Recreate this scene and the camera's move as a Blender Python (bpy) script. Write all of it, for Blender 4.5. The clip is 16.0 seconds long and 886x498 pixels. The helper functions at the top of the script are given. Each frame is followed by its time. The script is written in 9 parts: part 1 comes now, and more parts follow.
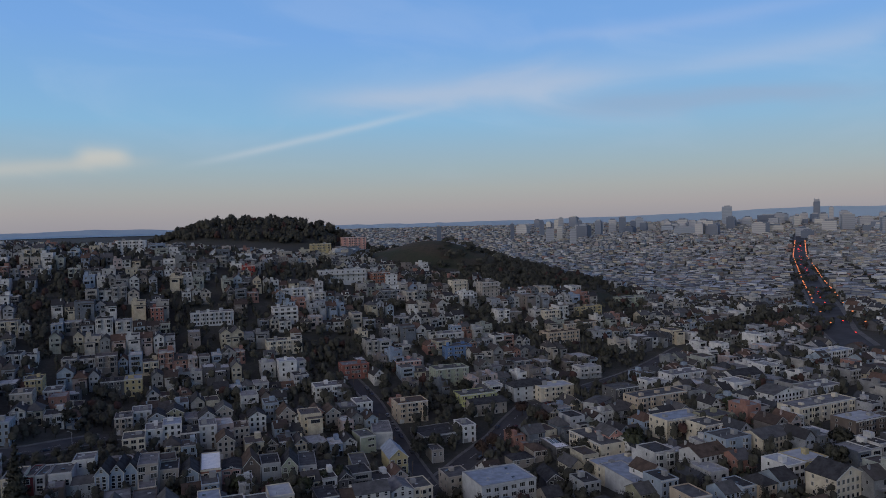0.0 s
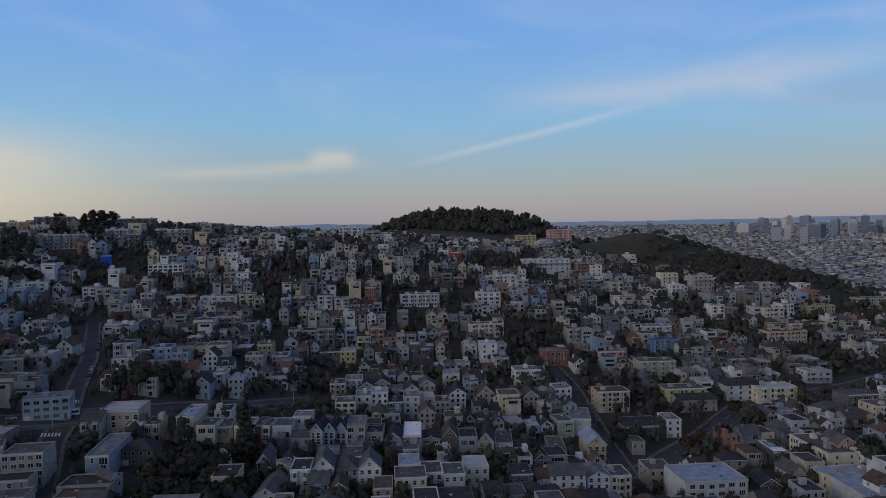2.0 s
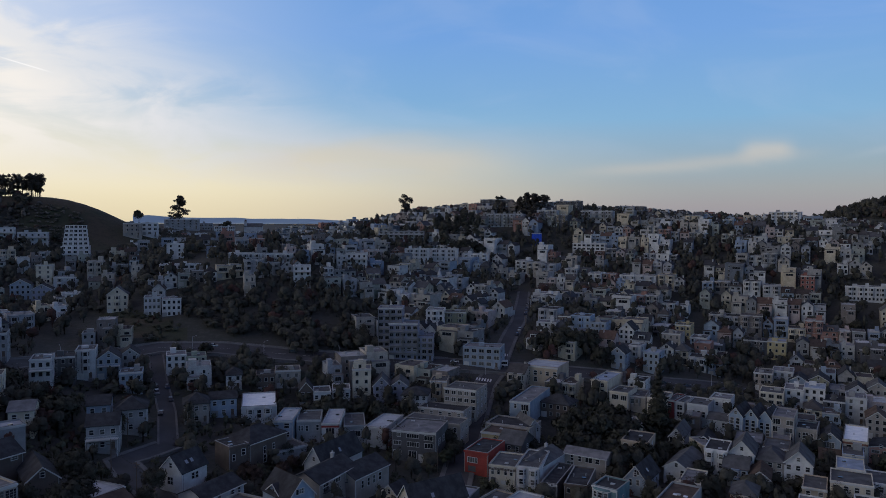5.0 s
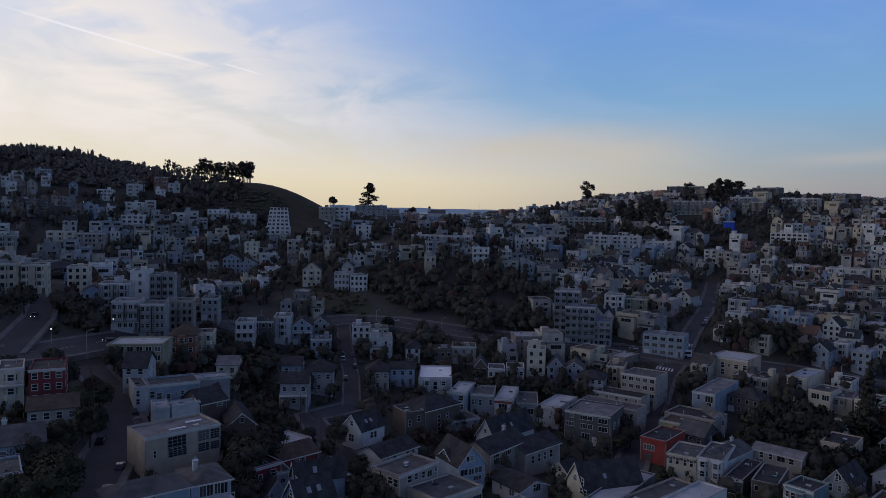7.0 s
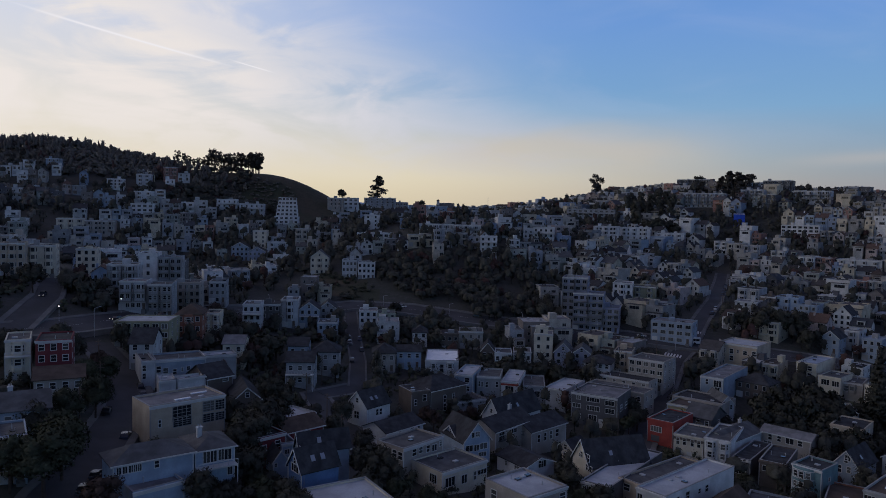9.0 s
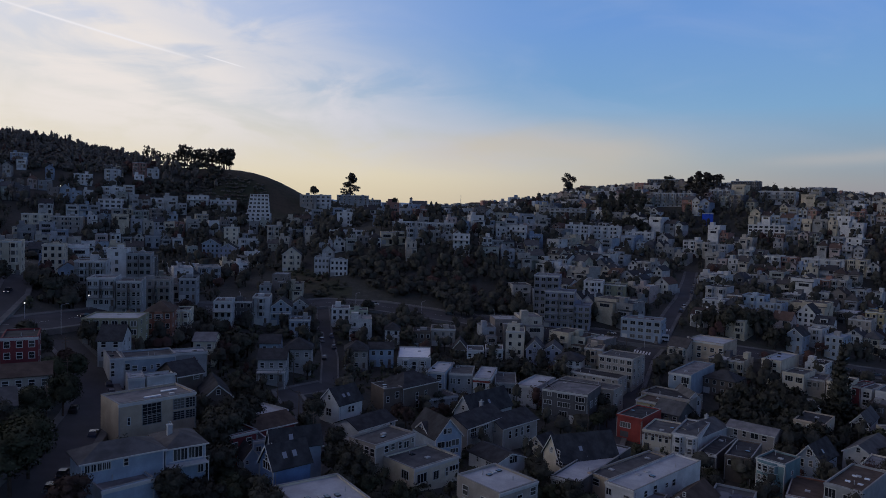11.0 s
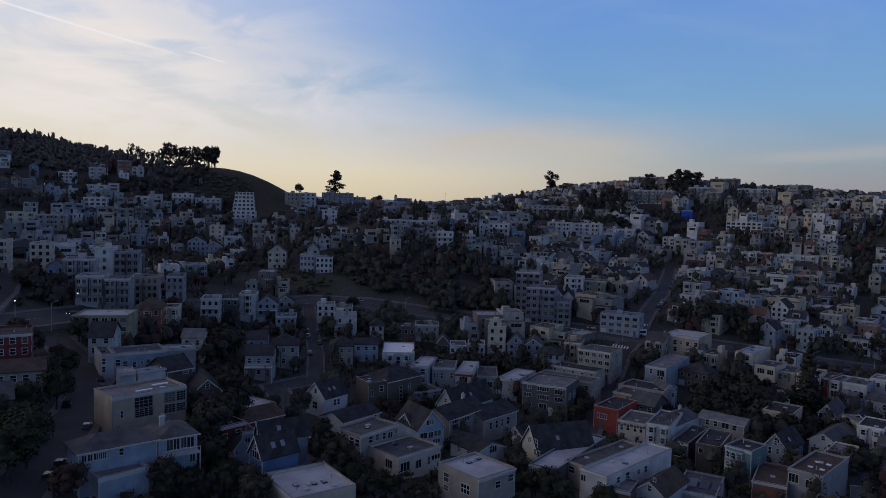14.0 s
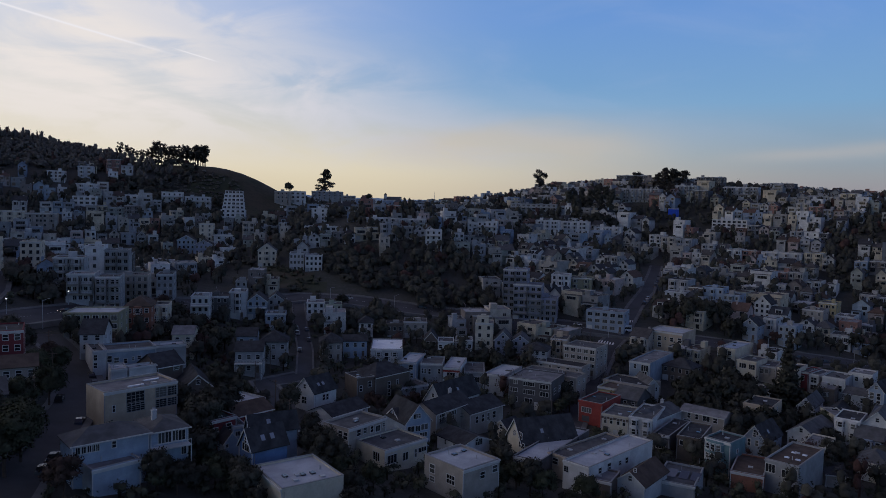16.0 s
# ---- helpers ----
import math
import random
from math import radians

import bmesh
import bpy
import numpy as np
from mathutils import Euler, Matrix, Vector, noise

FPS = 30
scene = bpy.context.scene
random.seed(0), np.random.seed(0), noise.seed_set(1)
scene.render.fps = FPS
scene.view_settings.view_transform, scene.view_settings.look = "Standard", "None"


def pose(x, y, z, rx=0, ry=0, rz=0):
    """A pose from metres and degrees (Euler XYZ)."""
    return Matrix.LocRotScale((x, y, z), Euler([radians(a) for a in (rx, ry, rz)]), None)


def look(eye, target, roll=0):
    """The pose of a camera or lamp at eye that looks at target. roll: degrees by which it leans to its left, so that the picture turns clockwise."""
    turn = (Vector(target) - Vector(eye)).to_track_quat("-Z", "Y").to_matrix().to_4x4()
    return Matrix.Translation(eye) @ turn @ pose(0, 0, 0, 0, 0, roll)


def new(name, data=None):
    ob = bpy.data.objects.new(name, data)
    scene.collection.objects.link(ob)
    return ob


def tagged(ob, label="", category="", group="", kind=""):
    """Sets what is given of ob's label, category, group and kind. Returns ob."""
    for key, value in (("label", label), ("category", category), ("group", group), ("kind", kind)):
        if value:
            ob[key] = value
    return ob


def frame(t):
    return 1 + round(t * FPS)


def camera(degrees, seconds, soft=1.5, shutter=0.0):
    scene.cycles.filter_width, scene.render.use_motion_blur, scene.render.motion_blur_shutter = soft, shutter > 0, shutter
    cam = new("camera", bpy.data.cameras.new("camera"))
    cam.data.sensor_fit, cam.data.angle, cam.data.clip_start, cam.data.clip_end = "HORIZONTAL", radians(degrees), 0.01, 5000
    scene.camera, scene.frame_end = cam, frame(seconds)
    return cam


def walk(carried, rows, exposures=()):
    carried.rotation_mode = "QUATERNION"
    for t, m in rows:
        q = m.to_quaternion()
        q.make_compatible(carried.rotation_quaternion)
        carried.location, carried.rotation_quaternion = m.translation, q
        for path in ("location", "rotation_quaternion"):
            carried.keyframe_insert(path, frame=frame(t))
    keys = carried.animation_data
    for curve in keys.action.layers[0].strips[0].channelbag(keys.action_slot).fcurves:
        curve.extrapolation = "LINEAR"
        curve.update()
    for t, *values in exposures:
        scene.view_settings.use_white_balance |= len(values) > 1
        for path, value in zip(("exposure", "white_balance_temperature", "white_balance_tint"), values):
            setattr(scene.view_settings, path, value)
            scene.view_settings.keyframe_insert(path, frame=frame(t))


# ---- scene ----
# ---- camera ----
cam = camera(63.4, 16.0, soft=0.75)
PATH = [
    (0, -3.21, -5.30, 116.32, -1.992, -1.402, -12.627),
    (0.5, -1.83, -4.53, 114.11, -1.937, -1.236, -8.563),
    (1, -0.87, -3.96, 111.94, -1.879, -1.120, -5.012),
    (1.5, -0.27, -3.52, 109.82, -1.810, -0.887, 2.190),
    (2, 0.04, -3.12, 107.75, -1.805, -0.765, 3.834),
    (2.5, 0.11, -2.67, 105.71, -1.796, -0.695, 3.615),
    (3, -0.00, -2.09, 103.72, -1.808, -0.625, 2.499),
    (3.5, -0.23, -1.28, 101.77, -1.775, -0.525, 8.571),
    (4, -0.52, -0.17, 99.85, -1.766, -0.305, 16.470),
    (4.5, -0.81, 1.34, 97.97, -1.855, -0.069, 26.390),
    (5, -1.03, 3.33, 96.12, -2.013, 0.254, 36.658),
    (5.2, -1.09, 4.28, 95.38, -2.077, 0.335, 39.204),
    (7.3, -0.76, 5.49, 89.81, -2.794, 0.925, 51.993),
    (7.5, -0.42, 5.45, 88.93, -2.769, 0.937, 52.390),
    (8, -0.15, 5.66, 87.14, -2.767, 1.005, 52.056),
    (8.5, -0.35, 6.07, 85.87, -2.838, 1.065, 51.968),
    (9, -0.71, 6.46, 85.05, -2.955, 1.165, 51.760),
    (11.5, 0.50, 5.39, 85.01, -3.135, 1.560, 49.207),
    (12, 1.46, 4.66, 85.29, -3.211, 1.539, 49.060),
    (12.5, 2.53, 3.91, 85.52, -3.174, 1.501, 48.938),
    (13, 3.62, 3.21, 85.68, -3.319, 1.454, 48.750),
    (13.5, 4.66, 2.62, 85.74, -3.384, 1.474, 48.594),
    (14, 5.60, 2.15, 85.70, -3.300, 1.467, 48.392),
    (14.5, 6.44, 1.80, 85.60, -3.339, 1.444, 48.162),
    (15, 7.24, 1.48, 85.50, -3.274, 1.430, 47.961),
    (15.5, 8.13, 1.06, 85.47, -3.337, 1.380, 47.793),
    (16, 9.31, 0.33, 85.65, -3.403, 1.402, 47.633),
]
walk(cam, [(t, pose(x, y, z, 90 + p, 0, yw) @ pose(0, 0, 0, 0, 0, r)) for t, x, y, z, p, r, yw in PATH],
     exposures=[(0, 0.02, 6350, 12), (4, 0.02, 6350, 12), (5, -0.03, 6250, 14), (7.5, -0.22, 6120, 18), (16, -0.27, 6080, 18)])

# ---- sky and light ----
SUN_AZ = radians(-122)          # sunset side, clockwise from +y


def node(nt, kind, ins=(), **props):
    n = nt.nodes.new(kind)
    for k, v in props.items():
        if k == "operation":
            n.operation = v
        elif k == "blend_type":
            n.blend_type = v
        elif k == "data_type":
            n.data_type = v
        elif k == "interpolation_type":
            n.interpolation_type = v
    for i, v in enumerate(ins):
        if v is None:
            continue
        if isinstance(v, bpy.types.NodeSocket):
            nt.links.new(v, n.inputs[i])
        else:
            n.inputs[i].default_value = v
    return n


def mth(nt, op, *ins):
    return node(nt, "ShaderNodeMath", ins, operation=op).outputs[0]


def mixc(nt, fac, a, b, blend="MIX"):
    n = nt.nodes.new("ShaderNodeMix")
    n.data_type, n.blend_type = "RGBA", blend
    for i, v in ((0, fac), (6, a), (7, b)):
        if isinstance(v, bpy.types.NodeSocket):
            nt.links.new(v, n.inputs[i])
        else:
            n.inputs[i].default_value = (*v, 1) if isinstance(v, tuple) and len(v) == 3 else v
    return n.outputs[2]


def ramp(nt, fac, stops, mode="LINEAR"):
    n = nt.nodes.new("ShaderNodeValToRGB")
    n.color_ramp.interpolation = mode
    while len(n.color_ramp.elements) < len(stops):
        n.color_ramp.elements.new(0.5)
    for e, (p, c) in zip(n.color_ramp.elements, stops):
        e.position, e.color = p, (*c, 1)
    nt.links.new(fac, n.inputs[0])
    return n.outputs[0]


def smooth(nt, v, lo, hi, a=0.0, b=1.0):
    n = nt.nodes.new("ShaderNodeMapRange")
    n.interpolation_type = "SMOOTHSTEP"
    nt.links.new(v, n.inputs[0])
    for i, q in enumerate((lo, hi, a, b)):
        n.inputs[i + 1].default_value = q
    return n.outputs[0]


world = bpy.data.worlds.new("dusk")
scene.world = world
world.use_nodes = True
wn = world.node_tree
wn.nodes.clear()
tc = wn.nodes.new("ShaderNodeTexCoord")
sep = node(wn, "ShaderNodeSeparateXYZ", (tc.outputs["Generated"],))
az = mth(wn, "MULTIPLY", mth(wn, "ARCTAN2", sep.outputs[0], sep.outputs[1]), 57.2958)
el = mth(wn, "MULTIPLY", mth(wn, "ARCSINE", sep.outputs[2]), 57.2958)
el01 = mth(wn, "DIVIDE", el, 90.0)
blue_side = ramp(wn, el01, [(0.0, (.30, .29, .315)), (0.016, (.345, .335, .34)), (0.03, (.345, .375, .375)), (0.048, (.305, .405, .45)), (0.09, (.22, .435, .64)),
                            (0.16, (.172, .365, .70)), (0.24, (.135, .315, .66)), (0.38, (.125, .13, .26)), (1.0, (.078, .072, .145))])
glow_side = ramp(wn, el01, [(0.0, (.76, .66, .42)), (0.03, (.86, .78, .53)), (0.08, (.87, .83, .68)), (0.15, (.70, .76, .82)),
                            (0.24, (.60, .70, .85)), (0.38, (.22, .215, .30)), (1.0, (.078, .072, .145))])
sunward = smooth(wn, mth(wn, "ABSOLUTE", mth(wn, "ADD", az, 122.0)), 84.0, 36.0)
lowsun = smooth(wn, mth(wn, "ABSOLUTE", mth(wn, "ADD", az, 122.0)), 106.0, 62.0)
sunward = mth(wn, "ADD", lowsun, mth(wn, "MULTIPLY", mth(wn, "SUBTRACT", sunward, lowsun), smooth(wn, el, 2.0, 10.0)))
nearsun = smooth(wn, mth(wn, "ABSOLUTE", mth(wn, "ADD", az, 122.0)), 40.0, 5.0, 1.0, 1.3)
glow_side = mixc(wn, 1.0, glow_side, node(wn, "ShaderNodeCombineXYZ", (nearsun, nearsun, nearsun)).outputs[0], "MULTIPLY")
sky = mixc(wn, sunward, blue_side, glow_side)
# thin high cloud: a soft veil that spreads from the sunset, its edge leaning over to the horizon
cv = node(wn, "ShaderNodeCombineXYZ", (mth(wn, "MULTIPLY", mth(wn, "ADD", az, mth(wn, "MULTIPLY", el, 0.8)), 0.045), mth(wn, "MULTIPLY", el, 0.12), 0.0)).outputs[0]
nz = wn.nodes.new("ShaderNodeTexNoise")
wn.links.new(cv, nz.inputs["Vector"])
nz.inputs["Scale"].default_value, nz.inputs["Detail"].default_value, nz.inputs["Roughness"].default_value, nz.inputs["Distortion"].default_value = 1.6, 7, 0.52, 0.7
lean = mth(wn, "ADD", mth(wn, "ADD", az, mth(wn, "MULTIPLY", el, 2.4)), mth(wn, "MULTIPLY", mth(wn, "SUBTRACT", nz.outputs[0], 0.5), 26.0))
veil = smooth(wn, lean, -16.0, -46.0)
wisp = wn.nodes.new("ShaderNodeTexNoise")
wn.links.new(node(wn, "ShaderNodeCombineXYZ", (mth(wn, "MULTIPLY", mth(wn, "SUBTRACT", az, mth(wn, "MULTIPLY", el, 1.5)), 0.10), mth(wn, "MULTIPLY", mth(wn, "ADD", el, mth(wn, "MULTIPLY", az, 0.12)), 0.30), 4.0)).outputs[0], wisp.inputs["Vector"])
wisp.inputs["Scale"].default_value, wisp.inputs["Detail"].default_value, wisp.inputs["Roughness"].default_value, wisp.inputs["Distortion"].default_value = 0.9, 6, 0.55, 1.1
tuft = mth(wn, "ADD", mth(wn, "MULTIPLY", nz.outputs[0], 0.5), mth(wn, "MULTIPLY", wisp.outputs[0], 0.5))
cirrus = mth(wn, "MULTIPLY", smooth(wn, tuft, 0.40, 0.58, 0.12, 1.0), veil)
cirrus = mth(wn, "MAXIMUM", cirrus, mth(wn, "MULTIPLY", smooth(wn, nz.outputs[0], 0.45, 0.7), 0.13))
cirrus = mth(wn, "MULTIPLY", cirrus, smooth(wn, el, 1.5, 8.0))
cloud_col = mixc(wn, smooth(wn, az, -38.0, -74.0), (.52, .60, .74), (.96, .90, .78))
sky = mixc(wn, cirrus, sky, cloud_col)


def streak(az0, el0, slope, half, thick, top, col, ragged=3.0):
    """A band of cloud round (az0, el0), rising by slope degrees a degree, half as long as given."""
    global sky
    da = mth(wn, "SUBTRACT", az, az0)
    wob = mth(wn, "MULTIPLY", mth(wn, "SUBTRACT", nz.outputs[0], 0.5), thick * ragged)
    line = mth(wn, "ADD", mth(wn, "SUBTRACT", el, el0), mth(wn, "ADD", mth(wn, "MULTIPLY", da, -slope), wob))
    across = mth(wn, "DIVIDE", line, thick)
    body = mth(wn, "EXPONENT", mth(wn, "MULTIPLY", mth(wn, "MULTIPLY", across, across), -1.0))
    along = smooth(wn, mth(wn, "ABSOLUTE", da), half, half * 0.3)
    sky = mixc(wn, mth(wn, "MULTIPLY", mth(wn, "MULTIPLY", body, along), top), sky, col)


streak(3.0, 7.0, 0.22, 12, 0.28, 0.32, (.60, .62, .64), 1.6)
streak(15.0, 10.3, 0.06, 18, 1.25, 0.5, (.52, .54, .61))
streak(33.0, 8.6, -0.02, 17, 0.8, 0.5, (.29, .36, .50))
streak(30.0, 14.3, 0.03, 16, 0.5, 0.16, (.52, .56, .68))
streak(38.0, 11.8, 0.08, 12, 0.8, 0.25, (.50, .53, .63))
streak(-12.5, 5.3, 0.0, 2.4, 0.75, 0.6, (.62, .58, .50))
streak(-18.0, 4.6, 0.05, 11, 0.5, 0.45, (.56, .53, .47))
streak(-42.0, 5.0, 0.03, 14, 1.3, 0.45, (.70, .60, .44))
streak(-75.5, 11.95, -0.19, 8.5, 0.075, 0.85, (1.0, .98, .92), 0.4)
streak(-66.7, 10.66, -0.22, 1.9, 0.045, 0.8, (1.0, .98, .92), 0.4)
bgn = node(wn, "ShaderNodeBackground", (sky, 1.0))
nish = wn.nodes.new("ShaderNodeTexSky")
nish.sky_type, nish.sun_disc = "NISHITA", False
nish.sun_elevation, nish.sun_rotation = radians(2.0), SUN_AZ
bg2 = node(wn, "ShaderNodeBackground", (nish.outputs[0], 0.015))
addn = node(wn, "ShaderNodeAddShader", (bgn.outputs[0], bg2.outputs[0]))
wout = wn.nodes.new("ShaderNodeOutputWorld")
wn.links.new(addn.outputs[0], wout.inputs[0])

sun = new("sun", bpy.data.lights.new("sun", "SUN"))
sun.data.energy, sun.data.angle, sun.data.color = 0.55, radians(35), (0.96, 0.93, 1.0)
sun.matrix_basis = look((0, 0, 0), (-math.sin(SUN_AZ) * math.cos(radians(13)), -math.cos(SUN_AZ) * math.cos(radians(13)), -math.sin(radians(13))))

# ---- materials ----


def material(name, rough=0.8, metal=0.0, spec=0.3):
    m = bpy.data.materials.new(name)
    m.use_nodes = True
    nt = m.node_tree
    b = nt.nodes["Principled BSDF"]
    b.inputs["Roughness"].default_value, b.inputs["Metallic"].default_value = rough, metal
    b.inputs["Specular IOR Level"].default_value = spec
    return m, nt, b


def noise_tex(nt, scale, detail=4, rough=0.6, coord="Object"):
    c = nt.nodes.new("ShaderNodeTexCoord")
    n = nt.nodes.new("ShaderNodeTexNoise")
    nt.links.new(c.outputs[coord], n.inputs["Vector"])
    n.inputs["Scale"].default_value, n.inputs["Detail"].default_value, n.inputs["Roughness"].default_value = scale, detail, rough
    return n.outputs[0]


def bump(nt, b, height, strength=0.3, dist=0.05):
    n = nt.nodes.new("ShaderNodeBump")
    n.inputs["Strength"].default_value, n.inputs["Distance"].default_value = strength, dist
    nt.links.new(height, n.inputs["Height"])
    nt.links.new(n.outputs[0], b.inputs["Normal"])


def worn(name, col, vary=0.22, coarse=0.25, fine=3.0, rough=0.8, spec=0.3, bumpy=0.25, siding=False):
    """Painted or rendered surface: broad weathering, fine grain, and clapboard relief where siding."""
    m, nt, b = material(name, rough, 0, spec)
    a = noise_tex(nt, coarse, 3)
    g = noise_tex(nt, fine, 5, 0.7)
    dark = tuple(c * (1 - vary) for c in col)
    light = tuple(min(0.85, c * (1 + vary * 0.5)) for c in col)
    c1 = mixc(nt, smooth(nt, a, 0.3, 0.7), dark, light)
    c2 = mixc(nt, smooth(nt, g, 0.35, 0.75, 0, 0.35), c1, tuple(c * 0.6 for c in col))
    nt.links.new(c2, b.inputs["Base Color"])
    h = g
    if siding:
        c = nt.nodes.new("ShaderNodeTexCoord")
        s = node(nt, "ShaderNodeSeparateXYZ", (c.outputs["Object"],))
        h = mth(nt, "ADD", mth(nt, "MULTIPLY", mth(nt, "FRACT", mth(nt, "MULTIPLY", s.outputs[2], 5.5)), 1.5), g)
    bump(nt, b, h, bumpy)
    return m


def palette(name, cols, rough=0.8, fine=3.0, coarse=0.3, island=False, row=False):
    """As worn(), its colour picked for each house from a palette."""
    m, nt, b = material(name, rough, 0, 0.12)
    if row:
        at = nt.nodes.new("ShaderNodeAttribute")
        at.attribute_name = "tint"
        r = at.outputs["Fac"]
    elif island:
        r = nt.nodes.new("ShaderNodeNewGeometry").outputs["Random Per Island"]
    else:
        r = nt.nodes.new("ShaderNodeObjectInfo").outputs["Random"]
    col = ramp(nt, r, [(i / len(cols), c) for i, c in enumerate(cols)], "CONSTANT")
    a = noise_tex(nt, coarse, 3)
    g = noise_tex(nt, fine, 4, 0.7)
    f = mth(nt, "ADD", smooth(nt, a, 0.3, 0.7, 0.72, 1.0), smooth(nt, g, 0.3, 0.8, 0.08, -0.2))
    cc = mixc(nt, 1.0, col, node(nt, "ShaderNodeCombineXYZ", (f, f, f)).outputs[0], "MULTIPLY")
    nt.links.new(cc, b.inputs["Base Color"])
    bump(nt, b, g, 0.2)
    return m


PAINTS = [(.50, .50, .49), (.60, .60, .59), (.34, .33, .31), (.30, .32, .35), (.42, .39, .34), (.22, .23, .24), (.52, .46, .35),
          (.30, .36, .42), (.20, .18, .17), (.64, .64, .63), (.40, .40, .39), (.31, .33, .30), (.42, .39, .31), (.15, .17, .20), (.30, .17, .14), (.46, .46, .45), (.25, .31, .40), (.42, .35, .33), (.11, .11, .12),
          (.54, .54, .53), (.36, .37, .39), (.26, .26, .26)]
M = {}
M["paint_mix"] = palette("house_paint", PAINTS)
M["paint_row"] = palette("row_paint", PAINTS, row=True)
M["roof_mix"] = palette("roof_covering", [(.07, .07, .075), (.20, .20, .21), (.12, .11, .11), (.30, .31, .32), (.09, .075, .07), (.16, .16, .17), (.40, .41, .42), (.05, .05, .055)], 0.85, 2.0, 0.4)
M["shingle_mix"] = palette("shingle_roof", [(.05, .05, .055), (.08, .075, .075), (.07, .055, .05), (.10, .10, .105), (.12, .08, .065), (.06, .065, .075)], 0.9, 4.0, 0.5)
M["roof_row"] = palette("row_flat_roof", [(.07, .07, .075), (.20, .20, .21), (.12, .11, .11), (.34, .35, .36), (.09, .075, .07), (.26, .26, .27), (.48, .49, .50), (.05, .05, .055)], 0.85, 2.0, 0.4, row=True)
M["shingle_row"] = palette("row_shingles", [(.05, .05, .055), (.08, .075, .075), (.07, .055, .05), (.10, .10, .105), (.12, .08, .065), (.06, .065, .075)], 0.9, 4.0, 0.5, row=True)
M["flat_paint"] = palette("district_paint", [tuple(.03 + .75 * q for q in c) for c in PAINTS], island=True, fine=0.6, coarse=0.05)
M["flat_roof"] = palette("district_roofs", [(.07, .07, .08), (.22, .23, .25), (.13, .13, .14), (.42, .44, .47), (.10, .09, .09), (.30, .31, .33), (.55, .57, .60), (.17, .17, .18)], island=True, fine=0.6, coarse=0.05)
COL = dict(white=(.58, .58, .575), cream=(.55, .50, .40), grey=(.30, .31, .32), lightgrey=(.44, .45, .46), dark=(.10, .10, .105), tan=(.42, .35, .27), taupe=(.33, .30, .27),
           yellow=(.40, .34, .19), teal=(.13, .215, .235), blue=(.12, .20, .36), lightblue=(.30, .37, .46), red=(.30, .055, .045), brick=(.26, .115, .08), darkred=(.17, .035, .04),
           bluegrey=(.27, .32, .38), lavender=(.27, .28, .35), green=(.30, .33, .26), brown=(.13, .105, .09), olive=(.27, .26, .18), pink=(.50, .29, .25), yellowgreen=(.38, .40, .20), orange=(.25, .105, .085))
for k, c in COL.items():
    M[k] = worn("paint_" + k, c, siding=True)
M["roof_white"] = worn("white_membrane_roof", (.38, .40, .43), 0.2, 0.2, 2.5, 0.75, spec=0.1)
M["roof_snow"] = worn("clean_white_roof", (.80, .83, .86), 0.12, 0.35, 2.0, 0.6)
M["roof_light"] = worn("light_gravel_roof", (.18, .18, .19), 0.35, 0.3, 6.0, 0.9, spec=0.1)
M["roof_grey"] = worn("grey_tar_roof", (.105, .106, .11), 0.35, 0.3, 5.0, 0.9, spec=0.1)
M["roof_dark"] = worn("dark_shingle_roof", (.052, .053, .058), 0.4, 0.4, 3.0, 0.9, siding=True, spec=0.1)
M["roof_brown"] = worn("brown_shingle_roof", (.095, .072, .06), 0.3, 0.4, 4.0, 0.9, siding=True, spec=0.1)
M["roof_blue"] = worn("bluish_metal_roof", (.26, .30, .37), 0.3, 0.3, 4.0, 0.6)
M["trim"] = worn("white_trim", (.50, .50, .49), 0.12)
M["trim_row"] = worn("row_trim", (.36, .36, .355), 0.12)
M["trim_grey"] = worn("grey_trim", (.26, .26, .26), 0.12)
M["wood"] = worn("weathered_wood", (.12, .09, .07), 0.3, 1.0, 8.0)
M["metal"] = worn("galvanised_metal", (.36, .37, .38), 0.2, 1.0, 6.0, 0.45)
M["concrete"] = worn("concrete", (.17, .16, .155), 0.3, 0.15, 3.0)
M["asphalt"] = worn("asphalt", (.055, .055, .06), 0.35, 0.08, 2.0, 0.85)
M["pave"] = worn("pavement_concrete", (.13, .13, .128), 0.25, 0.2, 3.0, 0.9)
M["paint_line"] = worn("road_paint", (.62, .62, .60), 0.25, 0.6, 6.0)
M["tarp"] = worn("blue_tarpaulin", (.02, .075, .50), 0.3, 0.5, 3.0, 0.5)
M["bark"] = worn("bark", (.075, .055, .045), 0.4, 1.5, 8.0, 0.95)
M["tyre"] = worn("tyre_rubber", (.02, .02, .02), 0.2, 3.0, 20.0)
M["scrim"] = worn("scaffold_netting", (.33, .37, .45), 0.25, 0.2, 5.0)
m, nt, b = material("window_pane", 0.06, 0.0, 0.6)
nt.links.new(mixc(nt, smooth(nt, nt.nodes.new("ShaderNodeObjectInfo").outputs["Random"], 0.6, 0.95), (.020, .022, .026), (.11, .11, .105)), b.inputs["Base Color"])
M["pane"] = m
m, nt, b = material("frosted_skylight", 0.25, 0, 0.5)
b.inputs["Base Color"].default_value = (.62, .65, .70, 1)
M["skylight"] = m
m, nt, b = material("grey_skylight", 0.2, 0, 0.5)
b.inputs["Base Color"].default_value = (.24, .26, .30, 1)
M["skylight_dim"] = m
m, nt, b = material("car_paint", 0.25, 0.2, 0.5)
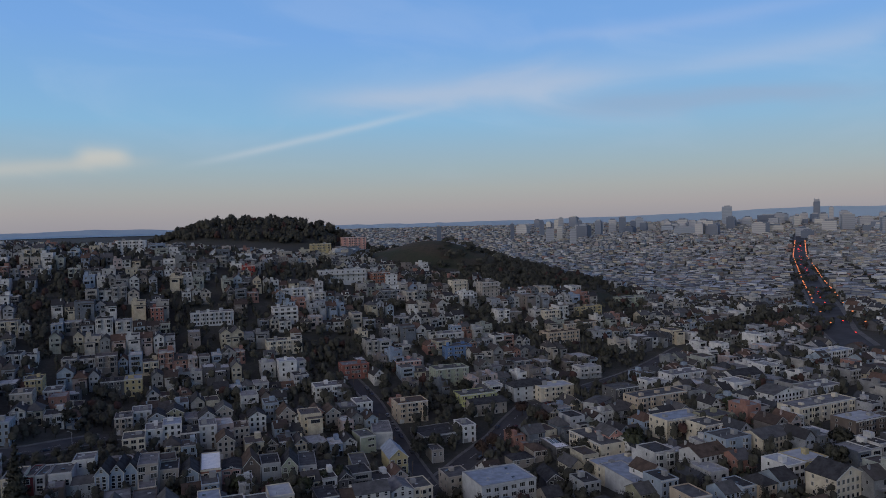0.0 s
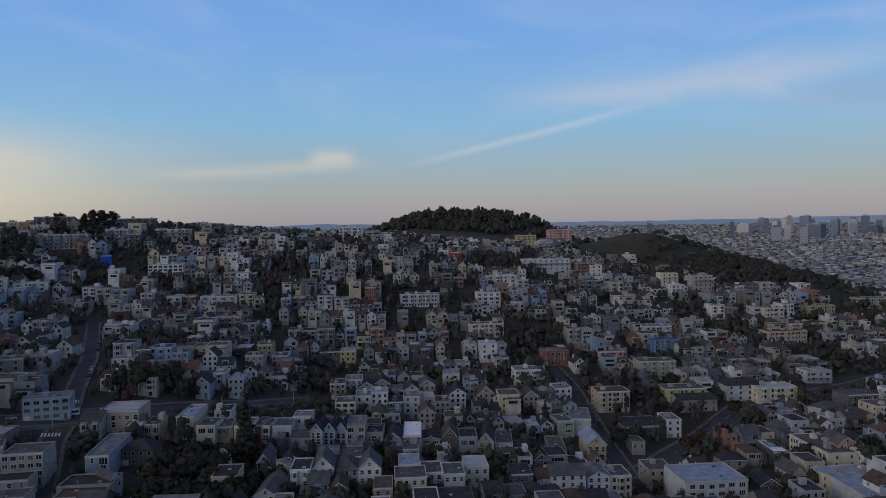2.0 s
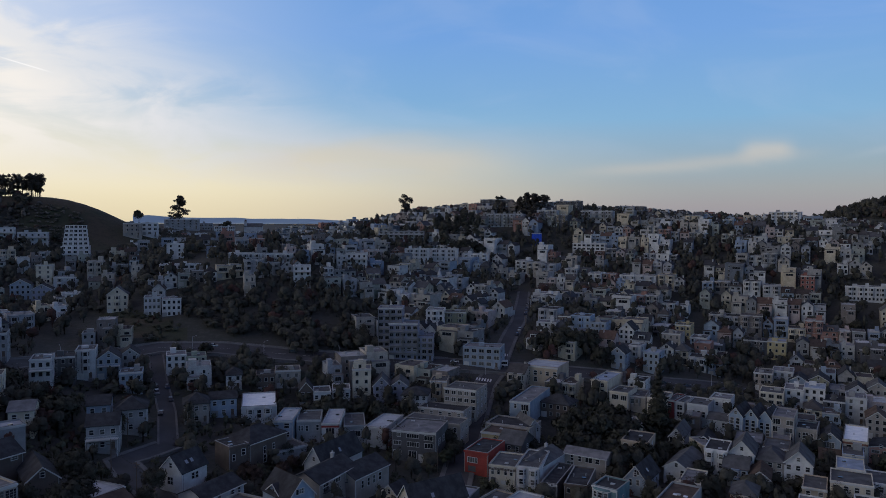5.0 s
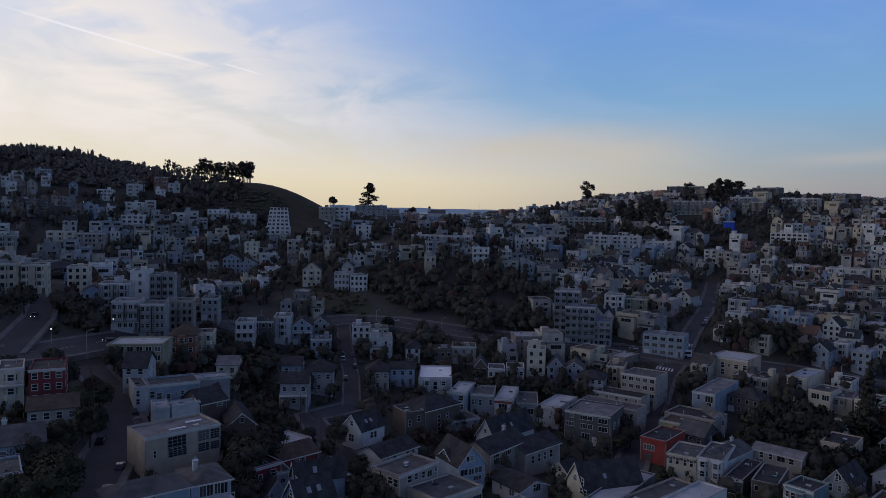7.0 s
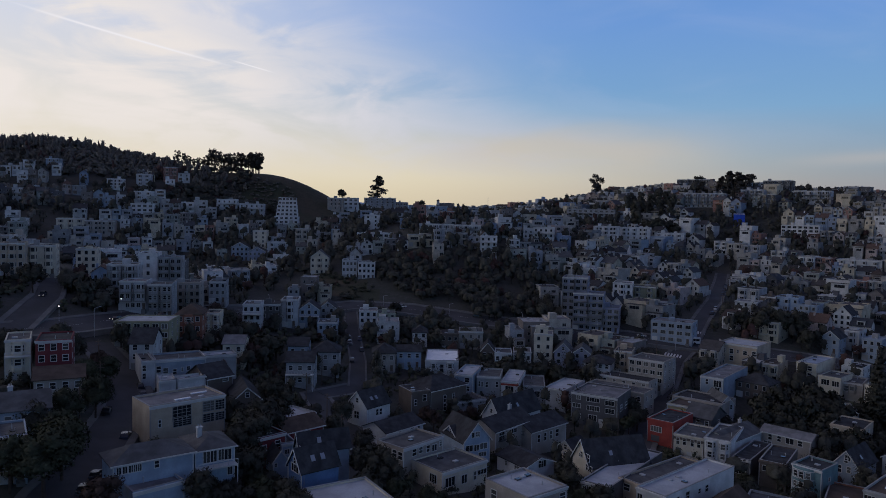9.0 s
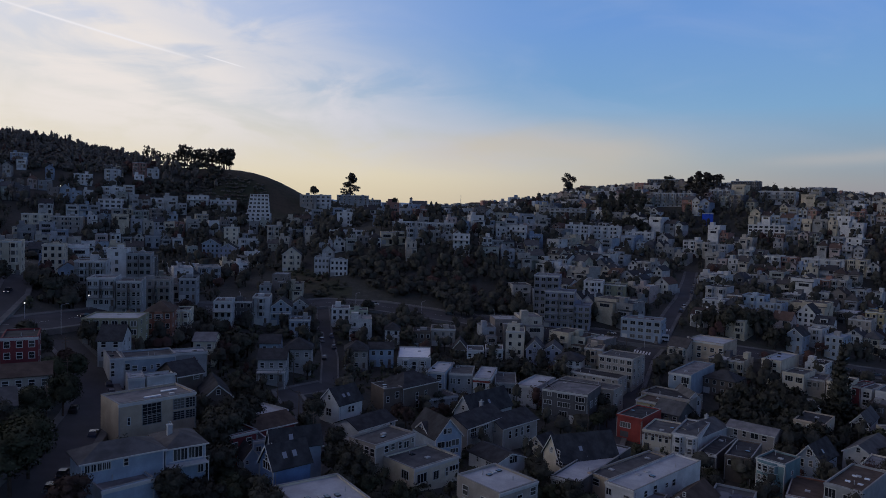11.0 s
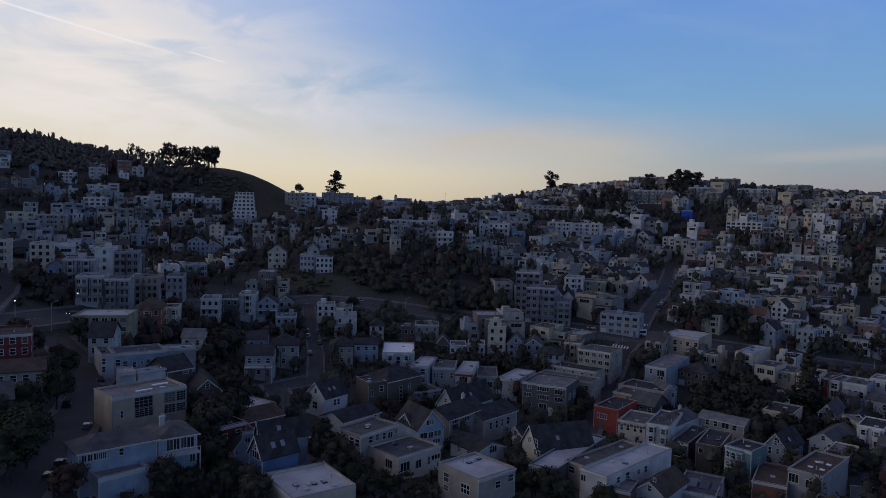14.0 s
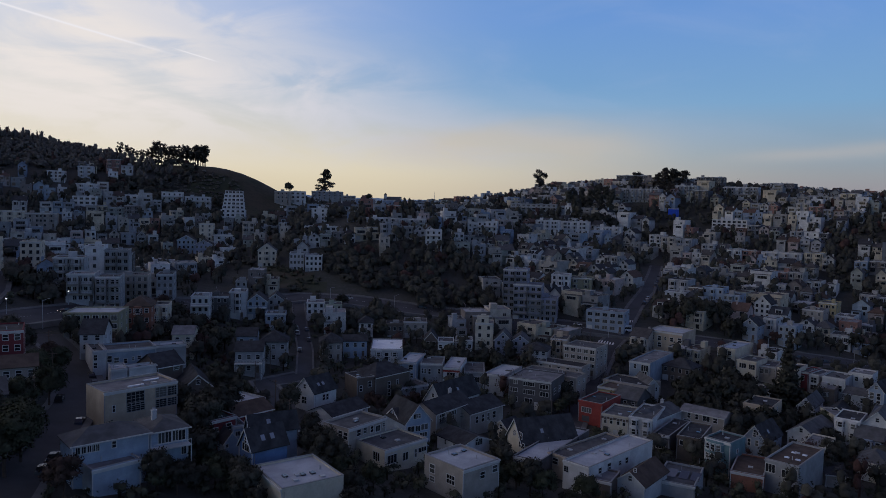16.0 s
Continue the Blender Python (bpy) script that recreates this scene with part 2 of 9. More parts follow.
nt.links.new(ramp(nt, nt.nodes.new("ShaderNodeObjectInfo").outputs["Random"], [(0, (.03, .03, .035)), (.3, (.20, .20, .21)), (.5, (.08, .085, .09)), (.68, (.06, .07, .10)), (.84, (.50, .50, .50)), (.93, (.12, .025, .025))], "CONSTANT"), b.inputs["Base Color"])
M["car"] = m


def leaf_mat(name, a, bcol, wood=False):
    """Foliage, its tone picked for each tree, with a fine mottling of its own."""
    m, nt, b = material(name, 0.9, 0, 0.1)
    if wood:
        at = nt.nodes.new("ShaderNodeAttribute")
        at.attribute_name = "tint"
        r = at.outputs["Fac"]
    else:
        r = nt.nodes.new("ShaderNodeObjectInfo").outputs["Random"]
    col = mixc(nt, smooth(nt, r, 0.0, 0.9), a, bcol)
    if wood:
        col = mixc(nt, mth(nt, "GREATER_THAN", r, 0.95), col, (.085, .046, .040))
    g = nt.nodes.new("ShaderNodeNewGeometry").outputs["Random Per Island"]
    clump = smooth(nt, noise_tex(nt, 1.1 if not wood else 0.8, 4, 0.75), 0.40, 0.62)
    col = mixc(nt, mth(nt, "MULTIPLY", g, 0.4), col, tuple(q * .45 for q in a))
    nt.links.new(mixc(nt, mth(nt, "MULTIPLY", clump, 0.45), col, tuple(q * .3 for q in a)), b.inputs["Base Color"])
    return m


M["leaf"] = leaf_mat("leaves_dark", (.058, .059, .048), (.094, .094, .072))
M["leaf_green"] = leaf_mat("leaves_green", (.056, .064, .042), (.096, .106, .064))
M["leaf_rust"] = leaf_mat("leaves_rusty", (.074, .052, .043), (.104, .074, .060))
M["leaf_wood"] = leaf_mat("leaves_of_woods", (.056, .056, .047), (.092, .091, .071), True)
M["leaf_shrub"] = leaf_mat("leaves_of_shrubs", (.058, .062, .044), (.096, .100, .066), True)
# Hillside haze is mixed into this leaf colour, paler than the other foliage.
M["leaf_hazed"] = leaf_mat("leaves_with_haze", (.115, .108, .095), (.17, .16, .135), True)
M["leaf_ridge"] = leaf_mat("leaves_of_crest_trees", (.105, .098, .085), (.13, .12, .10))
m, nt, b = material("hill_ground", 0.95)
a = noise_tex(nt, 0.03, 5)
g = noise_tex(nt, 0.35, 5, 0.7)
c1 = mixc(nt, smooth(nt, a, 0.38, 0.62), (.036, .040, .034), (.05, .049, .042))
c2 = mixc(nt, smooth(nt, g, 0.42, 0.7, 0, 0.8), c1, (.066, .064, .06))
nt.links.new(c2, b.inputs["Base Color"])
bump(nt, b, g, 0.4, 0.6)
M["ground"] = m
m, nt, b = material("hill_grass", 0.95)
a = noise_tex(nt, 0.025, 4)
g = noise_tex(nt, 0.25, 6, 0.7)
c1 = mixc(nt, smooth(nt, a, 0.4, 0.62), (.034, .040, .022), (.056, .046, .032))
c2 = mixc(nt, smooth(nt, g, 0.45, 0.7, 0, 0.7), c1, (.024, .027, .017))
nt.links.new(c2, b.inputs["Base Color"])
bump(nt, b, g, 0.5, 0.8)
M["grass"] = m
m, nt, b = material("bay_water", 0.6, 0, 0.3)
nt.links.new(mixc(nt, noise_tex(nt, 0.01, 3), (.20, .30, .38), (.26, .36, .44)), b.inputs["Base Color"])
M["water"] = m
# Distance haze is part of this base colour: pale blue instead of hill tones.
m, nt, b = material("far_hills_hazed", 1.0, 0, 0.0)
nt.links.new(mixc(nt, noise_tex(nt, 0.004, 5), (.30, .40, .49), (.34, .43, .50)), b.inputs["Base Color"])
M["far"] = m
m, nt, b = material("tower_facade", 0.35, 0, 0.5)
c = nt.nodes.new("ShaderNodeTexCoord")
s = node(nt, "ShaderNodeSeparateXYZ", (c.outputs["Object"],))
fl = mth(nt, "GREATER_THAN", mth(nt, "FRACT", mth(nt, "MULTIPLY", s.outputs[2], 0.14)), 0.45)
r = nt.nodes.new("ShaderNodeObjectInfo").outputs["Random"]
nt.links.new(mixc(nt, mth(nt, "MULTIPLY", fl, 0.28), ramp(nt, r, [(0, (.26, .28, .32)), (.26, (.10, .13, .19)), (.4, (.36, .36, .37)), (.62, (.07, .095, .15)), (.76, (.42, .41, .39)), (.88, (.24, .28, .34))], "CONSTANT"), (.09, .11, .15)), b.inputs["Base Color"])
M["tower"] = m


def glow(name, col, strength):
    m = bpy.data.materials.new(name)
    m.use_nodes = True
    b = m.node_tree.nodes["Principled BSDF"]
    b.inputs["Base Color"].default_value = (*col, 1)
    b.inputs["Emission Color"].default_value, b.inputs["Emission Strength"].default_value = (*col, 1), strength
    return m


M["lamp_orange"] = glow("street_lamp_light", (1.0, .30, .10), 0.7)
M["lamp_white"] = glow("headlight_light", (1.0, .93, .8), 1.2)
M["lamp_red"] = glow("tail_light", (1.0, .04, .03), 1.6)
M["lamp_warm"] = glow("lit_lamp", (1.0, .8, .5), 4.0)


class Shape:
    """Gathers boxes, prisms and panels into one mesh with several materials."""

    def __init__(self):
        self.v, self.f, self.m = [], [], []

    def poly(self, pts, mat=0):
        n = len(self.v)
        self.v += [tuple(p) for p in pts]
        self.f.append(tuple(range(n, n + len(pts))))
        self.m.append(mat)

    def solid(self, pts, faces, mat=0):
        n = len(self.v)
        self.v += [tuple(p) for p in pts]
        self.f += [tuple(n + i for i in fc) for fc in faces]
        self.m += [mat] * len(faces)

    def box(self, x0, x1, y0, y1, z0, z1, mat=0, top=None):
        p = [(x0, y0, z0), (x1, y0, z0), (x1, y1, z0), (x0, y1, z0), (x0, y0, z1), (x1, y0, z1), (x1, y1, z1), (x0, y1, z1)]
        self.solid(p, [(3, 2, 1, 0), (0, 1, 5, 4), (1, 2, 6, 5), (2, 3, 7, 6), (3, 0, 4, 7)], mat)
        n = len(self.v) - 8
        self.f.append((n + 4, n + 5, n + 6, n + 7))
        self.m.append(mat if top is None else top)

    def box_at(self, f, x0, x1, y0, y1, z0, z1, mat=0):
        n = len(self.v)
        self.box(x0, x1, y0, y1, z0, z1, mat)
        self.v[n:] = [tuple(f @ Vector(p)) for p in self.v[n:]]

    def prism(self, base, z0, z1, mat=0, top=None):
        k = len(base)
        pts = [(x, y, z0) for x, y in base] + [(x, y, z1) for x, y in base]
        self.solid(pts, [(i, (i + 1) % k, k + (i + 1) % k, k + i) for i in range(k)] + [tuple(range(k - 1, -1, -1))], mat)
        n = len(self.v) - 2 * k
        self.f.append(tuple(range(n + k, n + 2 * k)))
        self.m.append(mat if top is None else top)

    def tube(self, a, b, r0, r1, sides=6, mat=0):
        a, b = Vector(a), Vector(b)
        q = (b - a).to_track_quat("Z", "Y")
        pts = []
        for p, r in ((a, r0), (b, r1)):
            pts += [p + q @ Vector((r * math.cos(i * math.tau / sides), r * math.sin(i * math.tau / sides), 0)) for i in range(sides)]
        self.solid(pts, [(i, (i + 1) % sides, sides + (i + 1) % sides, sides + i) for i in range(sides)] + [tuple(range(sides - 1, -1, -1)), tuple(range(sides, 2 * sides))], mat)

    def mesh(self, name, mats):
        me = bpy.data.meshes.new(name)
        me.from_pydata(self.v, [], self.f)
        for k in mats:
            me.materials.append(M[k])
        me.polygons.foreach_set("material_index", self.m)
        me.update()
        return me


def part(name, shape, mats, parent, label="", at=None):
    """One mesh object under a thing or a part."""
    me = shape if isinstance(shape, bpy.types.Mesh) else shape.mesh(name, [mats] if isinstance(mats, str) else mats)
    ob = new(name, me)
    ob.parent = parent
    if at is not None:
        ob.matrix_basis = at
    return tagged(ob, label)


def thing(name, label, category, m=None, group="", kind=""):
    ob = new(name)
    ob.empty_display_size = 0.5
    if m is not None:
        ob.matrix_basis = m
    return tagged(ob, label, category, group, kind)


def single(name, shape, mats, label, category, m=None, group="", kind=""):
    ob = new(name, shape.mesh(name, [mats] if isinstance(mats, str) else mats))
    if m is not None:
        ob.matrix_basis = m
    return tagged(ob, label, category, group, kind)


# ---- the land ----
SWELLS = []


def swell(x, y, height, spread):
    """A rise (or, below zero, a hollow) of the land."""
    SWELLS.append((x, y, height, spread))


swell(-310, -150, 23.2, 190)
swell(-40, -150, 10.4, 190)
swell(-715, 85, 56.5, 190)
swell(-445, 85, 8.9, 190)
swell(-175, 85, -2.0, 190)
swell(95, 85, -21.3, 190)
swell(-850, 320, 52.3, 190)
swell(-580, 320, -10.7, 190)
swell(-310, 320, 4.3, 190)
swell(-40, 320, -9.4, 190)
swell(230, 320, -7.6, 190)
swell(500, 320, 0.6, 190)
swell(-715, 555, 24.8, 190)
swell(-445, 555, 30.4, 190)
swell(-175, 555, 6.4, 190)
swell(95, 555, -3.8, 190)
swell(365, 555, 3.6, 190)
swell(-310, 790, 33.5, 190)
swell(-40, 790, 34.4, 190)
swell(230, 790, -2.4, 190)
swell(500, 790, -2.0, 190)
swell(-175, 1024, 24.6, 190)
swell(95, 1024, 3.2, 190)
swell(365, 1024, -3.8, 190)
swell(-490, 60, -11.5, 85)
swell(-360, 60, 11.6, 85)
swell(-230, 60, 5.9, 85)
swell(-100, 60, -1.9, 85)
swell(30, 60, 14.9, 85)
swell(-555, 173, 4.9, 85)
swell(-425, 173, -16.3, 85)
swell(-295, 173, -12.7, 85)
swell(-165, 173, -8.8, 85)
swell(-35, 173, 5.8, 85)
swell(-620, 286, -1.0, 85)
swell(-490, 286, 1.4, 85)
swell(-360, 286, 22.5, 85)
swell(-230, 286, 3.5, 85)
swell(-100, 286, -3.3, 85)
swell(30, 286, -0.9, 85)
swell(160, 286, 9.6, 85)
swell(290, 286, 0.7, 85)
swell(-555, 399, -22.4, 85)
swell(-425, 399, 18.3, 85)
swell(-295, 399, -14.3, 85)
swell(-165, 399, 10.5, 85)
swell(-35, 399, -8.4, 85)
swell(95, 399, 0.9, 85)
swell(225, 399, -5.0, 85)
swell(-360, 512, -4.5, 85)
swell(-230, 512, -13.1, 85)
swell(-100, 512, -2.4, 85)
swell(30, 512, -3.2, 85)
swell(160, 512, -8.1, 85)
swell(290, 512, -11.2, 85)
swell(-555, 626, 6.7, 85)
swell(-425, 626, 15.7, 85)
swell(-295, 626, 11.2, 85)
swell(-165, 626, 7.9, 85)
swell(-35, 626, 7.9, 85)
swell(95, 626, 7.8, 85)
swell(225, 626, 18.6, 85)
swell(-230, 739, -4.7, 85)
swell(160, 739, -7.0, 85)
swell(290, 739, 8.9, 85)
swell(-165, 852, -2.2, 85)
swell(95, 852, 8.1, 85)
swell(225, 852, 31.5, 85)
swell(165, 802, 23.4, 45)
swell(-20, 1050, 28.5, 75)
swell(60, 1045, 36.8, 60)
swell(-100, 1050, 29.0, 60)
swell(-500, 320, 5.7, 60)
swell(-620, 300, -13.2, 80)
swell(-600, 312, 22.7, 40)
swell(-635, 300, 6.1, 40)
swell(-575, 332, 4.9, 40)
swell(-560, 300, -6.4, 40)
swell(-520, 262, -0.3, 40)
swell(-560, 250, -1.8, 40)
swell(-640, 280, 20.1, 50)
swell(-720, 210, 13.7, 60)
swell(-770, 160, 1.7, 60)
swell(-790, 110, 26.2, 60)
swell(-560, 380, 11.0, 50)
swell(-262, 290, -2.9, 38)
swell(-520, 255, 3.3, 36)
swell(-91, 507, -3.1, 45)
swell(101, 294, -15.8, 60)
swell(-321, 569, 5.0, 40)
swell(-105, 428, -12.3, 45)
swell(134, 368, -0.6, 50)
swell(-438, 197, -2.5, 50)
swell(-216, 65, -3.5, 45)
SW = np.array(SWELLS)


def land(x, y):
    """Height of the ground."""
    x, y = np.asarray(x, float), np.asarray(y, float)
    z = np.full(x.shape, 28.0)
    for sx, sy, h, s in SWELLS:
        z = z + h * np.exp(-((x - sx) ** 2 + (y - sy) ** 2) / (2 * s * s))
    r = np.hypot(x, y)
    far = np.clip((r - 1700) / 2700, 0, 1)
    return z + far * 62.0


def ground(x, y):
    z = 28.0 + float((SW[:, 2] * np.exp(-((x - SW[:, 0]) ** 2 + (y - SW[:, 1]) ** 2) / (2 * SW[:, 3] ** 2))).sum())
    return z + min(1.0, max(0.0, (math.hypot(x, y) - 1700) / 2700)) * 62.0


GRASSY = [(182, 802, 82, 72), (-605, 305, 75, 50), (250, 700, 34, 26), (-340, 201, 34, 13), (298, 640, 30, 34)]


def build_land():
    bear = np.radians(np.concatenate([np.arange(-180, -104, 6), np.arange(-104, 62, 1.0), np.arange(62, 180, 6)]))
    rad = np.concatenate([[0.0, 8, 16], np.arange(24, 1250, 8.0), np.geomspace(1260, 4560, 26)])
    rr, bb = np.meshgrid(rad, bear, indexing="ij")
    x, y = rr * np.sin(bb), rr * np.cos(bb)
    z = land(x, y)
    nr, nb = rr.shape
    v = np.stack([x.ravel(), y.ravel(), z.ravel()], 1)
    i, j = np.meshgrid(np.arange(nr - 1), np.arange(nb), indexing="ij")
    j2 = (j + 1) % nb
    f = np.stack([i * nb + j, (i + 1) * nb + j, (i + 1) * nb + j2, i * nb + j2], -1).reshape(-1, 4)[:, ::-1]
    me = bpy.data.meshes.new("ground")
    me.from_pydata(v.tolist(), [], f.tolist())
    me.materials.append(M["ground"])
    me.materials.append(M["grass"])
    cx, cy = v[f, 0].mean(1), v[f, 1].mean(1)
    idx = np.zeros(len(f), int)
    for gx, gy, ax, ay in GRASSY:
        idx[((cx - gx) / ax) ** 2 + ((cy - gy) / ay) ** 2 < 1] = 1
    me.polygons.foreach_set("material_index", idx)
    me.polygons.foreach_set("use_smooth", np.ones(len(f), bool))
    me.update()
    return tagged(new("ground", me), "dark hilly ground with scrub and two grassy knolls", "ground", kind="structure")


build_land()


def ring_sheet(name, r0, r1, b0, b1, height0, height1, mat, label, category, steps=160):
    """A sheet or a range of hills far off, between two bearings."""
    s = Shape()
    bs = np.radians(np.linspace(b0, b1, steps))
    top = [(r1 * math.sin(q), r1 * math.cos(q), height1(math.degrees(q))) for q in bs]
    low = [(r0 * math.sin(q), r0 * math.cos(q), height0) for q in bs]
    for k in range(steps - 1):
        s.poly([low[k], top[k], top[k + 1], low[k + 1]][::-1])
    return single(name, s, mat, label, category, kind="structure")


def range_height(base, amp, freq, seed):
    def h(q):
        n = sum(noise.noise(Vector((q * freq * 2 ** o, seed, o))) / 1.7 ** o for o in range(5))
        return base + amp * n
    return h


ring_sheet("water", 4300, 4620, -110, 75, 91, lambda q: 101, "water", "calm grey-blue bay water below far hills", "water")
ring_sheet("backdrop", 4600, 4700, -60, 22, 96, range_height(124, 26, 0.06, 3.0), "far", "low hills beyond the bay, haze blue in their colour", "hills")
ring_sheet("backdrop", 4620, 4760, 12, 75, 96, lambda q: range_height(128, 14, 0.07, 9.0)(q) + 34 * max(0, min(1, (q - 20) / 22)), "far", "ridge beyond the bay, haze blue in its colour", "hills")

# ---- houses ----
class Plan:
    """Circles on the plan, kept in cells of 25 m to find the near ones fast."""

    def __init__(self):
        self.cells = {}

    def append(self, q):
        self.cells.setdefault((int(q[0] // 25), int(q[1] // 25)), []).append(q)

    def clear_of(self, x, y, r):
        i, j = int(x // 25), int(y // 25)
        return all((x - a) ** 2 + (y - b) ** 2 > (r + c) ** 2 for u in (i - 1, i, i + 1) for v in (j - 1, j, j + 1) for a, b, c in self.cells.get((u, v), ()))


TAKEN = Plan()        # what is built: x, y, radius


def free(x, y, r):
    return TAKEN.clear_of(x, y, r)


WINDOWS = {}


def lattice(w, h, xs, zs, t=0.13, out=-0.10, back=-0.02):
    """A window as one welded piece: a proud frame with bars, and panes set back in its openings."""
    xc = [-w / 2 - t] + [v for p in xs for v in p] + [w / 2 + t]
    zc = [-t] + [v for p in zs for v in p] + [h + t]
    s, seen = Shape(), {}

    def vert(*p):
        p = tuple(round(v, 4) for v in p)
        if p not in seen:
            seen[p] = len(s.v)
            s.v.append(p)
        return seen[p]

    def quad(a, b, c, d, mat):
        s.f.append((vert(*a), vert(*b), vert(*c), vert(*d)))
        s.m.append(mat)
    nx, nz = len(xc) - 1, len(zc) - 1
    for i in range(nx):
        for j in range(nz):
            x0, x1, z0, z1 = xc[i], xc[i + 1], zc[j], zc[j + 1]
            pane = i % 2 == 1 and j % 2 == 1
            y = back if pane else out
            quad((x0, y, z0), (x1, y, z0), (x1, y, z1), (x0, y, z1), 1 if pane else 0)
            if pane:
                quad((x0, out, z0), (x1, out, z0), (x1, back, z0), (x0, back, z0), 0)
                quad((x0, back, z1), (x1, back, z1), (x1, out, z1), (x0, out, z1), 0)
                quad((x0, out, z0), (x0, back, z0), (x0, back, z1), (x0, out, z1), 0)
                quad((x1, back, z0), (x1, out, z0), (x1, out, z1), (x1, back, z1), 0)
    for i in range(nx):
        quad((xc[i], .02, zc[0]), (xc[i + 1], .02, zc[0]), (xc[i + 1], out, zc[0]), (xc[i], out, zc[0]), 0)
        quad((xc[i], out, zc[-1]), (xc[i + 1], out, zc[-1]), (xc[i + 1], .02, zc[-1]), (xc[i], .02, zc[-1]), 0)
    for j in range(nz):
        quad((xc[0], .02, zc[j]), (xc[0], out, zc[j]), (xc[0], out, zc[j + 1]), (xc[0], .02, zc[j + 1]), 0)
        quad((xc[-1], out, zc[j]), (xc[-1], .02, zc[j]), (xc[-1], .02, zc[j + 1]), (xc[-1], out, zc[j + 1]), 0)
    return s


def window_mesh(w, h, style="sash"):
    """A window set into a wall whose face is y = 0, looking towards -y."""
    key = (round(w, 2), round(h, 2), style)
    if key not in WINDOWS:
        xs, zs = [(-w / 2, w / 2)], [(0, h)]
        if style in ("wide", "grid") or w > 1.7:
            k = max(2, round(w / 0.9))
            xs = [(-w / 2 + w * q / k + (.04 if q else 0), -w / 2 + w * (q + 1) / k - (.04 if q < k - 1 else 0)) for q in range(k)]
        if style == "grid":
            zs = [(h * q / 4 + (.04 if q else 0), h * (q + 1) / 4 - (.04 if q < 3 else 0)) for q in range(4)]
        elif style == "sash":
            zs = [(0, h * .48), (h * .55, h)]
        s = lattice(w, h, xs, zs)
        WINDOWS[key] = s.mesh("window", ["trim_grey" if style == "grid" else "trim", "pane"])
    return WINDOWS[key]


def face(x, y, z, turn=0):
    return pose(x, y, z, 0, 0, turn)


def gable_roof(w, d, h, rise, axis, over=0.45, thick=0.22):
    """Two slopes; axis 'y': the gable looks to the front, 'x': the eaves do."""
    s = Shape()
    if axis == "y":
        e = w / 2 + over
        k = rise * over / (w / 2)
        for sg in (-1, 1):
            a = [(0, -over, h + rise), (sg * e, -over, h - k), (sg * e, d + over, h - k), (0, d + over, h + rise)]
            up = [(p[0], p[1], p[2] + thick) for p in a]
            s.solid(a + up, [(0, 1, 2, 3), (4, 5, 6, 7), (0, 1, 5, 4), (1, 2, 6, 5), (2, 3, 7, 6), (3, 0, 4, 7)])
    else:
        k = rise * over / (d / 2)
        for y0, y1 in ((-over, d / 2), (d + over, d / 2)):
            a = [(-w / 2 - over, y0, h - k), (w / 2 + over, y0, h - k), (w / 2 + over, y1, h + rise), (-w / 2 - over, y1, h + rise)]
            up = [(p[0], p[1], p[2] + thick) for p in a]
            s.solid(a + up, [(0, 1, 2, 3), (4, 5, 6, 7), (0, 1, 5, 4), (1, 2, 6, 5), (2, 3, 7, 6), (3, 0, 4, 7)])
    return s


def hip_roof(w, d, h, rise, over=0.5):
    s = Shape()
    e = over
    b = [(-w / 2 - e, -e, h), (w / 2 + e, -e, h), (w / 2 + e, d + e, h), (-w / 2 - e, d + e, h)]
    if d > w:
        r = [(0, w / 2, h + rise), (0, d - w / 2, h + rise)]
        fc = [(0, 1, 4), (1, 2, 5, 4), (2, 3, 5), (3, 0, 4, 5)]
    else:
        r = [(-(w - d) / 2, d / 2, h + rise), ((w - d) / 2, d / 2, h + rise)]
        fc = [(0, 1, 5, 4), (1, 2, 5), (2, 3, 4, 5), (3, 0, 4)]
    low = [(p[0], p[1], p[2] - 0.25) for p in b]
    s.solid(b + r + low, fc + [(0, 1, 7, 6), (1, 2, 8, 7), (2, 3, 9, 8), (3, 0, 6, 9), (9, 8, 7, 6)])
    return s


def wall_shape(w, d, h, roof, rise, parapet):
    s = Shape()
    if roof == "flat":
        t = 0.25
        s.box(-w / 2, w / 2, 0, d, -6, h)
        for x0, x1, y0, y1 in ((-w / 2, w / 2, 0, t), (-w / 2, w / 2, d - t, d), (-w / 2, -w / 2 + t, t, d - t), (w / 2 - t, w / 2, t, d - t)):
            s.box(x0, x1, y0, y1, h, h + parapet)
    elif roof == "front":
        s.prism([(-w / 2, 0), (w / 2, 0), (w / 2, d), (-w / 2, d)], -6, h)
        for y in (0, d):
            s.solid([(-w / 2, y, h), (w / 2, y, h), (0, y, h + rise)], [(0, 1, 2)])
    elif roof == "side":
        s.prism([(-w / 2, 0), (w / 2, 0), (w / 2, d), (-w / 2, d)], -6, h)
        for x in (-w / 2, w / 2):
            s.solid([(x, 0, h), (x, d, h), (x, d / 2, h + rise)], [(0, 1, 2)])
    else:
        s.box(-w / 2, w / 2, 0, d, -6, h)
    return s


